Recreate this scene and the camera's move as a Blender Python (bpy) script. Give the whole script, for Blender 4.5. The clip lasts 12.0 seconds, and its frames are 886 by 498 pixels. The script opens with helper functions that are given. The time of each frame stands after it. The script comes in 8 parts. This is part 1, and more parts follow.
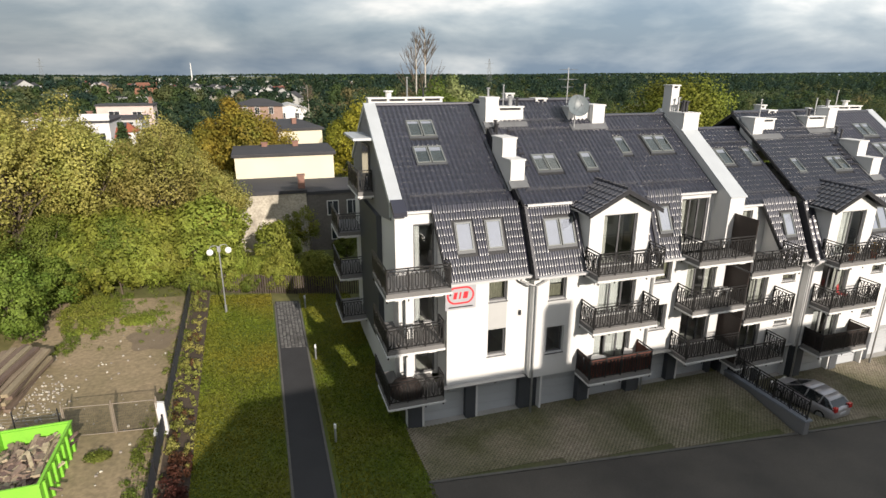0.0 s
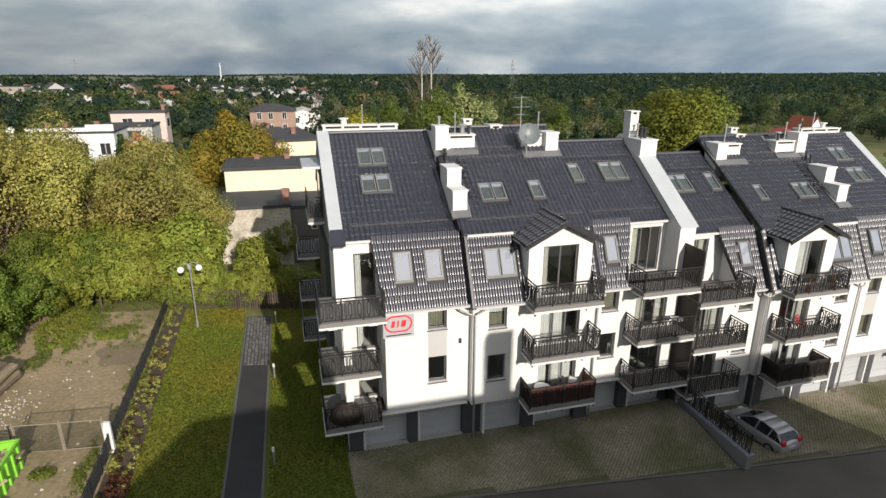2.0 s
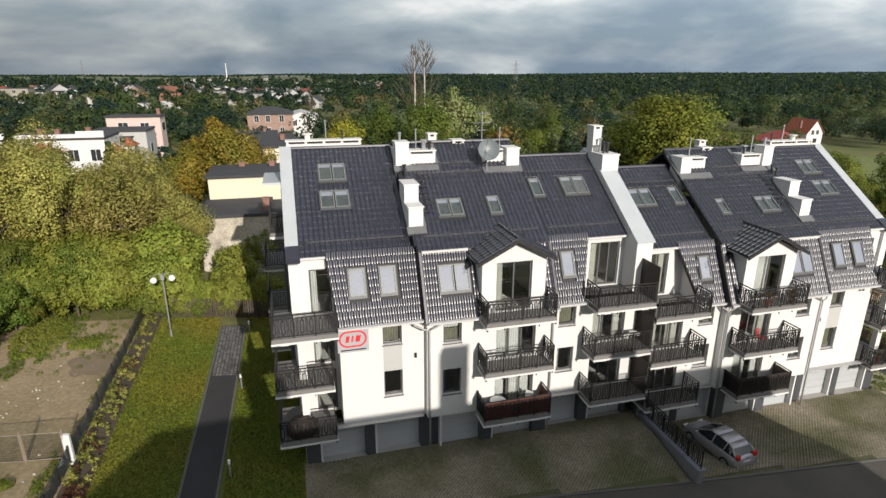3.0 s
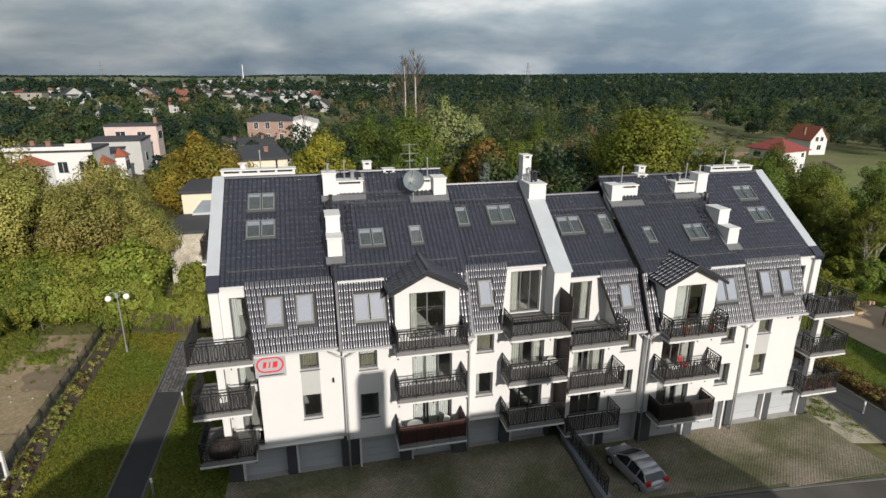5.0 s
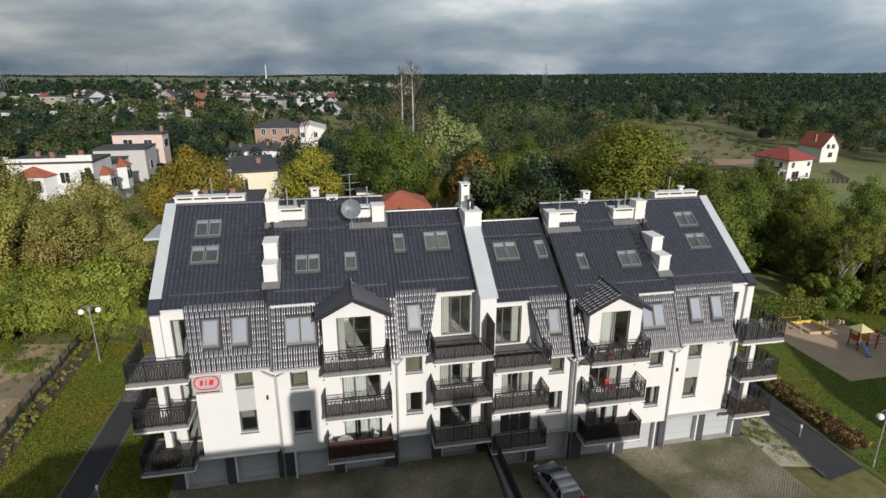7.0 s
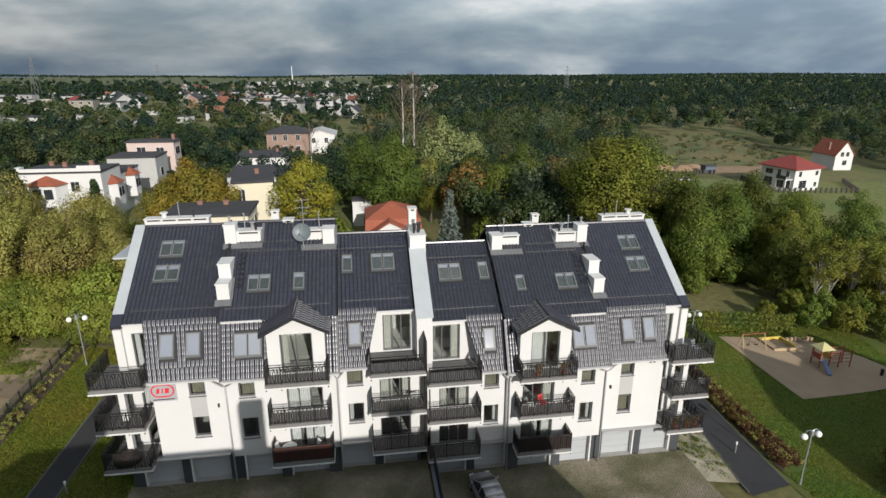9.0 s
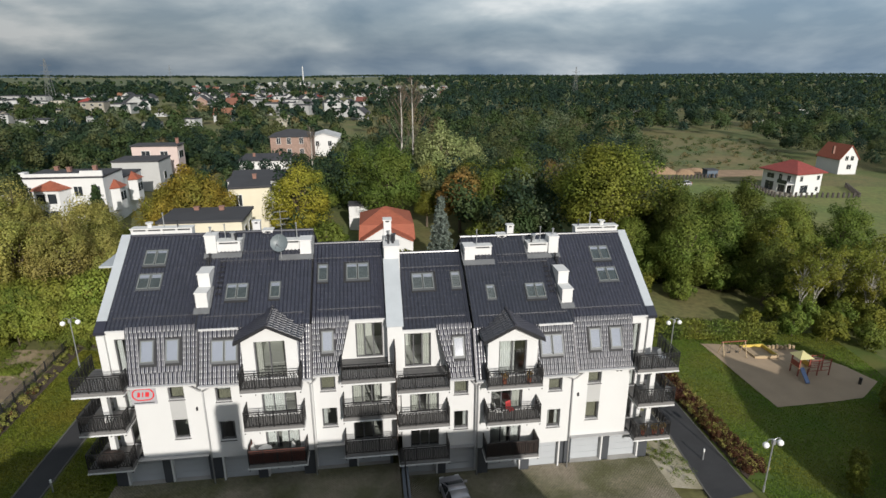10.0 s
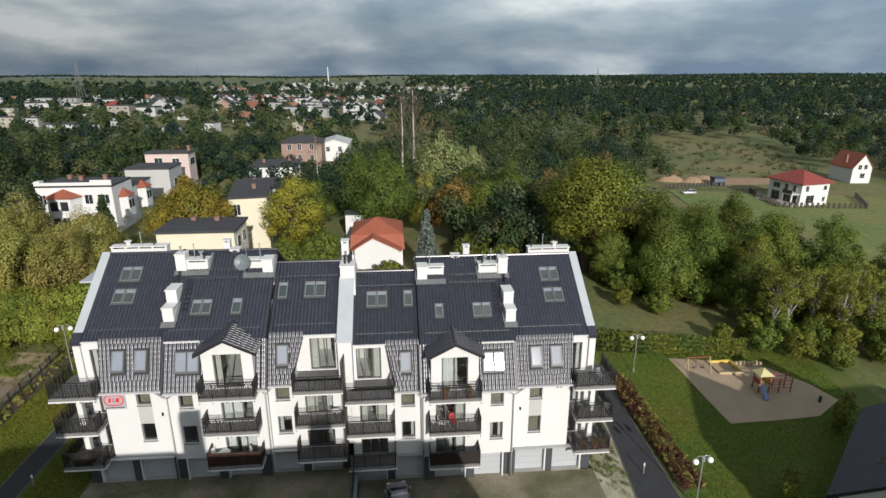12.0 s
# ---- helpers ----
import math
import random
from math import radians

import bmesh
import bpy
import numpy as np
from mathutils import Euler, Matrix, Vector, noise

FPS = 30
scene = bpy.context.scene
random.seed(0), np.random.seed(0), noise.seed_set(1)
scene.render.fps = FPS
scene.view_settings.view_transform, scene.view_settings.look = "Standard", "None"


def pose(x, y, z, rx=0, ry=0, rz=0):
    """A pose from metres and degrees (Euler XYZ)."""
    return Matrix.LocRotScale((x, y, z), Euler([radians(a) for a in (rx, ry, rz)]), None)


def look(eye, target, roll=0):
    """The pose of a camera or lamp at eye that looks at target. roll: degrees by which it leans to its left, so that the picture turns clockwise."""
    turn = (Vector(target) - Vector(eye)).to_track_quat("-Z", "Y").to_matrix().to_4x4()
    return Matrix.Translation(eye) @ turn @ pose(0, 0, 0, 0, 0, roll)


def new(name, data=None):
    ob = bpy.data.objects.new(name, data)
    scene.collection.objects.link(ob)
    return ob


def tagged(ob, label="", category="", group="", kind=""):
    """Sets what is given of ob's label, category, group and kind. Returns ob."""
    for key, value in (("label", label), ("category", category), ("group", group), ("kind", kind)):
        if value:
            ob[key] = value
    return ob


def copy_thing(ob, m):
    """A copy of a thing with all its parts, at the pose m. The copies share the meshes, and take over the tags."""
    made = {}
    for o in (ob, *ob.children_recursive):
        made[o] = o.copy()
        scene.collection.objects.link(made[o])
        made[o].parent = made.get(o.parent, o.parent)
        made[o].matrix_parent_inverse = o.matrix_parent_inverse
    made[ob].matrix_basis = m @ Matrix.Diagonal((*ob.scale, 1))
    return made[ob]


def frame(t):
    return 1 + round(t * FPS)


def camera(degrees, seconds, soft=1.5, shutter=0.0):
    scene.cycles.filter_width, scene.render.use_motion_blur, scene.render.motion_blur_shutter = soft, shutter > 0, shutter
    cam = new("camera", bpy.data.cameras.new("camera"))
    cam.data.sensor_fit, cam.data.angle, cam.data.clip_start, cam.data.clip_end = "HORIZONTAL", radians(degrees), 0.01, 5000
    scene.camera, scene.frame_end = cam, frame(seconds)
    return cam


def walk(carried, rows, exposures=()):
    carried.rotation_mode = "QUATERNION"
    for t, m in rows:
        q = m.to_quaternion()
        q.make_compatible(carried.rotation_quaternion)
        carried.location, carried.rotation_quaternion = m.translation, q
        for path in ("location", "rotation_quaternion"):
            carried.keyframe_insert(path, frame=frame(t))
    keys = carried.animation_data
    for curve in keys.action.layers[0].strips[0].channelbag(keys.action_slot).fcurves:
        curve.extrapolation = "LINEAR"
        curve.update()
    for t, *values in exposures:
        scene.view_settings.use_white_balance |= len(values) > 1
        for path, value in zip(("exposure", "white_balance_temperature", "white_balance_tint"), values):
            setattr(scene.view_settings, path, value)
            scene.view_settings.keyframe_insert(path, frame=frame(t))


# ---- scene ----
cam = camera(75.9, 12.0)
METRES, EYE, TILT, LEAN, TURN = 32.0, 16.45, 0.6, 0.7, -18.2
ROWS = [
    (0.0, 0.0, 0.0, 0.0, 0.3, -18.27, -0.9),
    (0.5, 0.0257, 0.0013, 0.0108, 0.63, -18.28, -0.89),
    (1.0, 0.0553, 0.0028, 0.0221, 1.19, -18.28, -0.9),
    (1.5, 0.085, 0.0032, 0.0338, 2.15, -18.33, -0.88),
    (2.0, 0.1213, 0.0031, 0.0472, 2.87, -18.34, -0.86),
    (2.5, 0.1567, 0.003, 0.06, 3.25, -18.34, -0.83),
    (3.0, 0.1962, 0.0034, 0.0754, 3.44, -18.39, -0.81),
    (5.0, 0.3496, -0.0016, 0.1322, 5.02, -18.39, -0.78),
    (5.5, 0.3866, -0.0046, 0.1463, 5.39, -18.39, -0.77),
    (6.0, 0.4272, -0.009, 0.1631, 5.89, -18.43, -0.75),
    (6.5, 0.465, -0.0139, 0.1789, 6.51, -18.44, -0.75),
    (7.0, 0.5065, -0.0213, 0.1958, 7.2, -18.45, -0.73),
    (9.0, 0.6698, -0.0565, 0.2629, 9.7, -18.5, -0.65),
    (9.5, 0.7092, -0.0642, 0.2792, 10.17, -18.51, -0.63),
    (10.0, 0.7518, -0.0722, 0.2972, 10.77, -18.51, -0.62),
    (10.5, 0.7913, -0.0786, 0.3146, 11.35, -18.52, -0.59),
    (11.0, 0.8345, -0.0854, 0.3335, 12.0, -18.54, -0.58),
    (11.5, 0.8753, -0.0917, 0.3508, 12.65, -18.56, -0.57),
    (12.0, 0.9201, -0.0984, 0.3698, 13.25, -18.58, -0.57),
]
walk(cam, [(t, pose(-0.17, 0.1, EYE, TILT, LEAN, TURN) @ pose(METRES * x, METRES * y, METRES * z, 90 + pitch, roll, yaw)) for t, x, y, z, yaw, pitch, roll in ROWS],
     exposures=[(0.0, 0.31, 7000, 14), (2.5, 0.14, 6850, 13), (5.5, -0.09, 6650, 12), (7.0, -0.13, 6600, 12), (9.5, -0.12, 6500, 11), (12.0, -0.06, 6450, 11)])

# ---- world, sun, exposure ----
SUN_EL, SUN_AZ = radians(22.0), radians(11.0)   # the sun stands behind the camera, a little to the right
world = bpy.data.worlds.new("sky")
world.use_nodes = True
scene.world = world
wn, wl = world.node_tree.nodes, world.node_tree.links
wn.clear()
w_out = wn.new("ShaderNodeOutputWorld")
w_bg = wn.new("ShaderNodeBackground")
w_sky = wn.new("ShaderNodeTexSky")
w_sky.sky_type = "NISHITA"
w_sky.sun_disc = False
w_sky.sun_elevation = SUN_EL
w_sky.sun_rotation = math.pi - SUN_AZ
w_sky.dust_density = 2.0
w_tc = wn.new("ShaderNodeTexCoord")
w_map = wn.new("ShaderNodeMapping")
w_map.inputs["Scale"].default_value = (1.0, 1.0, 2.9)
w_map.inputs["Location"].default_value = (2.3, 0.4, 0.35)
w_n1 = wn.new("ShaderNodeTexNoise")
w_n1.inputs["Scale"].default_value = 3.6
w_n1.inputs["Detail"].default_value = 7.0
w_n1.inputs["Roughness"].default_value = 0.5
w_n1.inputs["Distortion"].default_value = 0.25
w_ramp = wn.new("ShaderNodeValToRGB")
for k, (p, c) in enumerate([(0.34, (1.8, 2.7, 3.8, 1)), (0.45, (3.3, 4.2, 5.1, 1)), (0.54, (5.4, 6.2, 6.8, 1)), (0.62, (8.6, 9.0, 9.2, 1))]):
    e = w_ramp.color_ramp.elements[k] if k < 2 else w_ramp.color_ramp.elements.new(p)
    e.position, e.color = p, c
# clouds grow brighter with height, and thin out to a blue-grey band over the horizon
w_sep = wn.new("ShaderNodeSeparateXYZ")
w_hr = wn.new("ShaderNodeMapRange")
w_hr.inputs["From Min"].default_value = 0.0
w_hr.inputs["From Max"].default_value = 0.10
w_hr.inputs["To Min"].default_value = 0.06
w_hr.inputs["To Max"].default_value = -0.03
w_sub = wn.new("ShaderNodeMath")
w_sub.operation = "SUBTRACT"
w_mix = wn.new("ShaderNodeMixRGB")
w_mix.inputs["Fac"].default_value = 0.78
wl.new(w_tc.outputs["Generated"], w_map.inputs["Vector"])
wl.new(w_map.outputs["Vector"], w_n1.inputs["Vector"])
wl.new(w_tc.outputs["Generated"], w_sep.inputs["Vector"])
wl.new(w_sep.outputs["Z"], w_hr.inputs["Value"])
wl.new(w_n1.outputs["Fac"], w_sub.inputs[0])
wl.new(w_hr.outputs["Result"], w_sub.inputs[1])
wl.new(w_sub.outputs["Value"], w_ramp.inputs["Fac"])
wl.new(w_sky.outputs["Color"], w_mix.inputs["Color1"])
wl.new(w_ramp.outputs["Color"], w_mix.inputs["Color2"])
# clouds shine more towards the sun
w_dot = wn.new("ShaderNodeVectorMath")
w_dot.operation = "DOT_PRODUCT"
w_dot.inputs[1].default_value = (math.sin(SUN_AZ), -math.cos(SUN_AZ), 0.0)
w_glow = wn.new("ShaderNodeMapRange")
w_glow.inputs["From Min"].default_value = 0.0
w_glow.inputs["From Max"].default_value = 1.0
w_glow.inputs["To Min"].default_value = 1.0
w_glow.inputs["To Max"].default_value = 1.1
w_vm = wn.new("ShaderNodeVectorMath")
w_vm.operation = "SCALE"
wl.new(w_tc.outputs["Generated"], w_dot.inputs[0])
wl.new(w_dot.outputs["Value"], w_glow.inputs["Value"])
wl.new(w_mix.outputs["Color"], w_vm.inputs[0])
# and the cover is thinner in the east than in the west
w_east = wn.new("ShaderNodeMapRange")
w_east.inputs["From Min"].default_value = -0.55
w_east.inputs["From Max"].default_value = 0.7
w_east.inputs["To Min"].default_value = 0.8
w_east.inputs["To Max"].default_value = 1.5
w_mul = wn.new("ShaderNodeMath")
w_mul.operation = "MULTIPLY"
wl.new(w_sep.outputs["X"], w_east.inputs["Value"])
wl.new(w_east.outputs["Result"], w_mul.inputs[0])
wl.new(w_glow.outputs["Result"], w_mul.inputs[1])
wl.new(w_mul.outputs["Value"], w_vm.inputs["Scale"])
wl.new(w_vm.outputs["Vector"], w_bg.inputs["Color"])
wl.new(w_bg.outputs["Background"], w_out.inputs["Surface"])
w_bg.inputs["Strength"].default_value = 0.079

sun = new("sun", bpy.data.lights.new("sun", "SUN"))
sun.data.energy = 5.0
sun.data.angle = radians(0.6)
sun.data.color = (1.0, 0.955, 0.88)
sun_dir = Vector((math.sin(SUN_AZ) * math.cos(SUN_EL), -math.cos(SUN_AZ) * math.cos(SUN_EL), math.sin(SUN_EL)))
sun.matrix_world = look(sun_dir * 200, (0, 0, 0))
scene.view_settings.exposure = 0.0

# ---- materials ----
def mat(name, col, rough=0.8, var=0.25, scale=3.0, fine=40.0, bump=0.2, metal=0.0, spec=0.5, col2=None, island=0.0, obrand=0.0, coords="Object", stretch=(1, 1, 1), translucent=0.0):
    """A surface with large stains, fine grain, relief, and chance tints by piece."""
    m = bpy.data.materials.new(name)
    m.use_nodes = True
    n, l = m.node_tree.nodes, m.node_tree.links
    b = n["Principled BSDF"]
    tc = n.new("ShaderNodeTexCoord")
    mp = n.new("ShaderNodeMapping")
    mp.inputs["Scale"].default_value = stretch
    if coords == "World":
        l.new(n.new("ShaderNodeNewGeometry").outputs["Position"], mp.inputs["Vector"])
    else:
        l.new(tc.outputs[coords], mp.inputs["Vector"])
    big = n.new("ShaderNodeTexNoise")
    big.inputs["Scale"].default_value = scale
    big.inputs["Detail"].default_value = 5
    small = n.new("ShaderNodeTexNoise")
    small.inputs["Scale"].default_value = fine
    small.inputs["Detail"].default_value = 3
    l.new(mp.outputs["Vector"], big.inputs["Vector"])
    l.new(mp.outputs["Vector"], small.inputs["Vector"])
    c2 = col2 or tuple(c * (1 - 0.55 * var) for c in col)
    ramp = n.new("ShaderNodeMapRange")
    ramp.inputs["From Min"].default_value = 0.35
    ramp.inputs["From Max"].default_value = 0.65
    l.new(big.outputs["Fac"], ramp.inputs["Value"])
    mx = n.new("ShaderNodeMixRGB")
    mx.inputs["Color1"].default_value = (*col, 1)
    mx.inputs["Color2"].default_value = (*c2, 1)
    l.new(ramp.outputs["Result"], mx.inputs["Fac"])
    hsv = n.new("ShaderNodeHueSaturation")
    l.new(mx.outputs["Color"], hsv.inputs["Color"])
    val = n.new("ShaderNodeMapRange")
    val.inputs["From Min"].default_value = 0.25
    val.inputs["From Max"].default_value = 0.75
    val.inputs["To Min"].default_value = 1 - 0.6 * var
    val.inputs["To Max"].default_value = 1 + 0.6 * var
    l.new(small.outputs["Fac"], val.inputs["Value"])
    last = val.outputs["Result"]
    for amount, node, sock in ((island, "ShaderNodeNewGeometry", "Random Per Island"), (obrand, "ShaderNodeObjectInfo", "Random")):
        if amount:
            g = n.new(node)
            r = n.new("ShaderNodeMapRange")
            r.inputs["To Min"].default_value = 1 - amount
            r.inputs["To Max"].default_value = 1 + amount
            l.new(g.outputs[sock], r.inputs["Value"])
            mu = n.new("ShaderNodeMath")
            mu.operation = "MULTIPLY"
            l.new(last, mu.inputs[0])
            l.new(r.outputs["Result"], mu.inputs[1])
            last = mu.outputs["Value"]
            h = n.new("ShaderNodeMapRange")
            h.inputs["To Min"].default_value = 0.5 - amount * 0.07
            h.inputs["To Max"].default_value = 0.5 + amount * 0.07
            l.new(g.outputs[sock], h.inputs["Value"])
            l.new(h.outputs["Result"], hsv.inputs["Hue"])
    l.new(last, hsv.inputs["Value"])
    l.new(hsv.outputs["Color"], b.inputs["Base Color"])
    b.inputs["Roughness"].default_value = rough
    b.inputs["Metallic"].default_value = metal
    b.inputs["Specular IOR Level"].default_value = spec
    if bump:
        bp = n.new("ShaderNodeBump")
        bp.inputs["Strength"].default_value = bump
        bp.inputs["Distance"].default_value = 0.02
        l.new(small.outputs["Fac"], bp.inputs["Height"])
        l.new(bp.outputs["Normal"], b.inputs["Normal"])
    if translucent:
        tr = n.new("ShaderNodeBsdfTranslucent")
        l.new(hsv.outputs["Color"], tr.inputs["Color"])
        ms = n.new("ShaderNodeMixShader")
        ms.inputs["Fac"].default_value = translucent
        l.new(b.outputs["BSDF"], ms.inputs[1])
        l.new(tr.outputs["BSDF"], ms.inputs[2])
        l.new(ms.outputs["Shader"], n["Material Output"].inputs["Surface"])
    return m


RENDER_WHITE = mat("white_render", (0.61, 0.61, 0.6), 0.85, 0.06, 0.6, 60, 0.12)
RENDER_GREY = mat("grey_render", (0.42, 0.42, 0.41), 0.85, 0.1, 0.7, 60, 0.12)
CLAD_DARK = mat("anthracite_cladding", (0.055, 0.06, 0.068), 0.6, 0.2, 1.0, 50, 0.1)
CLAD_MID = mat("mid_grey_render", (0.20, 0.20, 0.205), 0.8, 0.12, 0.8, 60, 0.1)
TILE = mat("anthracite_roof_tile", (0.019, 0.020, 0.031), 0.33, 0.2, 0.5, 18, 0.06, spec=0.95, island=0.18, obrand=0.18)
TILE_BED = mat("roof_underlay", (0.02, 0.02, 0.022), 0.7, 0.2)
ZINC = mat("zinc_coping", (0.46, 0.49, 0.51), 0.5, 0.12, 1.2, 30, 0.05, metal=0.2)
GUTTER = mat("painted_gutter", (0.55, 0.55, 0.55), 0.4, 0.1, 2, 30, 0.0)
PIPE = mat("downpipe_grey", (0.36, 0.36, 0.36), 0.4, 0.1, 2, 30, 0.0)
FRAME_GREY = mat("window_frame_grey", (0.10, 0.10, 0.105), 0.45, 0.1, 2, 40, 0.0)
SKYFRAME = mat("roof_window_flashing", (0.075, 0.08, 0.085), 0.5, 0.15, 2, 40, 0.0)
IRON = mat("black_wrought_iron", (0.016, 0.015, 0.015), 0.5, 0.2, 4, 60, 0.1)
SLAB = mat("balcony_slab_concrete", (0.17, 0.165, 0.16), 0.85, 0.15, 1.5, 50, 0.15)
DOOR_GREY = mat("garage_door_steel", (0.40, 0.42, 0.44), 0.5, 0.06, 1.0, 40, 0.05)
CONCRETE = mat("concrete", (0.36, 0.35, 0.33), 0.9, 0.25, 1.2, 40, 0.25)
CHIMNEY_CAP = mat("chimney_cap", (0.62, 0.62, 0.60), 0.8, 0.15, 1.5, 40, 0.1)
METAL_DARK = mat("dark_steel", (0.05, 0.05, 0.055), 0.45, 0.2, 3, 40, 0.1, metal=0.6)
METAL_LIGHT = mat("galvanised_steel", (0.42, 0.43, 0.44), 0.4, 0.15, 3, 40, 0.05, metal=0.6)
CURTAIN = mat("pale_curtain", (0.62, 0.64, 0.64), 0.9, 0.1, 1.0, 30, 0.1)
BLIND = mat("pale_blind", (0.52, 0.53, 0.50), 0.9, 0.1, 1.0, 30, 0.1)
# for sheets behind panes that stand in for the hall; its dimness is painted
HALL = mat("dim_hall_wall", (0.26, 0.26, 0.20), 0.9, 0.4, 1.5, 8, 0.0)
ROOM = mat("room_wall", (0.58, 0.59, 0.56), 0.9, 0.1)
REED = mat("brown_reed_mat", (0.13, 0.045, 0.032), 0.85, 0.5, 6, 30, 0.3, stretch=(8, 8, 0.3))
SCREEN = mat("dark_privacy_screen", (0.040, 0.026, 0.021), 0.6, 0.2)
RED_SIGN = mat("red_paint", (0.62, 0.03, 0.04), 0.45, 0.05, 2, 30, 0)
SIGN_WHITE = mat("pale_sheet", (0.52, 0.53, 0.55), 0.5, 0.05, 2, 30, 0)
BLACK_PAINT = mat("black_paint", (0.02, 0.02, 0.02), 0.5, 0.05, 2, 30, 0)
WIN_DARK = mat("dark_window_pane", (0.03, 0.035, 0.04), 0.08, 0.1, 2, 10, 0.0, spec=0.8)
LAMP_GLOBE = mat("opal_globe", (0.85, 0.85, 0.83), 0.25, 0.02, 2, 30, 0)


def glass_mat(name, tint, rough=0.03, ior=2.3):
    """A pane: mostly see-through, with the gloss of glass."""
    m = bpy.data.materials.new(name)
    m.use_nodes = True
    n, l = m.node_tree.nodes, m.node_tree.links
    n.remove(n["Principled BSDF"])
    gl = n.new("ShaderNodeBsdfGlossy")
    gl.inputs["Roughness"].default_value = rough
    tr = n.new("ShaderNodeBsdfTransparent")
    tr.inputs["Color"].default_value = (*tint, 1)
    fr = n.new("ShaderNodeFresnel")
    fr.inputs["IOR"].default_value = ior
    ms = n.new("ShaderNodeMixShader")
    l.new(fr.outputs["Fac"], ms.inputs["Fac"])
    l.new(tr.outputs["BSDF"], ms.inputs[1])
    l.new(gl.outputs["BSDF"], ms.inputs[2])
    l.new(ms.outputs["Shader"], n["Material Output"].inputs["Surface"])
    return m


GLASS = glass_mat("window_glass", (0.82, 0.86, 0.83), 0.03, 2.9)
ROOFGLASS = glass_mat("roof_window_glass", (0.80, 0.83, 0.85), 0.05, 2.2)
GUARD = mat("steel_snow_rail", (0.15, 0.15, 0.16), 0.35, 0.15, 3, 40, 0.0, metal=0.6)
ROOF_BLIND_SHEEN = mat("pale_roof_blind", (0.30, 0.32, 0.37), 0.8, 0.08, 1.0, 30, 0.05)
SASH = mat("grey_green_sash", (0.17, 0.185, 0.18), 0.5, 0.12, 2, 40, 0.0)
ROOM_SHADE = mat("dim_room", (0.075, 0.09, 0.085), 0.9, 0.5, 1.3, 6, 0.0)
FLASHING = mat("lead_flashing", (0.13, 0.135, 0.14), 0.6, 0.3, 2.5, 30, 0.2)


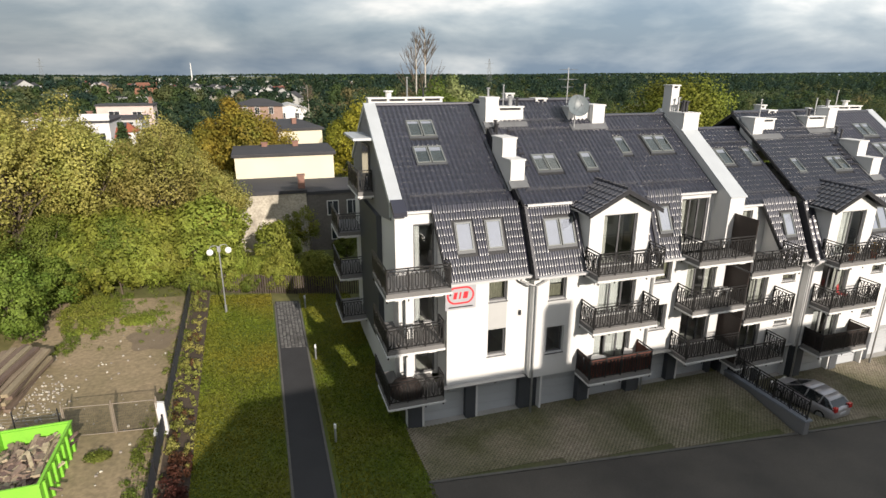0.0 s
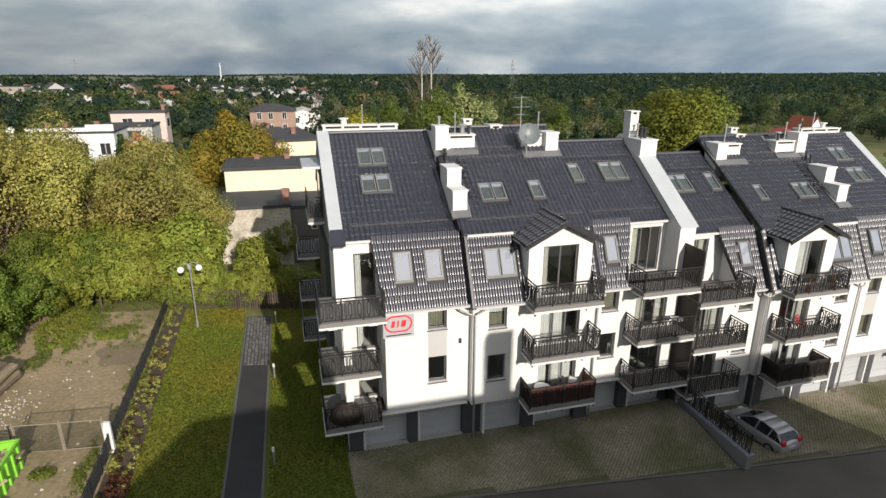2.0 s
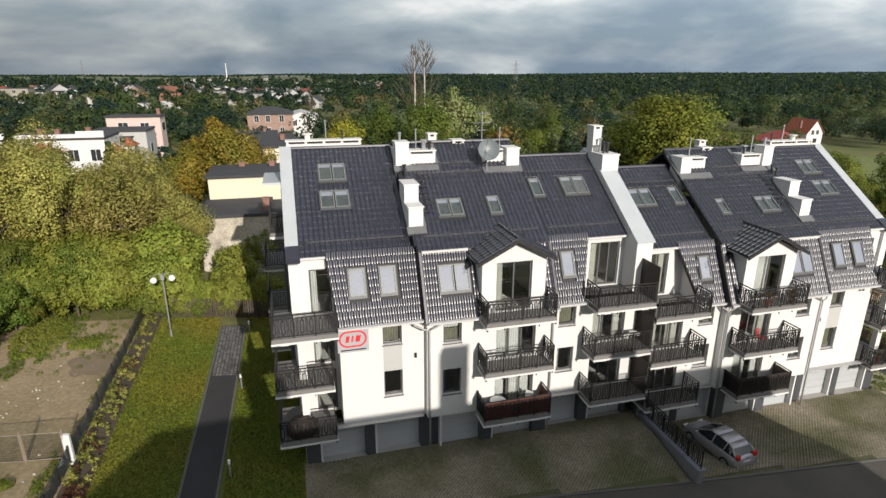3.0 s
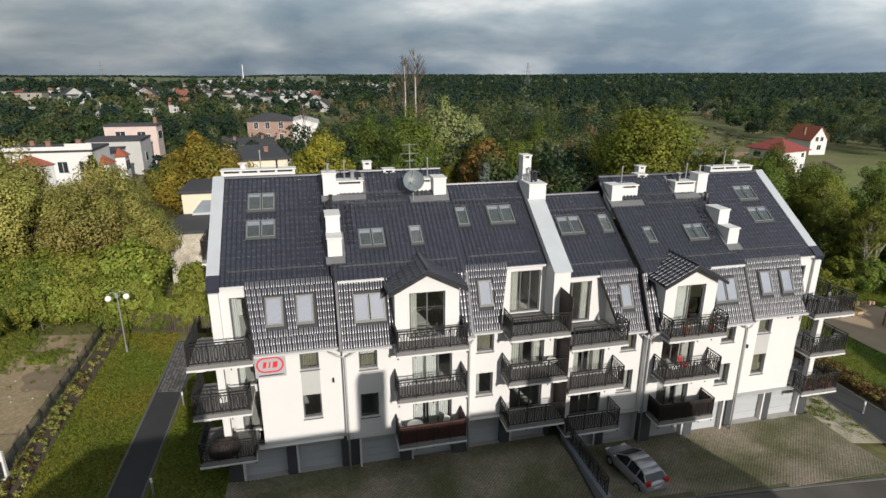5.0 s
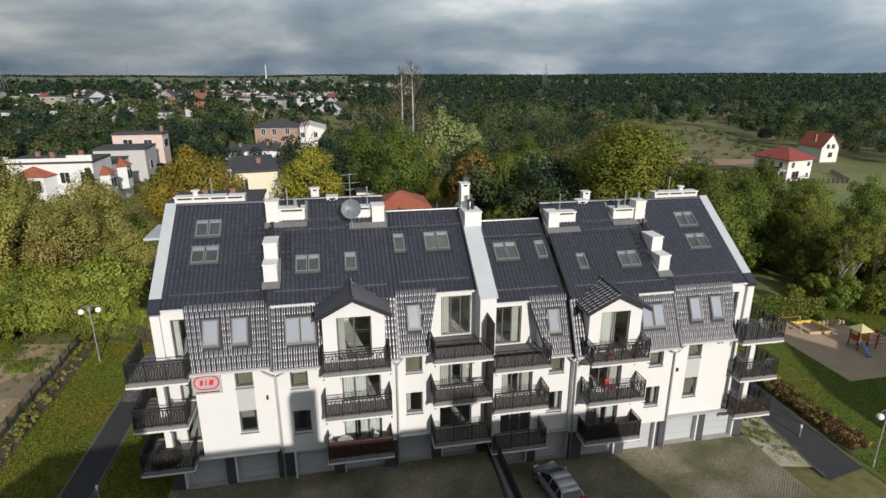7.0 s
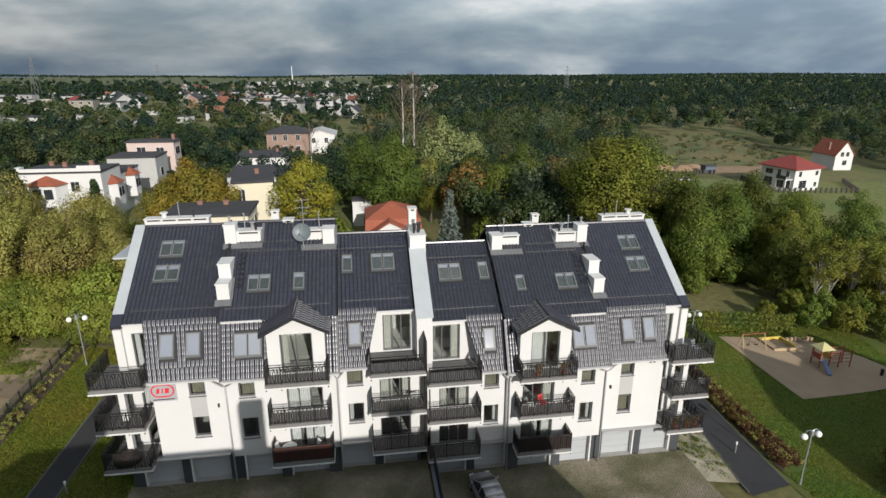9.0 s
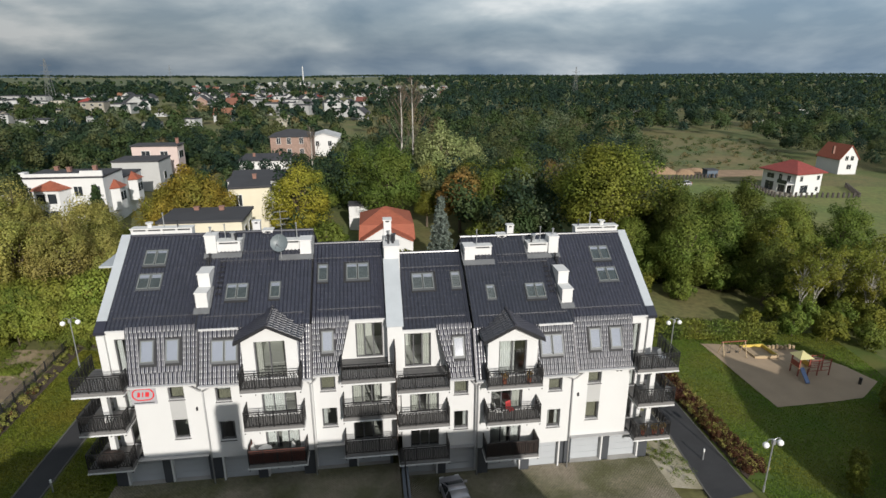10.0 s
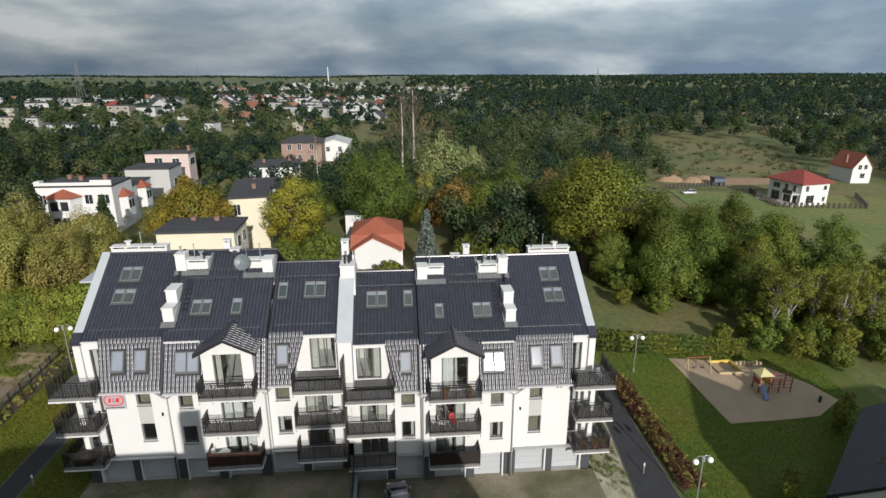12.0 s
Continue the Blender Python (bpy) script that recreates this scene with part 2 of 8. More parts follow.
# ---- mesh helpers ----
class Solid:
    """Collects vertices and faces; tf moves every point that is added (flip turns the faces round)."""
    def __init__(self, tf=None, flip=False):
        self.v, self.f, self.tf, self.flip = [], [], tf, flip

    def add(self, verts, faces):
        k = len(self.v)
        self.v.extend(self.tf(p) if self.tf else tuple(p) for p in verts)
        self.f.extend(tuple(k + i for i in (reversed(q) if self.flip else q)) for q in faces)

    def hexa(self, p):
        """Eight corners: four below, four above, anticlockwise."""
        self.add(p, [(3, 2, 1, 0), (4, 5, 6, 7), (0, 1, 5, 4), (1, 2, 6, 5), (2, 3, 7, 6), (3, 0, 4, 7)])

    def box(self, x0, x1, y0, y1, z0, z1):
        self.hexa([(x0, y0, z0), (x1, y0, z0), (x1, y1, z0), (x0, y1, z0), (x0, y0, z1), (x1, y0, z1), (x1, y1, z1), (x0, y1, z1)])

    def prism_x(self, x0, x1, yz):
        """A profile in y and z drawn along x."""
        n = len(yz)
        self.add([(x0, y, z) for y, z in yz] + [(x1, y, z) for y, z in yz],
                 [tuple(range(n))[::-1], tuple(range(n, 2 * n))] + [(i, (i + 1) % n, n + (i + 1) % n, n + i) for i in range(n)])

    def prism_y(self, y0, y1, xz):
        n = len(xz)
        self.add([(x, y0, z) for x, z in xz] + [(x, y1, z) for x, z in xz],
                 [tuple(range(n)), tuple(range(n, 2 * n))[::-1]] + [(i, n + i, n + (i + 1) % n, (i + 1) % n) for i in range(n)])

    def prism_z(self, z0, z1, xy):
        n = len(xy)
        self.add([(x, y, z0) for x, y in xy] + [(x, y, z1) for x, y in xy],
                 [tuple(range(n))[::-1], tuple(range(n, 2 * n))] + [(i, (i + 1) % n, n + (i + 1) % n, n + i) for i in range(n)])

    def tube(self, path, r, n=8, r_end=None):
        """A round bar along a path of points; r_end tapers it."""
        path = [Vector(p) for p in path]
        rings, m = [], len(path)
        for i, p in enumerate(path):
            d = (path[min(i + 1, m - 1)] - path[max(i - 1, 0)]).normalized()
            a = d.orthogonal().normalized() if abs(d.z) > 0.95 else d.cross(Vector((0, 0, 1))).normalized()
            b = d.cross(a)
            rr = r if r_end is None else r + (r_end - r) * i / max(m - 1, 1)
            rings.append([p + (a * math.cos(2 * math.pi * k / n) + b * math.sin(2 * math.pi * k / n)) * rr for k in range(n)])
        verts = [tuple(q) for ring in rings for q in ring]
        faces = [(i * n + k, i * n + (k + 1) % n, (i + 1) * n + (k + 1) % n, (i + 1) * n + k) for i in range(m - 1) for k in range(n)]
        faces += [tuple(range(n))[::-1], tuple(range((m - 1) * n, m * n))]
        self.add(verts, faces)

    def ball(self, c, r, n=12, m=8, sz=1.0):
        verts = [(c[0], c[1], c[2] - r * sz)]
        for j in range(1, m):
            t = math.pi * j / m - math.pi / 2
            verts += [(c[0] + r * math.cos(t) * math.cos(2 * math.pi * k / n), c[1] + r * math.cos(t) * math.sin(2 * math.pi * k / n), c[2] + r * sz * math.sin(t)) for k in range(n)]
        verts.append((c[0], c[1], c[2] + r * sz))
        faces = [(0, 1 + (k + 1) % n, 1 + k) for k in range(n)]
        for j in range(m - 2):
            faces += [(1 + j * n + k, 1 + j * n + (k + 1) % n, 1 + (j + 1) * n + (k + 1) % n, 1 + (j + 1) * n + k) for k in range(n)]
        top = len(verts) - 1
        faces += [(top, 1 + (m - 2) * n + k, 1 + (m - 2) * n + (k + 1) % n) for k in range(n)]
        self.add(verts, faces)

    def mesh(self, name, *materials):
        me = bpy.data.meshes.new(name)
        me.from_pydata(self.v, [], self.f)
        me.update()
        for m in materials:
            me.materials.append(m)
        return me


def thing(name, at, label, category, group="", kind=""):
    ob = new(name)
    ob.location = at
    ob.empty_display_size = 0.3
    return tagged(ob, label, category, group, kind)


def base_of(ob):
    """Where ob stands in the world, before the scene is updated."""
    up = base_of(ob.parent) @ ob.matrix_parent_inverse if ob.parent else Matrix()
    return up @ ob.matrix_basis


def part(name, solid, material, parent, label="", smooth=False, kind=""):
    """One mesh under a thing or a part; its points are given in the world."""
    data = solid if isinstance(solid, bpy.types.Mesh) else solid.mesh(name, material)
    if smooth:
        for p in data.polygons:
            p.use_smooth = True
    ob = new(name, data)
    ob.parent = parent
    ob.matrix_parent_inverse = base_of(parent).inverted()
    return tagged(ob, label, kind=kind)


def lone(name, solid, material, label, category, group="", kind="", smooth=False):
    """A thing that is one mesh."""
    data = solid.mesh(name, material)
    if smooth:
        for p in data.polygons:
            p.use_smooth = True
    return tagged(new(name, data), label, category, group, kind)


# ---- the apartment building: two mirrored halves, the second one step lower ----
AXIS, DROP = 46.4, 0.93
SLOPE = 0.705
FLOORS = (2.15, 4.82, 7.45)          # balcony floors of the higher half
building = thing("apartment_building", (23.2, 29.0, 0.0), "white rendered apartment block with anthracite tiled mansard roof and iron balconies", "building")


def wall_x(s, x0, x1, z0, z1, yf, th, holes):
    """A wall along x in one piece, with openings that go through it."""
    xs = sorted({x0, x1, *[h[0] for h in holes], *[h[1] for h in holes]})
    zs = sorted({z0, z1, *[h[2] for h in holes], *[h[3] for h in holes]})

    def full(i, j):
        if not (0 <= i < len(xs) - 1 and 0 <= j < len(zs) - 1):
            return False
        x, z = (xs[i] + xs[i + 1]) / 2, (zs[j] + zs[j + 1]) / 2
        return not any(h[0] < x < h[1] and h[2] < z < h[3] for h in holes)
    at, v, f = {}, [], []

    def k(i, j, back):
        if (i, j, back) not in at:
            at[i, j, back] = len(v)
            v.append((xs[i], yf + th * back, zs[j]))
        return at[i, j, back]
    for i in range(len(xs) - 1):
        for j in range(len(zs) - 1):
            if not full(i, j):
                continue
            f.append((k(i, j, 0), k(i + 1, j, 0), k(i + 1, j + 1, 0), k(i, j + 1, 0)))
            f.append((k(i, j + 1, 1), k(i + 1, j + 1, 1), k(i + 1, j, 1), k(i, j, 1)))
            for di, dj, p, q in ((-1, 0, (i, j + 1), (i, j)), (1, 0, (i + 1, j), (i + 1, j + 1)), (0, -1, (i, j), (i + 1, j)), (0, 1, (i + 1, j + 1), (i, j + 1))):
                if not full(i + di, j + dj):
                    f.append((k(*q, 0), k(*p, 0), k(*p, 1), k(*q, 1)))
    s.add(v, f)


class Half:
    def __init__(self, right):
        self.right = right
        self.tf = (lambda p: (AXIS - p[0], p[1], p[2] - DROP)) if right else None

    def solid(self):
        return Solid(self.tf, self.right)


def window(h, xa, xb, za, zb, y, panes=1, parent=building, curtain=None, sill=True, name="window"):
    """Frame with sashes, glass, sill and, where they hang, curtains; HALL sheets stand in for the dim hall."""
    s = h.solid()
    f = 0.07
    cells = []
    for k in range(panes):
        cells.append((xa + (xb - xa - f) * k / panes + f, xa + (xb - xa - f) * (k + 1) / panes, za + f, zb - f))
    wall_x(s, xa, xb, za, zb, y, 0.08, cells)
    w = part(name, s, FRAME_GREY, parent)
    for c0, c1, z_lo, z_hi in cells:
        g = h.solid()
        g.add([(c0, y + 0.04, z_lo), (c1, y + 0.04, z_lo), (c1, y + 0.04, z_hi), (c0, y + 0.04, z_hi)], [(0, 1, 2, 3)])
        pane = part("pane", g, GLASS, w)
        pane.visible_shadow = False
    if sill:
        g = h.solid()
        g.box(xa - 0.04, xb + 0.04, y - 0.2, y, za - 0.05, za - 0.003)
        part("sill", g, FRAME_GREY, w)
    if curtain:
        for c0, c1, z_lo, z_hi, m in curtain:
            g = h.solid()
            n = max(6, int((c1 - c0) / 0.06))
            pts = [(c0 + (c1 - c0) * i / n, y + 0.22 + 0.03 * (-1) ** i) for i in range(n + 1)]
            for (xa1, ya1), (xb1, yb1) in zip(pts, pts[1:]):
                g.hexa([(xa1, ya1, z_lo), (xb1, yb1, z_lo), (xb1, yb1 + 0.01, z_lo), (xa1, ya1 + 0.01, z_lo), (xa1, ya1, z_hi), (xb1, yb1, z_hi), (xb1, yb1 + 0.01, z_hi), (xa1, ya1 + 0.01, z_hi)])
            part("curtain", g, m, w)
    return w


def rail_run(h, p, q, z, parent, filler=None):
    """One straight run of wrought-iron railing from p to q: posts, rails and a pattern of long rings and bars."""
    p, q = Vector((*p, 0)), Vector((*q, 0))
    d = q - p
    ln = d.length
    d.normalize()
    nrm = Vector((-d.y, d.x, 0))

    def bar(s, a, za, b, zb, t=0.036):
        A, B = p + d * a, p + d * b
        v = Vector((b - a, zb - za, 0)).normalized()
        off = (-v.y * t / 2, v.x * t / 2)
        c = []
        for sgn in (-1, 1):
            for (k, P, zz) in ((-1, A, za), (-1, B, zb), (1, B, zb), (1, A, za)):
                w = P + d * (off[0] * k) + nrm * (sgn * t / 2)
                c.append((w.x, w.y, zz + off[1] * k))
        s.hexa(c)

    n = max(1, round(ln / 0.95))
    for i in range(n + 1):
        s = h.solid()
        a = min(max(ln * i / n, 0.025), ln - 0.025)
        c = p + d * a
        s.box(c.x - 0.025, c.x + 0.025, c.y - 0.025, c.y + 0.025, z - 0.40, z + 1.08)
        part("railing_post", s, IRON, parent)
    s = h.solid()
    bar(s, 0, z + 1.08, ln, z + 1.08, 0.05)
    part("handrail", s, IRON, parent)
    s = h.solid()
    bar(s, 0, z + 0.94, ln, z + 0.94)
    bar(s, 0, z + 0.10, ln, z + 0.10)
    m = max(2, round(ln / 0.2))
    for i in range(m):
        a = ln * (i + 0.5) / m
        if i % 2 == 0:
            w = 0.07
            ring = [(a - w, z + 0.28), (a - w, z + 0.76), (a, z + 0.86), (a + w, z + 0.76), (a + w, z + 0.28), (a, z + 0.18)]
            for (a0, z0), (a1, z1) in zip(ring, ring[1:] + ring[:1]):
                bar(s, a0, z0, a1, z1)
            bar(s, a, z + 0.86, a, z + 0.94)
            bar(s, a, z + 0.10, a, z + 0.18)
        else:
            bar(s, a - 0.03, z + 0.10, a - 0.03, z + 0.94, 0.028)
            bar(s, a + 0.03, z + 0.10, a + 0.03, z + 0.94, 0.028)
    part("railing_panel", s, IRON, parent)
    if filler:
        s = h.solid()
        k = p - nrm * 0.0 + nrm * 0.04
        e = q + nrm * 0.04
        s.hexa([(k.x, k.y, z + 0.05), (e.x, e.y, z + 0.05), (e.x + nrm.x * 0.012, e.y + nrm.y * 0.012, z + 0.05), (k.x + nrm.x * 0.012, k.y + nrm.y * 0.012, z + 0.05),
                (k.x, k.y, z + 1.02), (e.x, e.y, z + 1.02), (e.x + nrm.x * 0.012, e.y + nrm.y * 0.012, z + 1.02), (k.x + nrm.x * 0.012, k.y + nrm.y * 0.012, z + 1.02)])
        part("reed_screen", s, filler, parent, "brown reed mat tied to the railing")


def balcony(h, x0, x1, yf, yb, z, runs, filler=None, filler_sides=None):
    """Slab with a pale lower edge, corbels below, and its railing."""
    s = h.solid()
    s.box(x0, x1, yf, yb, z - 0.20, z)
    b = part("balcony", s, SLAB, building)
    s = h.solid()
    s.box(x0 - 0.03, x1 + 0.03, yf - 0.03, yb, z - 0.29, z - 0.2)
    part("slab_edge", s, RENDER_WHITE, b)
    for c in (x0 + 0.55, x1 - 0.55):
        s = h.solid()
        s.box(c - 0.18, c + 0.18, yf + 0.05, yb, z - 0.36, z - 0.29)
        part("corbel", s, RENDER_WHITE, b)
    for k, (p, q) in enumerate(runs):
        rail_run(h, p, q, z, b, filler if filler and (filler_sides is None or k in filler_sides) else None)
    return b


def on_slope(y0, z0, slope):
    """The frame of a roof plane: a function from x, metres up the slope and metres off the plane to the world."""
    c = 1 / math.hypot(1, slope)
    return lambda x, v, n: (x, y0 + v * c - n * slope * c, z0 + v * slope * c + n * c)


TILE_W, TILE_L = 0.24, 0.35
TILE_PROFILE = [(0.0, 0.014), (0.014, 0.034), (0.03, 0.047), (0.05, 0.0525), (0.08, 0.053), (0.104, 0.048), (0.124, 0.032), (0.15, 0.011), (0.185, 0.0), (0.215, 0.002), (0.24, 0.014)]


def tile_shape():
    """One pantile: a raised roll and a flat pan, with a rounded, thick lower edge; x across, y up the slope, z off it."""
    v, f, n = [], [], len(TILE_PROFILE)
    # the nose stands apart from the back, so that its edge stays crisp
    for y, lift in ((-0.04, -0.008), (-0.039, -0.002), (-0.039, -0.002), (-0.026, 0.0095), (-0.026, 0.0095), (-0.012, 0.0135), (-0.012, 0.0135), (0.05, 0.0205), (0.13, 0.0195), (TILE_L, 0.0)):
        v += [(x, y, z + lift) for x, z in TILE_PROFILE]
    for r in (0, 2, 4, 6, 7, 8):
        for i in range(n - 1):
            f.append((r * n + i, r * n + i + 1, (r + 1) * n + i + 1, (r + 1) * n + i))
    return v, f


TV, TF = tile_shape()


def lay_tiles(h, fr, x_of, v0, v1, holes=()):
    """The places (x, v) of whole tiles on a slope whose left and right edges are x_of(v)."""
    out, v = [], v0
    while v < v1 - 0.1:
        xa, xb = x_of(v)
        k = math.floor((xb - xa) / TILE_W)
        w = (xb - xa) / max(k, 1)
        for i in range(k):
            x = xa + i * w
            if not any(a - 0.1 < x + w / 2 < b + 0.1 and c - 0.15 < v + TILE_L / 2 < d + 0.1 for a, b, c, d in holes):
                out.append((x, v, w / TILE_W))
        v += TILE_L
    return out


def tiles_joined(h, fr, places, parent, name="roof_tiles"):
    s = h.solid()
    for x, v, sx in places:
        j = random.uniform(-0.002, 0.002)
        s.add([fr(x + a * sx, v + b, c + j) for a, b, c in TV], TF)
    return part(name, s, TILE, parent, kind="stuff", smooth=True)


tile_mesh = bpy.data.meshes.new("tile")
tile_mesh.from_pydata(TV, [], TF)
tile_mesh.materials.append(TILE)
for q in tile_mesh.polygons:
    q.use_smooth = True


def tiles_single(fr, slope, places, parent):
    ang = math.atan(slope)
    for x, v, sx in places:
        ob = new("tile", tile_mesh)
        ob.parent = parent
        ob.matrix_parent_inverse = base_of(parent).inverted()
        ob.matrix_basis = Matrix.LocRotScale(fr(x, v, random.uniform(-0.002, 0.002)), Euler((ang, 0, 0)), (sx, 1, 1))


def roof_window(h, fr, x0, x1, v0, v1, panes, parent, blind=0.0):
    """A roof window with flashing, sashes and panes, set on the slope."""
    s = h.solid()

    def slab(s, xa, xb, va, vb, na, nb):
        s.hexa([fr(xa, va, na), fr(xb, va, na), fr(xb, vb, na), fr(xa, vb, na), fr(xa, va, nb), fr(xb, va, nb), fr(xb, vb, nb), fr(xa, vb, nb)])
    e = 0.055
    slab(s, x0 - e, x1 + e, v0 - 0.13, v0, 0.0, 0.075)
    slab(s, x0 - e, x1 + e, v1, v1 + e, 0.0, 0.085)
    slab(s, x0 - e, x0, v0, v1, 0.0, 0.08)
    slab(s, x1, x1 + e, v0, v1, 0.0, 0.08)
    w = part("roof_window", s, SKYFRAME, parent)
    for k in range(panes):
        a = x0 + (x1 - x0) * k / panes + (0.03 if k else 0.005)
        b = x0 + (x1 - x0) * (k + 1) / panes - (0.03 if k < panes - 1 else 0.005)
        s = h.solid()
        f = 0.045
        slab(s, a, b, v0, v0 + f, 0.03, 0.12)
        slab(s, a, b, v1 - f, v1, 0.03, 0.12)
        slab(s, a, a + f, v0 + f, v1 - f, 0.03, 0.12)
        slab(s, b - f, b, v0 + f, v1 - f, 0.03, 0.12)
        sash = part("sash", s, SASH, w)
        s = h.solid()
        s.add([fr(a + f, v0 + f, 0.09), fr(b - f, v0 + f, 0.09), fr(b - f, v1 - f, 0.09), fr(a + f, v1 - f, 0.09)], [(0, 1, 2, 3)])
        part("pane", s, ROOFGLASS, w).visible_shadow = False
        # flat sheet close behind the pane; the unlit room's shade is its colour
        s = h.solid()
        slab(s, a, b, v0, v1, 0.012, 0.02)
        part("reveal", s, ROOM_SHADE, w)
        # a top strip is a drawn blind; a full sheet paints in reflected sky
        if blind:
            s = h.solid()
            slab(s, a + f, b - f, v1 - f - (v1 - v0 - 2 * f) * blind, v1 - f, 0.05, 0.06)
            part("blind", s, ROOF_BLIND_SHEEN, w)
    return w


def chimney(h, blocks, flues=(), plain=(), apron=None):
    """White rendered stack of one or more blocks with cap slabs on low piers (or plain caps), its flues, and a lead apron."""
    s = h.solid()
    for x0, x1, y0, y1, z0, z1 in blocks:
        s.box(x0, x1, y0, y1, z0, z1)
    c = part("chimney", s, RENDER_WHITE, building, "white rendered chimney stack with cap slabs")
    for j, (x0, x1, y0, y1, z0, z1) in enumerate(blocks):
        if j in plain:
            s = h.solid()
            s.box(x0 - 0.04, x1 + 0.04, y0 - 0.04, y1 + 0.04, z1 - 0.03, z1 + 0.05)
            part("cap", s, RENDER_WHITE, c)
            continue
        s = h.solid()
        s.box(x0 - 0.05, x1 + 0.05, y0 - 0.05, y1 + 0.05, z1 + 0.13, z1 + 0.2)
        part("cap", s, CHIMNEY_CAP, c)
        k = max(2, round((x1 - x0) / 1.1) + 1)
        for i in range(k):
            x = x0 + (x1 - x0 - 0.14) * i / (k - 1)
            s = h.solid()
            s.box(x, x + 0.14, y0 + 0.003, y1 - 0.003, z1, z1 + 0.13)
            part("cap_pier", s, RENDER_WHITE, c)
        s = h.solid()
        s.box(x0 + 0.03, x1 - 0.03, y0 + 0.12, y1 - 0.12, z1 + 0.0, z1 + 0.12)
        part("vent_opening", s, METAL_DARK, c)
    for x, y, z0, z1, r, m in flues:
        s = h.solid()
        s.tube([(x, y, z0), (x, y, z1)], r, 8)
        fl = part("flue", s, m, c)
        s = h.solid()
        s.tube([(x, y, z1 - 0.02), (x, y, z1 + 0.05)], r * 1.7, 8)
        part("cowl", s, m, fl)
    if apron:
        fr, v = apron
        x0, x1 = min(q[0] for q in blocks), max(q[1] for q in blocks)
        s = h.solid()
        for xa, xb, va, vb in ((x0 - 0.12, x1 + 0.12, v - 0.42, v + 0.02), (x1, x1 + 0.16, v, v + 1.6)):
            s.hexa([fr(xa, va, 0.0), fr(xb, va, 0.0), fr(xb, vb, 0.0), fr(xa, vb, 0.0), fr(xa, va, 0.085), fr(xb, va, 0.085), fr(xb, vb, 0.1), fr(xa, vb, 0.1)])
        part("apron", s, FLASHING, c)
    return c


def snow_guard(h, fr, x0, x1, v, parent):
    """Steel snow rail on brackets."""
    s = h.solid()
    for n in (0.12, 0.2):
        s.tube([fr(x0, v, n), fr(x1, v, n)], 0.014, 5)
    k = max(2, round((x1 - x0) / 0.7))
    for i in range(k + 1):
        x = x0 + (x1 - x0) * i / k
        s.hexa([fr(x - 0.015, v - 0.015, 0), fr(x + 0.015, v - 0.015, 0), fr(x + 0.015, v + 0.015, 0), fr(x - 0.015, v + 0.015, 0),
                fr(x - 0.015, v - 0.015, 0.22), fr(x + 0.015, v - 0.015, 0.22), fr(x + 0.015, v + 0.015, 0.22), fr(x - 0.015, v + 0.015, 0.22)])
    part("snow_guard", s, GUARD, parent)


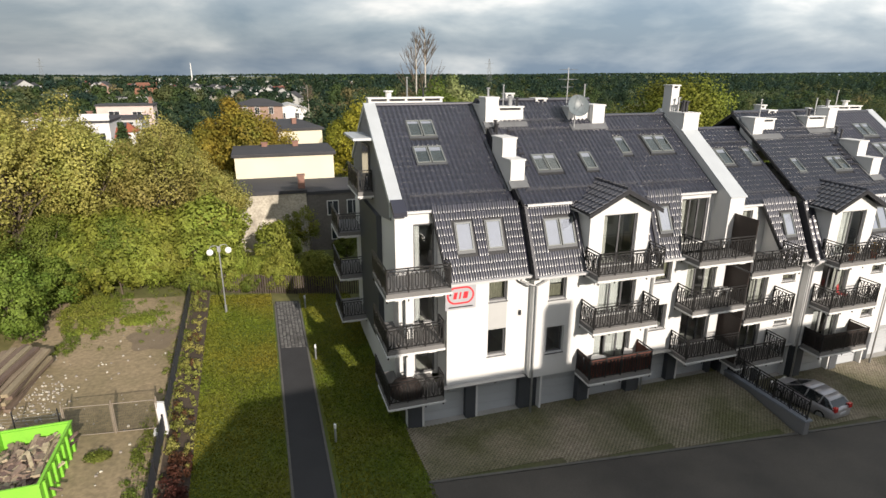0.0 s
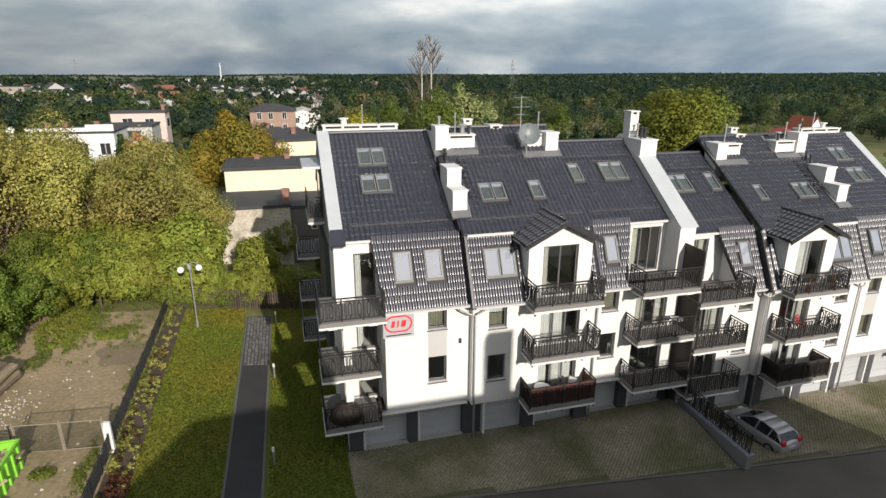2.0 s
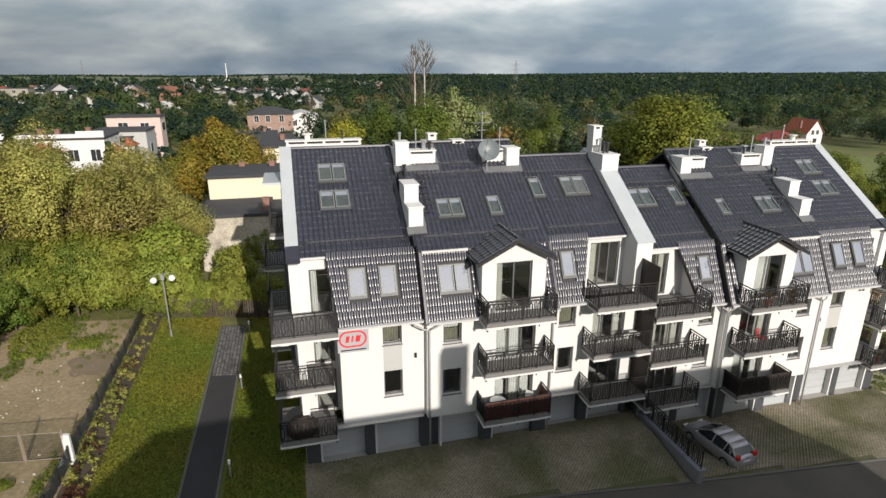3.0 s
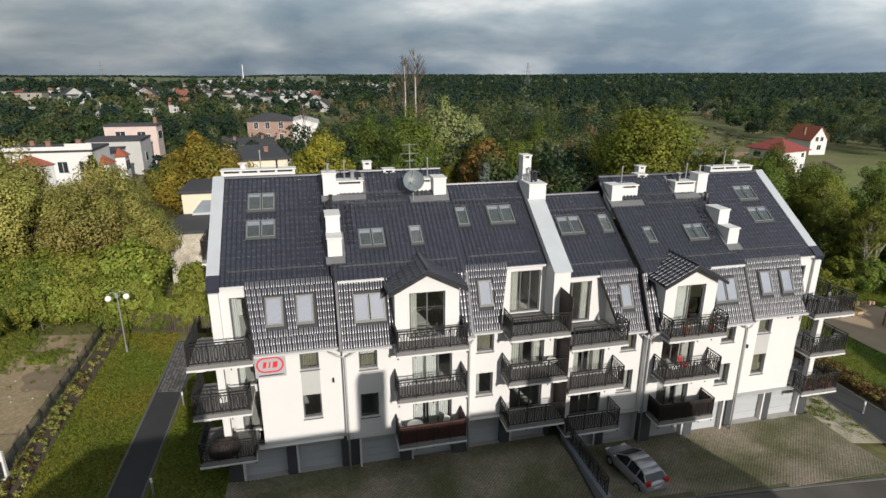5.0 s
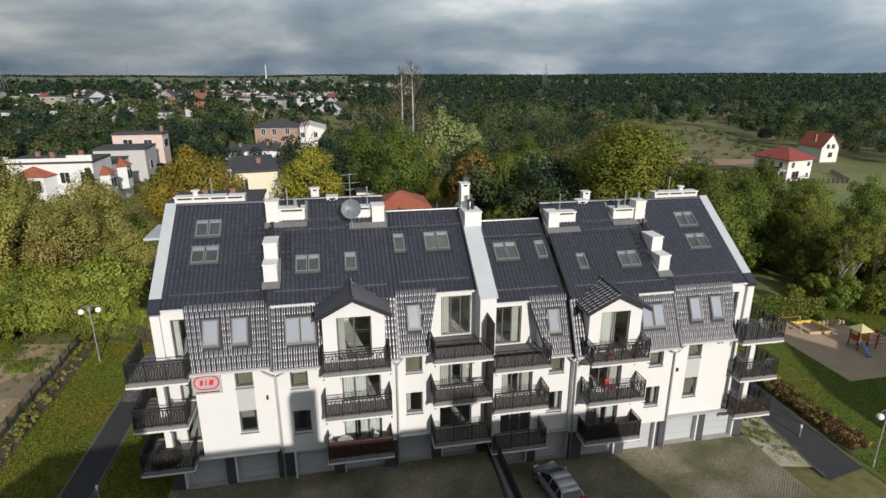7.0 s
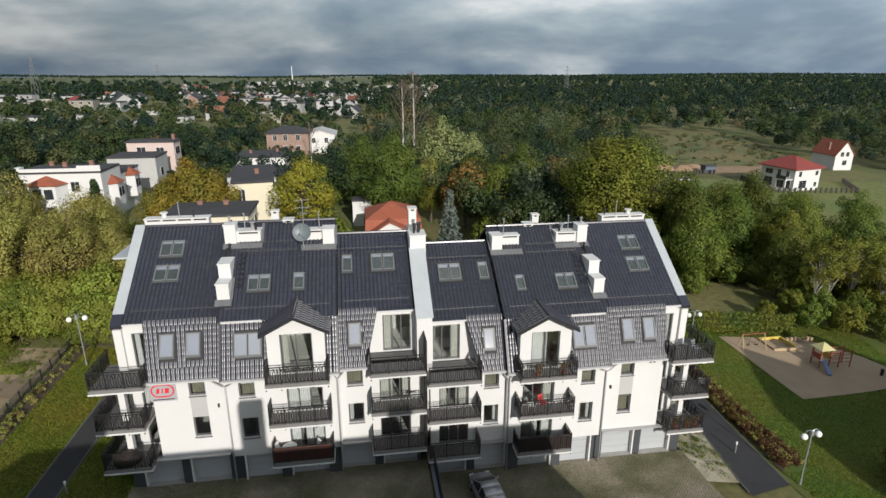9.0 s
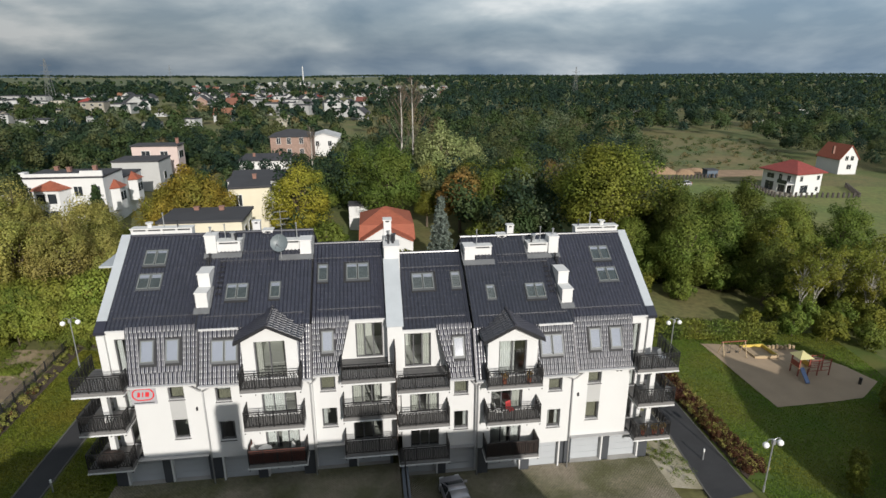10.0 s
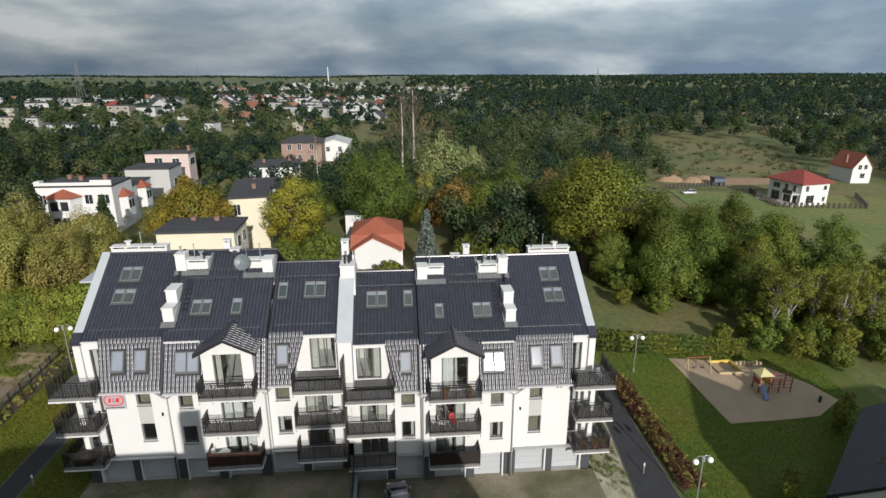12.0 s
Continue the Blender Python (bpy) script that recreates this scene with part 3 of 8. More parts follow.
def build_half(right):
    h = Half(right)
    G = 0.14 if not right else -0.08
    one, two, three = FLOORS
    # front walls
    s = h.solid()
    wall_x(s, 7.3, 11.4, 2.05, 7.5, 22.5, 0.35, [(9.33, 10.25, 3.35, 4.75), (9.33, 10.25, 6.15, 7.38)])
    part("facade_wall", s, RENDER_WHITE, building)
    s = h.solid()
    s.box(7.3, 7.6, 22.85, 23.9, 2.05, 7.5)
    part("return_wall", s, RENDER_WHITE, building)
    s = h.solid()
    s.box(9.33, 10.25, 22.494, 22.5, 4.75, 6.15)
    part("wall_panel", s, RENDER_GREY, building, "grey rendered panel between stair windows")
    s = h.solid()
    wall_x(s, 11.4, 18.0, 2.05, 7.5, 22.1, 0.35, [(12.2, 13.12, 3.25, 4.65), (12.2, 13.12, 6.05, 7.33), (14.9, 17.0, two + 0.03, 7.0), (14.9, 17.0, one + 0.03, 4.35)])
    part("facade_wall", s, RENDER_WHITE, building)
    for x in (11.4, 17.65):
        s = h.solid()
        s.box(x, x + 0.35, 22.45, 22.9, 2.05, 7.5)
        part("return_wall", s, RENDER_WHITE, building)
    s = h.solid()
    wall_x(s, 18.0, 22.85, 2.05, 7.45, 22.5, 0.35, [(18.45, 19.4, 3.4, 4.8), (18.45, 19.4, 6.05, 7.32), (20.4, 22.3, two + 0.03, 7.0), (20.4, 22.3, one + 0.03, 4.35)])
    part("facade_wall", s, RENDER_WHITE, building)
    # loggia of the corner, and the terrace walls of the top floor
    s = h.solid()
    wall_x(s, 5.72, 7.3, 2.05, 10.3, 23.95, 0.3, [(6.15, 7.15, f + 0.03, f + 2.3) for f in FLOORS])
    part("facade_wall", s, RENDER_WHITE, building)
    s = h.solid()
    s.box(5.4, 5.74, 22.6, 22.95, G, 7.2)
    part("column", s, RENDER_WHITE, building)
    s = h.solid()
    wall_x(s, 19.75, 22.8, 7.45, 10.32, 23.95, 0.3, [(20.75, 22.5, 7.5, 9.95)])
    part("facade_wall", s, RENDER_WHITE, building)
    # windows and balcony doors
    C, B = CURTAIN, BLIND
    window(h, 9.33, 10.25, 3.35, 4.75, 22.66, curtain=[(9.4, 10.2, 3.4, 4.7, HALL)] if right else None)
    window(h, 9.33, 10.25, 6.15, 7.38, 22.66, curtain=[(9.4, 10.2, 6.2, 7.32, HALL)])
    window(h, 12.2, 13.12, 3.25, 4.65, 22.26, curtain=[(12.25, 12.5, 3.3, 4.6, C), (12.85, 13.05, 3.3, 4.6, C)])
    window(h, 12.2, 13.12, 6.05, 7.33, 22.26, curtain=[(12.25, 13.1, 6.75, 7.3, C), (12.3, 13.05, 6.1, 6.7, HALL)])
    window(h, 18.45, 19.4, 3.4, 4.8, 22.66, curtain=[(18.5, 18.75, 3.45, 4.75, C)])
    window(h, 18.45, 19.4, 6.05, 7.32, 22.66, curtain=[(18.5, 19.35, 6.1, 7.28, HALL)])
    window(h, 14.9, 17.0, two + 0.03, 7.0, 22.26, 3, curtain=[(14.95, 16.3, two, 6.95, C)] if not right else [(14.95, 15.6, two, 6.95, B)], sill=False, name="balcony_door")
    window(h, 14.9, 17.0, one + 0.03, 4.35, 22.26, 3, curtain=[(14.95, 15.5, one, 4.3, C), (15.8, 16.9, one, 4.3, C)], sill=False, name="balcony_door")
    window(h, 20.4, 22.3, two + 0.03, 7.0, 22.66, 3, curtain=[(20.45, 21.2, two, 6.95, B), (21.8, 22.2, two, 6.95, B)], sill=False, name="balcony_door")
    window(h, 20.4, 22.3, one + 0.03, 4.35, 22.66, 3, sill=False, name="balcony_door")
    for f in FLOORS:
        window(h, 6.15, 7.15, f + 0.03, f + 2.3, 24.0, 1, curtain=[(6.2, 6.5, f, f + 2.2, C)] if f != one else None, sill=False, name="balcony_door")
    window(h, 20.75, 22.5, 7.5, 9.95, 24.05, 3, curtain=[(20.8, 21.3, 7.5, 9.9, B)], sill=False, name="terrace_door")
    # gable wall, parapet and its coping
    s = h.solid()
    s.prism_x(5.26, 5.72, [(23.75, 7.2), (24.3, 7.2), (24.3, G), (34.4, G), (34.4, 11.1), (29.9, 14.5), (24.4, 10.58), (24.4, 10.1), (23.75, 10.1)])
    part("gable_wall", s, RENDER_WHITE, building)
    s = h.solid()
    s.prism_x(5.17, 5.78, [(24.33, 10.05), (24.45, 10.05), (24.45, 10.60), (29.9, 14.48), (34.5, 11.25), (34.5, 11.5), (29.9, 14.73), (24.33, 10.80)])
    part("parapet_coping", s, ZINC, building, "zinc coping on the sloping gable parapet")
    s = h.solid()
    s.prism_x(5.20, 5.26, [(24.35, 9.9), (24.35, 10.55), (29.9, 14.45), (33.9, 11.4), (33.9, 9.6), (26.4, 9.6)])
    part("cladding", s, CLAD_MID, building)
    s = h.solid()
    s.box(5.0, 5.26, 26.6, 31.4, 2.6, 9.6)
    part("cladding", s, CLAD_DARK, building, "anthracite panel on the gable wall")
    s = h.solid()
    s.box(5.3, 5.96, 34.4, 34.7, G, 10.4)
    s.box(6.0, 22.9, 34.4, 34.7, G, 10.4)
    part("back_wall", s, RENDER_WHITE, building)
    # garages
    doors = [(6.2, 8.3), (8.9, 11.1), (12.15, 14.2), (14.9, 17.1), (17.95, 19.95), (20.6, 22.7)]
    for xa, xb in doors:
        y = 22.85 if not 11.4 < xa < 17.5 else 22.5
        s = h.solid()
        n = 4
        for i in range(n):
            za, zb = G + (2.0 - G) * i / n, G + (2.0 - G) * (i + 1) / n
            s.box(xa, xb, y + 0.004 * (i % 2), y + 0.05, za + 0.01, zb - 0.006)
        part("garage_door", s, DOOR_GREY, building)
        s = h.solid()
        s.box(xa - 0.1, xa, y - 0.35, y + 0.02, G, 2.05)
        part("door_jamb", s, RENDER_WHITE, building)
        s = h.solid()
        s.box(xa - 0.1, xb + 0.05, y - 0.5, y + 0.06, G - 0.02, G + 0.035)
        part("threshold", s, CONCRETE, building)
    s = h.solid()
    edges = [5.42] + [e for d in doors for e in (d[0] - 0.1, d[1])] + [22.9]
    for xa, xb in zip(edges[0::2], edges[1::2]):
        y = 22.5 if not 11.3 < xa < 17.5 else 22.1
        if xb > xa + 0.05:
            s = h.solid()
            s.box(xa, xb, y + 0.01, y + 0.5, G - 0.5, 2.05)
            part("plinth_pillar", s, CLAD_DARK, building, "anthracite pillar between garage doors")
    s = h.solid()
    s.box(6.0, 11.4, 22.9, 23.1, 2.0, 2.08)
    s.box(11.4, 18.0, 22.56, 23.1, 2.0, 2.08)
    s.box(18.0, 22.9, 22.9, 23.1, 2.0, 2.08)
    s.box(6.0, 22.9, 23.0, 23.1, G - 0.5, 2.0)
    part("garage_lintel", s, CLAD_DARK, building)
    for xa, xb, y in ((7.0, 11.25, 22.5), (17.7, 19.8, 22.5)):
        s = h.solid()
        s.box(xa, xb, y - 0.32, y - 0.003, 2.10, 2.15)
        led = part("garage_canopy", s, PIPE, building, "thin grey ledge over the garage doors")
        for i in range(4):
            x = xa + 0.3 + (xb - xa - 0.6) * i / 3
            s = h.solid()
            s.hexa([(x, y - 0.3, 2.07), (x + 0.04, y - 0.3, 2.07), (x + 0.04, y - 0.003, 1.85), (x, y - 0.003, 1.85), (x, y - 0.3, 2.1), (x + 0.04, y - 0.3, 2.1), (x + 0.04, y - 0.003, 2.1), (x, y - 0.003, 2.1)])
            part("bracket", s, IRON, led)
    # floors and rooms inside
    s = h.solid()
    for f in (2.05, 4.72, 7.35):
        s.box(6.02, 22.85, 24.25, 34.3, f - 0.1, f)
        s.box(7.6, 11.3, 22.9, 24.25, f - 0.1, f)
        s.box(11.8, 22.8, 22.9, 24.2, f - 0.1, f)
    s.box(6.05, 22.85, 27.4, 27.5, 2.05, 11.5)
    for x in (11.5, 14.4, 17.5, 20.1):
        s.box(x, x + 0.1, 24.3, 27.4, 2.05, 10.0)
    part("room_partition", s, ROOM, building)
    # balconies
    for k, f in enumerate(FLOORS):
        x0, x1 = (4.32, 6.92) if k < 2 else (4.35, 7.22)
        yf = 21.65
        balcony(h, x0, x1, yf, 23.9 if k < 2 else 23.9, f, [((x0 + 0.03, yf + 0.03), (x1 - 0.03, yf + 0.03)), ((x0 + 0.03, 24.6), (x0 + 0.03, yf + 0.03)), ((x1 - 0.03, yf + 0.03), (x1 - 0.03, 22.48))])
        s = h.solid()
        s.box(x0, 5.25, 23.9, 24.65, f - 0.2, f)
        part("balcony", s, SLAB, building)
        yf = 20.85
        x0, x1 = 13.95, 17.5
        fill = (REED if not right else SCREEN) if k == 0 else None
        balcony(h, x0, x1, yf, 22.1 if k < 2 else 22.0, f, [((x0 + 0.03, yf + 0.03), (x1 - 0.03, yf + 0.03)), ((x0 + 0.03, 22.08), (x0 + 0.03, yf + 0.03)), ((x1 - 0.03, yf + 0.03), (x1 - 0.03, 22.08))], fill)
        yf = 21.15
        x0, x1 = 19.85, 23.12
        fill = None
        balcony(h, x0, x1, yf, 22.5 if k < 2 else 23.95, f, [((x0 + 0.03, yf + 0.03), (x1 - 0.03, yf + 0.03)), ((x0 + 0.03, 22.48), (x0 + 0.03, yf + 0.03))], fill)
    # balconies at the far end of the gable wall
    for f in FLOORS:
        b = balcony(h, 3.75, 5.25, 31.6, 34.6, f, [((3.78, 34.5), (3.78, 31.63)), ((3.78, 31.63), (5.2, 31.63))])
    # small roof terrace in the gable, under its canopy
    if not right:
        s = h.solid()
        s.box(4.25, 5.2, 27.9, 31.0, 13.06, 13.18)
        part("canopy", s, ZINC, building, "thin pale canopy slab on the gable wall")
        balcony(h, 4.4, 5.2, 28.0, 31.2, 10.5, [((4.43, 31.15), (4.43, 28.03)), ((4.43, 28.03), (5.15, 28.03))])
        s = h.solid()
        s.box(5.12, 5.19, 28.7, 30.6, 10.53, 12.7)
        tdoor = part("terrace_door", s, FRAME_GREY, building)
        s = h.solid()
        s.box(5.10, 5.117, 28.8, 30.5, 10.6, 12.6)
        part("pane", s, WIN_DARK, tdoor)
    # mansard slopes
    m1 = on_slope(22.25, 7.42, 2.0)
    m2 = on_slope(21.85, 7.42, 2.0)
    top1, top2 = 3.30, 3.36
    sk1 = [(7.93, 8.67, 1.36, 2.63), (9.39, 10.12, 1.36, 2.63)]
    sk2 = [(12.14, 13.62, 1.33, 2.58)]
    sk3 = [(18.7, 19.36, 1.38, 2.6)]
    slopes = [
        (m1, lambda v: (7.28 - 0.34 * v / 3.3, 11.3), top1, sk1, 1),
        (m2, lambda v: (11.38, 14.02), top2, sk2, 2),
        (m2, lambda v: (17.32, 18.02), top2, [], 1),
        (m1, lambda v: (18.06, 19.64 + 0.8 * v / 3.3), top1, sk3, 1)]
    for fr, xo, tp, sk, panes in slopes:
        (a0, b0), (a1, b1) = xo(0), xo(tp)
        s = h.solid()
        s.hexa([fr(a0, -0.05, -0.2), fr(b0, -0.05, -0.2), fr(b1, tp, -0.2), fr(a1, tp, -0.2), fr(a0, -0.05, 0), fr(b0, -0.05, 0), fr(b1, tp, 0), fr(a1, tp, 0)])
        mansard = part("mansard_roof", s, TILE_BED, building, "steep mansard slope of glossy anthracite pantiles")
        places = lay_tiles(h, fr, xo, 0.02, tp, sk)
        if right:
            tiles_joined(h, fr, places, mansard)
        else:
            tiles_single(fr, 2.0, places, mansard)
        for xa, xb, va, vb in sk:
            # full pale sheet behind each mansard pane stands in for the sky's reflection
            roof_window(h, fr, xa, xb, va, vb, 2 if xb - xa > 1 else 1, mansard, blind=1.0)
    # cheeks that close the ends of the slopes
    s = h.solid()
    s.prism_x(7.28, 7.34, [(22.3, 7.42), (23.9, 7.42), (23.9, 10.35), (23.72, 10.35)])
    part("cheek_wall", s, RENDER_WHITE, building)
    s = h.solid()
    s.prism_x(19.7, 19.76, [(22.3, 7.42), (23.94, 7.42), (23.94, 10.3), (23.72, 10.3)])
    part("cheek_wall", s, RENDER_WHITE, building)
    # main slopes
    roofs = [(5.76, 11.2, 23.9, 10.42, 29.8, [(7.08, 8.44, 4.75, 5.92, 2), (7.02, 8.44, 2.86, 3.98, 2)]),
             (11.2, 18.02, 23.30, 10.50, 29.35, [(12.74, 14.02, 1.98, 3.08, 2), ((15.45, 16.06, 1.95, 3.1, 1) if not right else (16.22, 16.76, 2.02, 3.1, 1))]),
             (18.02, 22.85, 23.85, 10.35, 28.85, [(18.4, 19.0, 3.0, 4.25, 1), (20.27, 21.72, 3.0, 4.25, 2)])]
    for i, (xa, xb, y0, z0, y1, sk) in enumerate(roofs):
        fr = on_slope(y0, z0, SLOPE)
        ln = (y1 - y0) * math.hypot(1, SLOPE)
        z1 = z0 + (y1 - y0) * SLOPE
        s = h.solid()
        yb = 2 * y1 - y0
        x_lip = 5.5 if i == 0 else xa
        s.prism_x(xa, xb, [(y0, z0 - 0.12), (y0, z0), (y1, z1), (yb + 0.6, z0), (yb + 0.6, z0 - 0.15), (y1, z1 - 0.2)])
        roof = part("roof", s, TILE_BED, building, "main roof slope of anthracite pantiles")
        if i == 0:
            s = h.solid()
            s.prism_x(5.2, 5.82, [(23.66, 10.2), (23.66, 10.4), (24.3, 10.86), (24.3, 10.62)])
            part("eave_board", s, TILE, roof)
        tiles_joined(h, fr, lay_tiles(h, fr, lambda v: (xa + 0.03, xb - 0.03), -0.06, ln - 0.1, [q[:4] for q in sk]), roof)
        for x0, x1, v0, v1, panes in sk:
            roof_window(h, fr, x0, x1, v0, v1, panes, roof, blind=random.choice((0.16, 0.2, 0.24)))
        s = h.solid()
        s.tube([(xa + 0.02, y1, z1 + 0.03), (xb - 0.02, y1, z1 + 0.03)], 0.11, 8)
        part("ridge_cap", s, TILE, roof)
        snow_guard(h, fr, xa + 0.4, xb - 0.4, 0.7, roof)
        # gutter along the lower edge
        s = h.solid()
        ga, gb = (5.2, 7.5) if i == 0 else ((11.4, 13.7) if i == 1 else (19.7, 22.85))
        s.prism_x(ga, gb, [(y0 - 0.17, z0 - 0.13), (y0 - 0.02, z0 - 0.13), (y0 - 0.02, z0 - 0.02), (y0 - 0.17, z0 - 0.02)])
        part("gutter", s, GUTTER, roof)
        if i == 1:
            # walkway steps and rails by the chimneys
            for v in (4.9, 5.6):
                snow_guard(h, fr, 12.1, 15.6, v, roof)
            for k in range(7):
                s = h.solid()
                a = fr(12.25, 2.4 + 0.42 * k, 0.04)
                s.box(a[0] - 0.17, a[0] + 0.17, a[1] - 0.1, a[1] + 0.1, a[2], a[2] + 0.05)
                s.tube([(a[0] - 0.1, a[1], a[2]), (a[0] - 0.1, a[1] + 0.1, a[2] + 0.16)], 0.012, 4)
                part("roof_step", s, METAL_DARK, roof)
        if i == 2:
            snow_guard(h, fr, xa + 0.3, xb - 0.3, 4.75, roof)
        if i == 0:
            s = h.solid()
            a, b = fr(11.2, -0.1, 0), fr(11.2, ln, 0)
            s.hexa([fr(11.14, -0.15, -0.25), fr(11.3, -0.15, -0.25), fr(11.3, ln, -0.25), fr(11.14, ln, -0.25), fr(11.14, -0.15, 0.42), fr(11.3, -0.15, 0.42), fr(11.3, ln, 0.42), fr(11.14, ln, 0.42)])
            part("verge_board", s, METAL_DARK, roof)
    for x, fr in ((11.33, m2), (18.03, m2)):
        s = h.solid()
        s.hexa([fr(x - 0.06, -0.1, -0.5), fr(x + 0.06, -0.1, -0.5), fr(x + 0.06, 3.3, -0.5), fr(x - 0.06, 3.3, -0.5), fr(x - 0.06, -0.1, 0.09), fr(x + 0.06, -0.1, 0.09), fr(x + 0.06, 3.3, 0.09), fr(x - 0.06, 3.3, 0.09)])
        part("mansard_verge", s, METAL_DARK, building)
    # gutters and downpipes under the mansard
    for xa, xb, y in ((7.25, 11.35, 22.12), (11.4, 14.0, 21.72), (17.4, 18.05, 21.72), (18.05, 19.8, 22.12)):
        s = h.solid()
        s.prism_x(xa, xb, [(y - 0.09, 7.32), (y + 0.09, 7.32), (y + 0.11, 7.43), (y - 0.11, 7.43)])
        part("gutter", s, GUTTER, building)
    for path in ([(10.75, 22.1, 7.3), (10.8, 22.3, 7.1), (11.3, 22.0, 6.95), (11.5, 21.98, 6.9), (11.5, 21.98, G)],
                 [(12.0, 21.7, 7.32), (11.75, 21.95, 7.05), (11.52, 21.97, 6.95)],
                 [(17.75, 21.72, 7.3), (17.85, 21.95, 7.0), (17.9, 21.98, 6.9), (17.9, 21.98, G)],
                 [(18.3, 22.1, 7.32), (18.2, 22.2, 7.1), (17.95, 21.98, 6.95)]):
        s = h.solid()
        s.tube(path, 0.05, 8)
        part("downpipe", s, PIPE, building, smooth=True)
    for xa, y0, z0 in ((7.4, 23.75, 10.33), (19.8, 23.75, 10.25)):
        s = h.solid()
        fr = m1
        s.tube([(xa, y0, z0), (xa + 0.1, y0 - 0.05, z0 - 0.12), (xa + 0.35, y0 - 0.1, z0 - 0.2), (xa + 0.4, y0 - 0.2, z0 - 0.45)], 0.045, 7)
        part("gutter_spout", s, GUTTER, building, smooth=True)
    # dormer with its gabled roof
    s = h.solid()
    wall = [(14.05, 7.45), (17.32, 7.45), (17.32, 10.2), (15.68, 11.0), (14.05, 10.2)]
    wall_x(s, 14.05, 17.32, 7.45, 10.02, 22.0, 0.3, [(14.78, 16.6, 7.5, 10.0)])
    s.prism_y(22.0, 22.3, [(14.05, 10.02), (17.32, 10.02), (17.32, 10.2), (15.68, 11.0), (14.05, 10.2)])
    for x in (14.05, 17.12):
        s.prism_x(x, x + 0.2, [(22.3, 8.1), (23.5, 10.1), (23.9, 10.3), (22.3, 10.3)])
    dormer = part("dormer", s, RENDER_WHITE, building, "white dormer with a small gabled roof")
    window(h, 14.78, 16.6, 7.5, 10.0, 22.12, 2, parent=building, curtain=[(14.85, 15.2, 7.5, 9.95, BLIND)] if not right else [(15.5, 16.5, 7.5, 9.95, CURTAIN)], sill=False, name="dormer_door")
    for sg, xe in ((-1, 13.7), (1, 17.67)):
        ang = (11.22 - 10.2) / (15.68 - 13.7)
        s = h.solid()
        y_f, y_eb, y_rb = 21.6, 23.2, 24.75
        s.hexa([(xe, y_f, 10.12), (xe, y_eb, 10.12), (15.68, y_rb, 11.14), (15.68, y_f, 11.14), (xe, y_f, 10.2), (xe, y_eb, 10.2), (15.68, y_rb, 11.22), (15.68, y_f, 11.22)])
        dr = part("dormer_roof", s, TILE_BED, dormer)
        s = h.solid()
        # tile rows run down from the ridge
        run = abs(15.68 - xe)
        for r in range(6):
            a, b = r / 6, (r + 1) / 6
            for c in range(10):
                yy = y_f + 0.3 * c
                lim = y_rb + (y_eb - y_rb) * a
                if yy > lim - 0.1:
                    continue
                ye = min(yy + 0.28, lim)
                xa1, xb1 = 15.68 + (xe - 15.68) * a, 15.68 + (xe - 15.68) * b
                za1, zb1 = 11.235 - 1.02 * a, 11.235 - 1.02 * b
                s.hexa([(xa1, yy, za1), (xb1, yy, zb1 + 0.035), (xb1, ye, zb1 + 0.035), (xa1, ye, za1), (xa1, yy + 0.02, za1 + 0.03), (xb1, yy + 0.02, zb1 + 0.07), (xb1, ye - 0.1, zb1 + 0.085), (xa1, ye - 0.1, za1 + 0.045)])
        part("roof_tiles", s, TILE, dormer, kind="stuff")
        s = h.solid()
        s.hexa([(xe, y_f - 0.05, 10.0), (15.68, y_f - 0.05, 11.04), (15.68, y_f, 11.04), (xe, y_f, 10.0), (xe, y_f - 0.05, 10.2), (15.68, y_f - 0.05, 11.24), (15.68, y_f, 11.24), (xe, y_f, 10.2)])
        part("bargeboard", s, METAL_DARK, dormer)
        s = h.solid()
        s.tube([(xe - 0.06 * -sg * -1, y_f, 10.12), (xe, 23.3, 10.14)], 0.05, 6)
        part("dormer_gutter", s, PIPE, dormer)
    s = h.solid()
    for c in range(11):
        y = 21.6 + c * 0.29
        s.tube([(15.68, y, 11.27), (15.68, y + 0.3, 11.25)], 0.10, 8, 0.085)
    part("ridge_tiles", s, TILE, dormer)
    # chimneys
    up = math.hypot(1, SLOPE)
    fr = on_slope(23.30, 10.50, SLOPE)
    chimney(h, [(11.06, 11.78, 24.42, 25.45, 10.9, 12.32), (11.06, 11.78, 25.45, 26.75, 11.6, 13.22)], [(11.4, 27.0, 13.0, 13.75, 0.06, METAL_DARK), (11.45, 27.35, 13.2, 13.9, 0.07, METAL_DARK)], (0, 1), (fr, (24.42 - 23.30) * up))
    chimney(h, [(11.09, 11.8, 27.82, 28.7, 12.8, 15.0), (11.8, 13.28, 27.98, 28.8, 12.9, 14.36), (11.12, 11.6, 28.7, 29.8, 13.0, 14.45)], [(12.3, 28.4, 14.5, 15.6, 0.035, METAL_LIGHT), (12.75, 28.5, 14.5, 15.0, 0.12, METAL_LIGHT), (13.0, 28.2, 14.5, 14.95, 0.07, METAL_DARK), (11.4, 28.3, 15.05, 15.45, 0.06, METAL_LIGHT)], (0,), (fr, (27.9 - 23.30) * up))
    chimney(h, [(17.22, 17.95, 27.55, 28.6, 12.6, 14.55), (15.95, 17.22, 27.95, 28.6, 12.9, 14.3)], [(17.0, 28.2, 14.4, 15.6, 0.035, METAL_LIGHT)], (0,), (fr, (27.6 - 23.30) * up))
    chimney(h, [(14.6, 15.25, 29.2, 29.9, 14.2, 14.7)])
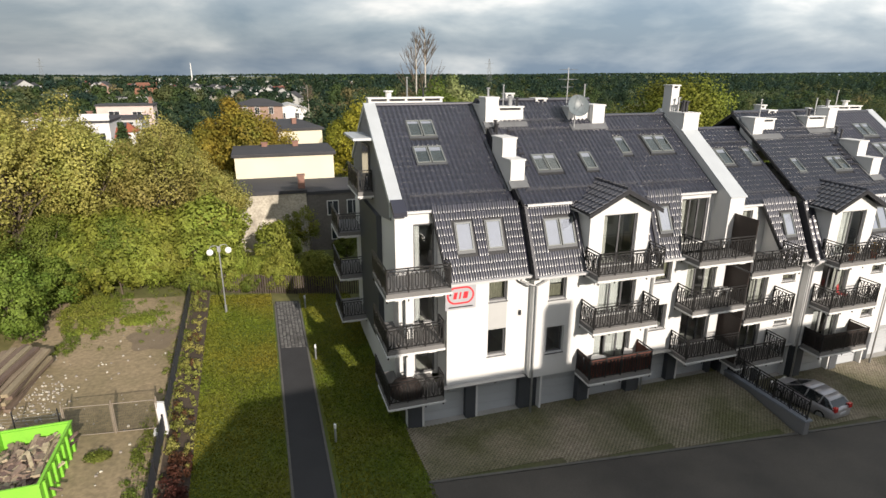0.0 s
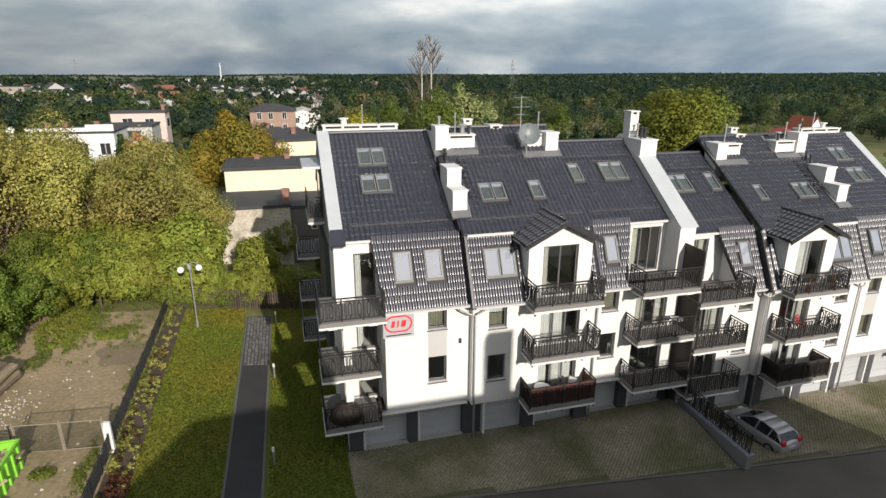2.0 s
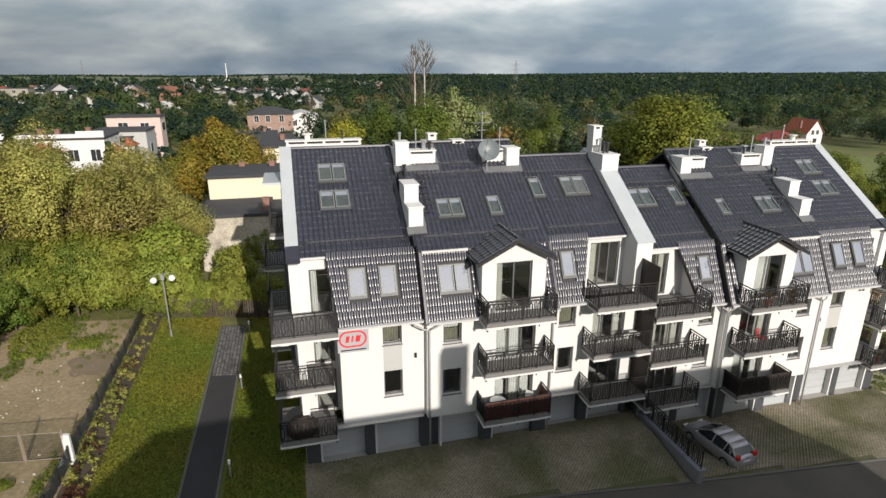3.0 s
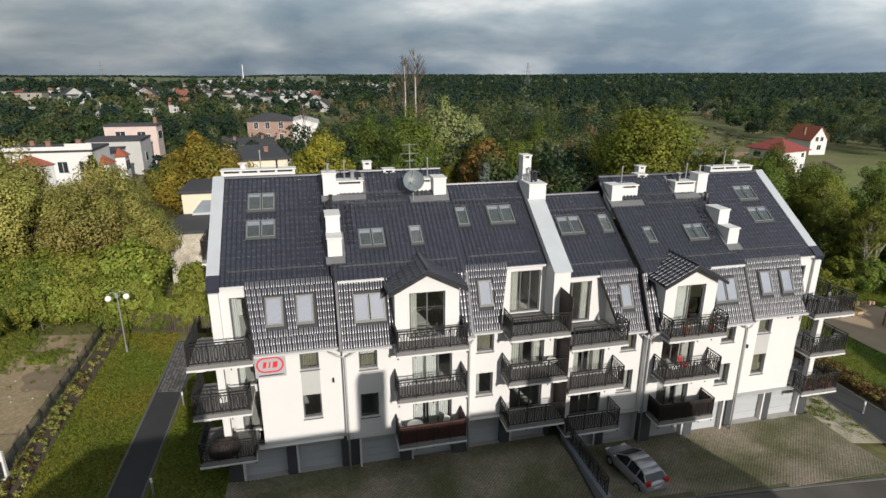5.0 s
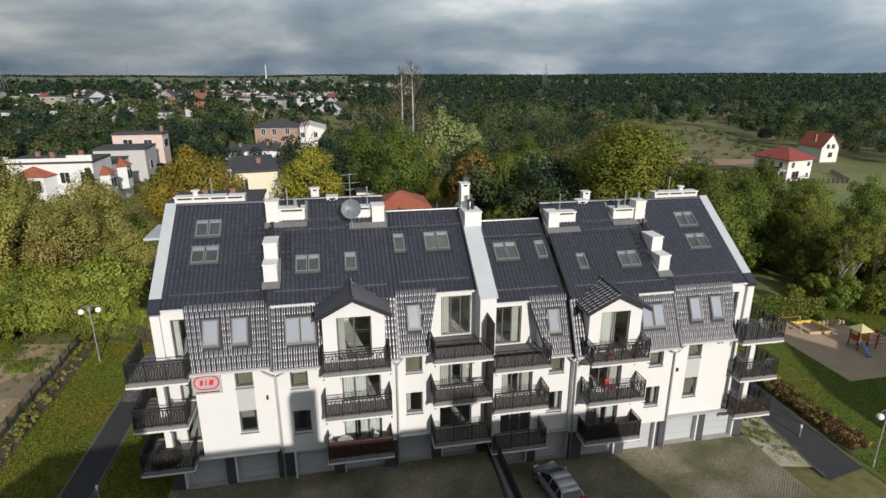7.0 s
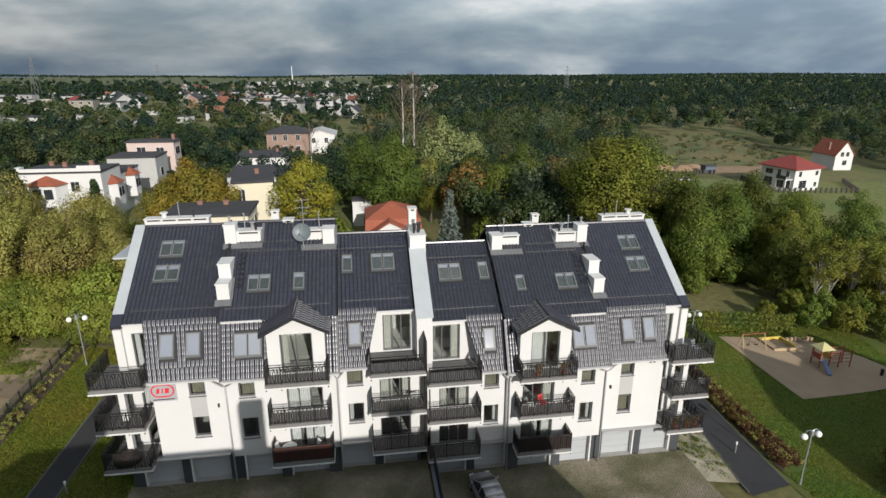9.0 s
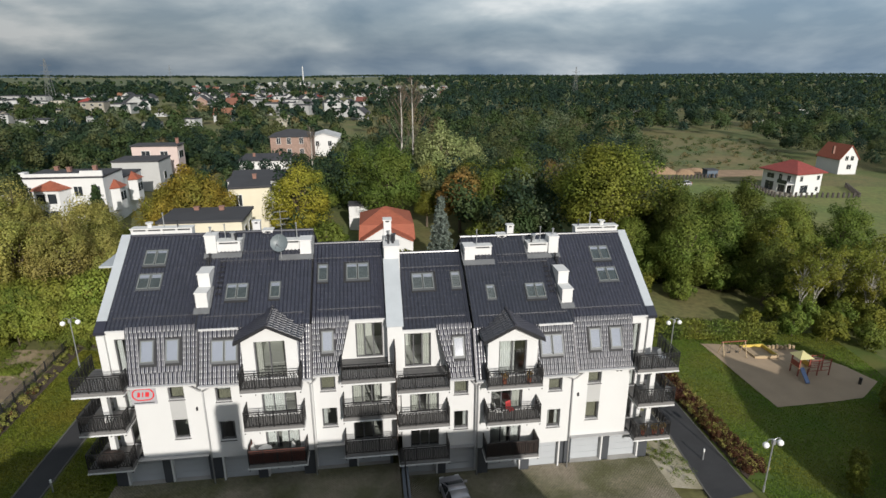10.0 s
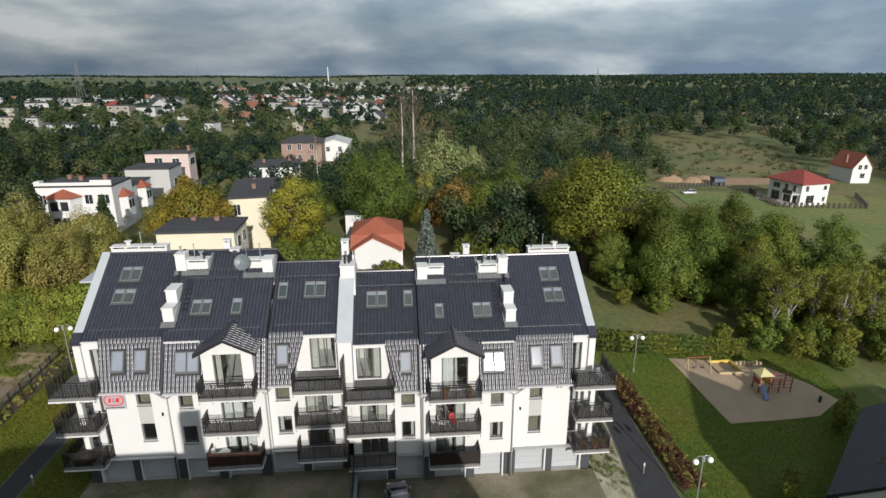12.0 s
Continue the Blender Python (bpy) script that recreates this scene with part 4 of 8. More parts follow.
    chimney(h, [(13.6, 14.1, 31.0, 31.5, 13.0, 14.9)])
    chimney(h, [(5.55, 8.9 if right else 9.6, 30.42, 31.1, 13.9, 14.76)], [(6.7, 30.8, 14.9, 15.25, 0.16, CHIMNEY_CAP), (7.7, 30.7, 14.9, 15.95, 0.035, METAL_LIGHT), (8.6, 30.7, 14.9, 15.4, 0.05, METAL_DARK)])


build_half(False)
build_half(True)

# party wall between the halves, with its big stack
mid = Half(False)
s = Solid()
s.prism_x(22.78, 23.72, [(22.8, 2.05), (34.4, 2.05), (34.4, 10.6), (29.3, 14.2), (27.1, 13.1), (22.8, 10.15)])
part("party_wall", s, RENDER_WHITE, building)
s = Solid()
s.prism_x(22.74, 23.80, [(22.74, 10.11), (27.1, 13.16), (27.1, 13.22), (22.74, 10.17)])
part("parapet_coping", s, ZINC, building)
chimney(mid, [(22.82, 23.86, 27.05, 28.4, 11.8, 14.05), (22.88, 23.4, 28.4, 29.1, 13.0, 15.38)],
        [(23.15, 27.6, 14.1, 14.7, 0.07, METAL_DARK), (23.45, 27.7, 14.1, 14.65, 0.09, METAL_DARK), (23.2, 28.1, 14.1, 14.85, 0.06, METAL_LIGHT), (23.55, 28.2, 14.1, 14.6, 0.09, METAL_DARK)], (0,))
# privacy screens between neighbouring balconies
for z0, z1 in ((1.3, 3.9), (3.95, 6.5), (6.6, 9.3)):
    s = Solid()
    s.box(23.17, 23.21, 21.25, 22.78, z0, z1)
    part("privacy_screen", s, SCREEN, building, "dark panel screen between two balconies")


# ---- ground ----
def lerp(x, xs, ys):
    if x <= xs[0]:
        return ys[0]
    for a, b, u, v in zip(xs, xs[1:], ys, ys[1:]):
        if x <= b:
            return u + (v - u) * (x - a) / (b - a)
    return ys[-1]


def ground_z(x, y):
    """Height of the land: it falls from left to right, with a flat forecourt either side of the dividing wall."""
    far = lerp(x, [-120, -30, -6, 4, 23, 42, 50, 62, 120, 300], [5.0, 3.0, 1.4, 0.50, -0.3, -0.8, -1.4, -2.4, -4.5, -7.0])
    near = lerp(x, [-30, -6, 3, 6, 23.55, 23.65, 41, 44.5, 50, 62, 120], [2.6, 1.4, 0.5, 0.14, 0.2, -0.95, -1.05, -1.25, -1.6, -2.5, -4.5])
    k = min(1, max(0, (y - 18.5 + 0.065 * (max(3, min(60, x)) - 5)) / 3.0)) * min(1, max(0, (37.0 - y) / 4))
    z = far + (near - far) * k
    if y > 36:
        z += 0.5 * min(1, (y - 36) / 30) * max(0, min(1, (10 - x) / 30))
    return z


GRASS = mat("lawn_grass", (0.06, 0.10, 0.012), 0.95, 0.3, 0.25, 25, 0.4, col2=(0.095, 0.10, 0.016))
FIELD = mat("rough_grass", (0.085, 0.11, 0.026), 0.95, 0.5, 0.08, 1.5, 0.4, col2=(0.145, 0.125, 0.045))

s = Solid()
xs = [-2500, -1200, -600, -300, -160, -100, -70, -50] + [x * 2 for x in range(-20, 3)] + [5, 6, 8, 10, 12, 14, 16, 18, 20, 22, 23.55, 23.65, 25] + [x * 2 for x in range(13, 36)] + [75, 85, 100, 120, 160, 220, 300, 500, 900, 1500, 2800]
ys = [-300, -100, -50, -30, -20, -10, -4, 0, 5, 8, 10, 12, 14, 15, 15.5, 16, 16.5, 17, 18, 19, 20, 21, 22, 23, 24, 26, 28, 30, 33, 34, 35, 36, 37, 38, 40, 44, 48, 54, 60, 70, 80, 95, 110, 130, 160, 200, 260, 340, 480, 700, 1000, 1500, 2200, 3200, 4300]


def land_z(x, y):
    z = ground_z(x, y)
    if y > 200:
        z += (lerp(y, [200, 1000, 3000, 4300], [-4, -10, -29, -46]) - z) * min(1, (y - 200) / 500)
    if y > 2200:
        z += (3.0 * math.sin(x / 310 + 0.6) + 2.2 * math.sin(x / 133 + y / 400) + 0.0035 * max(0, x)) * min(1, (y - 2200) / 700)
    return z


s.add([(x, y, land_z(x, y) - (0.14 if 3 < x < 44 and 12 < y < 24 else 0.02)) for y in ys for x in xs], [(j * len(xs) + i, j * len(xs) + i + 1, (j + 1) * len(xs) + i + 1, (j + 1) * len(xs) + i) for j in range(len(ys) - 1) for i in range(len(xs) - 1)])
lone("ground", s, FIELD, "rough autumn grassland falling gently towards a valley", "ground", kind="structure")


def sheet(name, outline_fn, nx, ny, material, label, category, lift=0.0, kind="structure", thick=0.0):
    """A patch that follows the land; outline_fn maps u, v in 0..1 to x, y."""
    s = Solid()
    v = []
    for j in range(ny + 1):
        for i in range(nx + 1):
            x, y = outline_fn(i / nx, j / ny)
            v.append((x, y, ground_z(x, y) + lift))
    s.add(v, [(j * (nx + 1) + i, j * (nx + 1) + i + 1, (j + 1) * (nx + 1) + i + 1, (j + 1) * (nx + 1) + i) for j in range(ny) for i in range(nx)])
    return lone(name, s, material, label, category, kind=kind)


def quad(a, b, c, d):
    """Bilinear patch over the corners a b (near edge) and d c (far edge)."""
    return lambda u, v: tuple((a[k] * (1 - u) + b[k] * u) * (1 - v) + (d[k] * (1 - u) + c[k] * u) * v for k in (0, 1))


ASPHALT = mat("asphalt", (0.034, 0.034, 0.036), 0.9, 0.3, 0.8, 60, 0.3)
TARMAC = mat("old_road_asphalt", (0.092, 0.082, 0.070), 0.9, 0.4, 0.25, 30, 0.4, col2=(0.055, 0.05, 0.044))
DIRT = mat("bare_earth", (0.30, 0.225, 0.14), 0.95, 0.45, 0.25, 5, 0.6, col2=(0.185, 0.15, 0.08))
SAND = mat("play_sand", (0.34, 0.255, 0.17), 0.95, 0.2, 0.5, 20, 0.3)
sheet("lawn", quad((-4.5, 12), (5.4, 12), (5.4, 38), (-4.2, 38)), 20, 50, GRASS, "short mown lawn with yellowed patches", "lawn", 0.02)
sheet("path", quad((-0.1, 12), (1.4, 12), (1.58, 38.5), (0.0, 38.5)), 6, 50, ASPHALT, "dark paved footpath beside the lawn", "path", 0.05)
sheet("yard", quad((-14, 12), (-5.0, 12), (-4.8, 40), (-14, 40)), 20, 50, DIRT, "bare earth yard beyond a wire gate", "yard", 0.03)
sheet("road", quad((4.4, 6), (75, 6), (75, 13.42), (5.15, 18.26)), 60, 24, TARMAC, "dark asphalt road in front of the garages", "road", 0.03)

# ---- near ground: beds, forecourts, kerbs, playground ----
SOIL = mat("planting_soil", (0.07, 0.05, 0.035), 0.95, 0.4, 1.0, 15, 0.6)
WEEDY = mat("weedy_gravel", (0.38, 0.34, 0.26), 0.95, 0.3, 0.6, 12, 0.5, col2=(0.24, 0.215, 0.13))
KERB = mat("kerb_stone", (0.115, 0.11, 0.10), 0.9, 0.25, 2, 30, 0.2)
SETT = mat("granite_sett", (0.085, 0.083, 0.08), 0.85, 0.3, 3, 30, 0.3, obrand=0.4, island=0.4)
sheet("planting_bed", quad((-4.75, 12), (-3.6, 12), (-4.3, 40.5), (-5.4, 40.5)), 4, 40, SOIL, "dark soil bed between the lawn and the yard fence", "bed", 0.05)
sheet("lawn_right", quad((46.5, 14), (72, 14), (74, 42), (47.5, 42)), 30, 30, GRASS, "mown lawn around the playground", "lawn", 0.02)
sheet("path_right", quad((43.2, 17.5), (46.6, 18.4), (47.1, 35.5), (45.4, 35.5)), 6, 30, ASPHALT, "dark footpath beside the flower bed", "path", 0.06)
sheet("planting_bed_right", quad((47.0, 19.6), (49.0, 21.5), (49.2, 35.0), (47.3, 36.0)), 6, 20, SOIL, "soil bed with red-leaved shrubs", "bed", 0.06)
sheet("gravel_strip", quad((41.2, 19.2), (44.2, 18.7), (45.3, 29.5), (41.2, 29.5)), 10, 20, WEEDY, "pale gravel strip overgrown with weeds", "gravel", 0.045)
sand_line = [(55.6, 39.7), (55.8, 28.2), (65.2, 29.4), (69.0, 31.9), (68.1, 34.8), (64.6, 39.4)]
s = Solid()
cx, cy = sum(p[0] for p in sand_line) / 6, sum(p[1] for p in sand_line) / 6
rim = [tuple(a[k] * (1 - u) + b[k] * u for k in (0, 1)) for a, b in zip(sand_line, sand_line[1:] + sand_line[:1]) for u in (0, 0.25, 0.5, 0.75)]
s.add([(cx, cy, ground_z(cx, cy) + 0.06)] + [(cx + (x - cx) * r, cy + (y - cy) * r, ground_z(cx + (x - cx) * r, cy + (y - cy) * r) + 0.06) for r in (0.5, 1.0) for x, y in rim],
      [(0, 1 + i, 1 + (i + 1) % 24) for i in range(24)] + [(1 + i, 25 + i, 25 + (i + 1) % 24, 1 + (i + 1) % 24) for i in range(24)])
lone("sand_area", s, SAND, "sandy playground floor trodden flat", "sand", kind="structure")


def kerb(name, pts, w=0.1, h=0.08):
    s = Solid()
    for a, b in zip(pts, pts[1:]):
        d = Vector((b[0] - a[0], b[1] - a[1])).normalized()
        n = Vector((-d.y, d.x)) * w / 2
        m = max(1, int((Vector(b) - Vector(a)).length / 1.0))
        for i in range(m):
            p = [(a[k] + (b[k] - a[k]) * u) for u in (i / m, (i + 0.985) / m) for k in (0, 1)]
            za, zb = ground_z(p[0], p[1]), ground_z(p[2], p[3])
            s.hexa([(p[0] - n.x, p[1] - n.y, za - 0.1), (p[2] - n.x, p[3] - n.y, zb - 0.1), (p[2] + n.x, p[3] + n.y, zb - 0.1), (p[0] + n.x, p[1] + n.y, za - 0.1),
                    (p[0] - n.x, p[1] - n.y, za + h), (p[2] - n.x, p[3] - n.y, zb + h), (p[2] + n.x, p[3] + n.y, zb + h), (p[0] + n.x, p[1] + n.y, za + h)])
    return lone(name, s, KERB, "pale concrete kerb stones laid end to end", "kerb", kind="structure")


WET = mat("damp_earth", (0.19, 0.145, 0.095), 0.9, 0.3, 1.5, 15, 0.4)
sheet("ash_patch", lambda u, v: (-6.9 + 1.3 * v * (1 + 0.16 * math.sin(18.85 * u) + 0.1 * math.sin(43.98 * u)) * math.cos(2 * math.pi * u), 33.5 + 1.7 * v * (1 + 0.12 * math.cos(12.566 * u) + 0.1 * math.sin(31.4 * u)) * math.sin(2 * math.pi * u)), 30, 8, WET, "dark burnt patch on the bare earth", "patch", 0.05)
kerb("kerb_path_west", [(-0.12, 12), (-0.02, 38)])
kerb("kerb_path_east", [(1.42, 12), (1.6, 38)])
for nm, xa, xb in (("kerb_forecourt", 5.2, 23.4), ("kerb_forecourt_right", 23.85, 41.4)):
    s = Solid()
    k = round((xb - xa) / 1.0)
    for i in range(k):
        a, b = xa + (xb - xa) * i / k, xa + (xb - xa) * (i + 0.985) / k
        ya, yb = 18.28 - 0.069 * (a - 5.2), 18.28 - 0.069 * (b - 5.2)
        za, zb = ground_z(a, ya) + 0.07, ground_z(b, yb) + 0.07
        s.hexa([(a, ya, -1.2), (b, yb, -1.2), (b, yb + 0.12, -1.2), (a, ya + 0.12, -1.2), (a, ya, za), (b, yb, zb), (b, yb + 0.12, zb), (a, ya + 0.12, za)])
    lone(nm, s, KERB, "concrete kerb along the edge of the paving", "kerb", kind="structure")
kerb("kerb_bed_right", [(46.6, 18.6), (47.15, 35.5)])
kerb("kerb_path_right", [(43.22, 17.9), (45.36, 35.5)])

MEADOW = mat("dry_meadow", (0.155, 0.125, 0.048), 0.95, 0.5, 0.05, 0.6, 0.3, col2=(0.085, 0.11, 0.03))
PASTURE = mat("green_pasture", (0.105, 0.145, 0.03), 0.95, 0.5, 0.07, 0.9, 0.3, col2=(0.15, 0.155, 0.042))
sheet("meadow", quad((96, 134), (150, 134), (195, 230), (120, 238)), 20, 20, MEADOW, "dry autumn meadow between the woods", "meadow", 0.12)
sheet("pasture", quad((88, 68), (240, 50), (240, 112), (100, 132)), 30, 20, PASTURE, "green pasture beside the villa", "field", 0.10)

# ---- plants ----
rng = np.random.default_rng(7)


def leaf_mat(name, c, c2, var=0.35, isl=0.4):
    c, c2 = tuple(q * 1.3 for q in c), tuple(q * 1.3 for q in c2)
    return mat(name, c, 0.6, var, 0.25, 3.0, 0.0, spec=0.2, col2=c2, island=isl, obrand=0.14, translucent=0.45)


LEAF_OLIVE = leaf_mat("olive_autumn_leaves", (0.33, 0.285, 0.092), (0.205, 0.22, 0.055))
LEAF_GREEN = leaf_mat("green_leaves", (0.108, 0.158, 0.030), (0.15, 0.168, 0.034))
LEAF_FRESH = leaf_mat("fresh_yellow_green_leaves", (0.165, 0.215, 0.036), (0.23, 0.23, 0.048))
LEAF_DEEP = leaf_mat("deep_green_leaves", (0.082, 0.125, 0.026), (0.115, 0.138, 0.028))
LEAF_YELLOW = leaf_mat("yellow_green_leaves", (0.185, 0.185, 0.031), (0.115, 0.15, 0.027))
LEAF_ORANGE = leaf_mat("orange_autumn_leaves", (0.30, 0.215, 0.034), (0.17, 0.175, 0.033))
LEAF_PALE = leaf_mat("pale_willow_leaves", (0.25, 0.26, 0.12), (0.16, 0.19, 0.07))
LEAF_RUST = leaf_mat("rust_leaves", (0.25, 0.14, 0.045), (0.16, 0.14, 0.04))
LEAF_RED = leaf_mat("red_brown_shrub_leaves", (0.085, 0.034, 0.024), (0.13, 0.075, 0.03))
NEEDLE = leaf_mat("dark_conifer_needles", (0.03, 0.055, 0.022), (0.05, 0.07, 0.025))
NEEDLE_BLUE = leaf_mat("blue_spruce_needles", (0.17, 0.20, 0.175), (0.12, 0.15, 0.12))
HEDGE = leaf_mat("hedge_leaves", (0.09, 0.14, 0.03), (0.17, 0.17, 0.03))
BARK = mat("tree_bark", (0.11, 0.085, 0.06), 0.95, 0.4, 3, 20, 0.6)
BIRCH_BARK = mat("birch_bark", (0.42, 0.40, 0.36), 0.9, 0.4, 3, 12, 0.3)


def leaves(centres, spread, count, size, up=0.35, droop=0.0, heart=None, flutter=0.65, calm=0.0):
    """Vertices and faces of small bent leaf sprays strewn round the centres."""
    c = np.repeat(np.asarray(centres, float), count, axis=0)
    sp = np.repeat(np.asarray(spread, float), count)
    n = len(c)
    d = rng.normal(size=(n, 3))
    d /= np.linalg.norm(d, axis=1)[:, None]
    rad = sp * rng.uniform(0.35, 1.0, n) ** 0.6
    p = c + d * rad[:, None]
    p[:, 2] -= droop * rng.uniform(0, 1, n) * sp
    nrm = d + rng.normal(size=(n, 3)) * 0.55 + np.array([0, 0, up])
    nrm /= np.linalg.norm(nrm, axis=1)[:, None]
    t = np.cross(nrm, rng.normal(size=(n, 3)))
    t /= np.linalg.norm(t, axis=1)[:, None]
    b = np.cross(nrm, t)
    s = (size * rng.uniform(0.6, 1.35, n))[:, None]
    k = rng.uniform(0.5, 0.9, n)[:, None]
    v = np.stack([p - t * s, p - b * s * k + nrm * s * 0.2, p + t * s, p + b * s * k + nrm * s * 0.2], axis=1).reshape(-1, 3)
    f = np.arange(4 * n).reshape(-1, 4)
    # soft shading: sprays take the roundness of their clump
    soft = d * 0.6 + nrm * flutter
    if heart is not None:
        o = p - np.repeat(np.asarray(heart, float), count, axis=0)
        soft += 0.8 * o / (np.linalg.norm(o, axis=1)[:, None] + 1e-6)
    soft = soft * (1 - calm) + np.array([0, -0.35, 0.9]) * calm
    soft += nrm * np.maximum(0.0, 0.2 - np.sum(soft * nrm, axis=1))[:, None]
    soft /= np.linalg.norm(soft, axis=1)[:, None]
    return v, f, np.repeat(soft, 4, axis=0)


def np_mesh(name, v, f, normals, material):
    me = bpy.data.meshes.new(name)
    me.vertices.add(len(v))
    me.vertices.foreach_set("co", np.asarray(v, np.float32).ravel())
    me.loops.add(f.size)
    me.loops.foreach_set("vertex_index", f.astype(np.int32).ravel())
    me.polygons.add(len(f))
    me.polygons.foreach_set("loop_start", np.arange(0, f.size, f.shape[1], dtype=np.int32))
    me.update(calc_edges=True)
    me.normals_split_custom_set_from_vertices(normals)
    me.materials.append(material)
    return me


def tree(name, label, h, r, material, n_clumps=26, per=170, leaf=0.17, trunk_h=0.3, flat=1.0, bark=BARK, droop=0.0, low=0.25, tr=None):
    """A broadleaf tree at the origin: tapered trunk, limbs to every clump, and clumps of leaf sprays."""
    t = thing(name, (0, 0, 0), label, "tree")
    cz = h * (low + 1) / 2
    rz = h * (1 - low) / 2
    cent, spr = [], []
    n_clumps, per = int(n_clumps * 1.7), int(per / 1.5)
    while len(cent) < n_clumps:
        d = rng.normal(size=3)
        d /= np.linalg.norm(d)
        q = rng.uniform(0.35, 1.0) ** 0.5
        k = rng.uniform(0.72, 1.08)
        spr_i = r * rng.uniform(0.15, 0.36)
        wx = 1.0 - 0.25 * max(0, d[2])
        cent.append([d[0] * (r - spr_i * 0.7) * q * k * wx, d[1] * (r - spr_i * 0.7) * q * k * wx, cz + d[2] * (rz - spr_i * 0.6) * q * k * flat])
        spr.append(spr_i)
    s = Solid()
    tr = tr or 0.028 * h
    s.tube([(0, 0, -0.3), (0.05, 0.02, h * 0.2), (0.1 * rng.normal(), 0.1 * rng.normal(), h * 0.45), (0, 0, h * 0.75)], tr, 8, tr * 0.25)
    for c in cent:
        z0 = h * rng.uniform(trunk_h * 0.7, 0.55)
        if c[2] > z0:
            s.tube([(0, 0, z0), (c[0] * 0.45, c[1] * 0.45, z0 + (c[2] - z0) * 0.6), tuple(c)], tr * 0.34, 5, tr * 0.06)
    part("trunk", s, bark, t)
    v, f, nr = leaves(cent, spr, per, leaf, droop=droop, heart=[(0, 0, cz)] * len(cent))
    part("crown", np_mesh("crown", v, f, nr, material), material, t)
    return t


def conifer(name, label, h, r, material, per=14, leaf=0.16):
    """A spruce: straight trunk and whorls of drooping boughs."""
    t = thing(name, (0, 0, 0), label, "conifer")
    s = Solid()
    s.tube([(0, 0, -0.3), (0, 0, h * 0.98)], 0.02 * h, 7, 0.01)
    cent, spr = [], []
    z = h * 0.06
    while z < h * 0.97:
        rr = r * (1 - z / h) ** 0.85 + 0.12
        m = max(4, int(rr * 5.5))
        for i in range(m):
            a = 2 * math.pi * (i + rng.uniform(0, 0.8)) / m
            ln = rr * rng.uniform(0.75, 1.1)
            if rr > 0.4:
                s.tube([(0, 0, z), (math.cos(a) * ln, math.sin(a) * ln, z - 0.12 * ln)], 0.025, 4, 0.008)
            for u in np.arange(0.3, 1.01, 0.24):
                cent.append([math.cos(a) * ln * u, math.sin(a) * ln * u, z - 0.12 * ln * u])
                spr.append(0.14 + 0.16 * rr * (1.1 - u * 0.6))
        z += max(0.22, 0.055 * h * (1 - 0.4 * z / h))
    part("trunk", s, BARK, t)
    v, f, nr = leaves(cent, spr, per, leaf, up=0.2, droop=0.3)
    part("crown", np_mesh("crown", v, f, nr, material), material, t)
    return t


def bare_tree(name, label, h):
    """A leafless birch: forked trunk and rising twigs."""
    t = thing(name, (0, 0, 0), label, "tree")
    s = Solid()
    s.tube([(0, 0, -0.3), (0.2, 0.1, h * 0.4), (0.1, 0.2, h * 0.7), (0.3, 0.1, h)], 0.26, 8, 0.05)
    part("trunk", s, BIRCH_BARK, t)
    s = Solid()
    for i in range(28):
        z0 = h * rng.uniform(0.4, 0.95)
        a = rng.uniform(0, 6.28)
        ln = (h - z0) * rng.uniform(0.25, 0.5) + 1.2
        p1 = (0.2 + math.cos(a) * ln * 0.35, 0.1 + math.sin(a) * ln * 0.35, z0 + ln * 0.55)
        p2 = (0.2 + math.cos(a) * ln * 0.55, 0.1 + math.sin(a) * ln * 0.55, z0 + ln * 1.15)
        s.tube([(0.17, 0.12, z0), p1, p2], 0.07, 4, 0.02)
        for k in range(4):
            b = a + rng.uniform(-1, 1)
            s.tube([p1, (p1[0] + math.cos(b) * ln * 0.3, p1[1] + math.sin(b) * ln * 0.3, p1[2] + ln * 0.4)], 0.035, 3, 0.015)
    part("branchwork", s, BARK, t)
    return t


used = set()


def plant(proto, x, y, scale=1.0, sz=1.0, label=None):
    """Puts a copy of a plant on the land; the first use moves the plant itself."""
    m = Matrix.LocRotScale((x, y, land_z(x, y)), Euler((0, 0, rng.uniform(0, 6.28))), None)
    ob = proto
    if proto.name in used:
        ob = copy_thing(proto, m)
    used.add(proto.name)
    ob.matrix_basis = m
    ob.scale = (scale, scale, scale * sz)
    if label:
        ob["label"] = label
    return ob


olive = [tree("deciduous_tree", "tall tree with thinning olive-brown autumn leaves", 12, 5.2, LEAF_OLIVE, 44, 560, 0.092),
         tree("deciduous_tree", "broad tree with yellowing olive leaves and bare twigs", 12, 5.0, LEAF_OLIVE, 44, 560, 0.092, low=0.08)]
green = [tree("deciduous_tree", "full green tree at the edge of the garden", 11, 4.8, LEAF_GREEN, 36, 520, 0.11, low=0.05),
         tree("deciduous_tree", "dense dark green tree with a rounded crown", 12, 5.0, LEAF_DEEP, 36, 520, 0.11, low=0.05)]
yellow = tree("deciduous_tree", "large tree turning yellow-green in autumn", 13, 5.6, LEAF_YELLOW, 44, 520, 0.11, low=0.12)
orange = tree("deciduous_tree", "maple with bright orange autumn crown", 11, 5.4, LEAF_ORANGE, 40, 340, 0.14, low=0.12)
willow = tree("willow", "tall pale weeping willow", 15, 6.5, LEAF_PALE, 40, 260, 0.22, droop=0.8, low=0.15)
rust = tree("deciduous_tree", "tree with rust-brown autumn leaves", 10, 4.4, LEAF_RUST, 28, 200, 0.18, low=0.12)
birch = tree("birch", "slender birch with thin yellowing leaves", 10, 2.8, LEAF_YELLOW, 24, 170, 0.095, bark=BIRCH_BARK, low=0.28, tr=0.13)
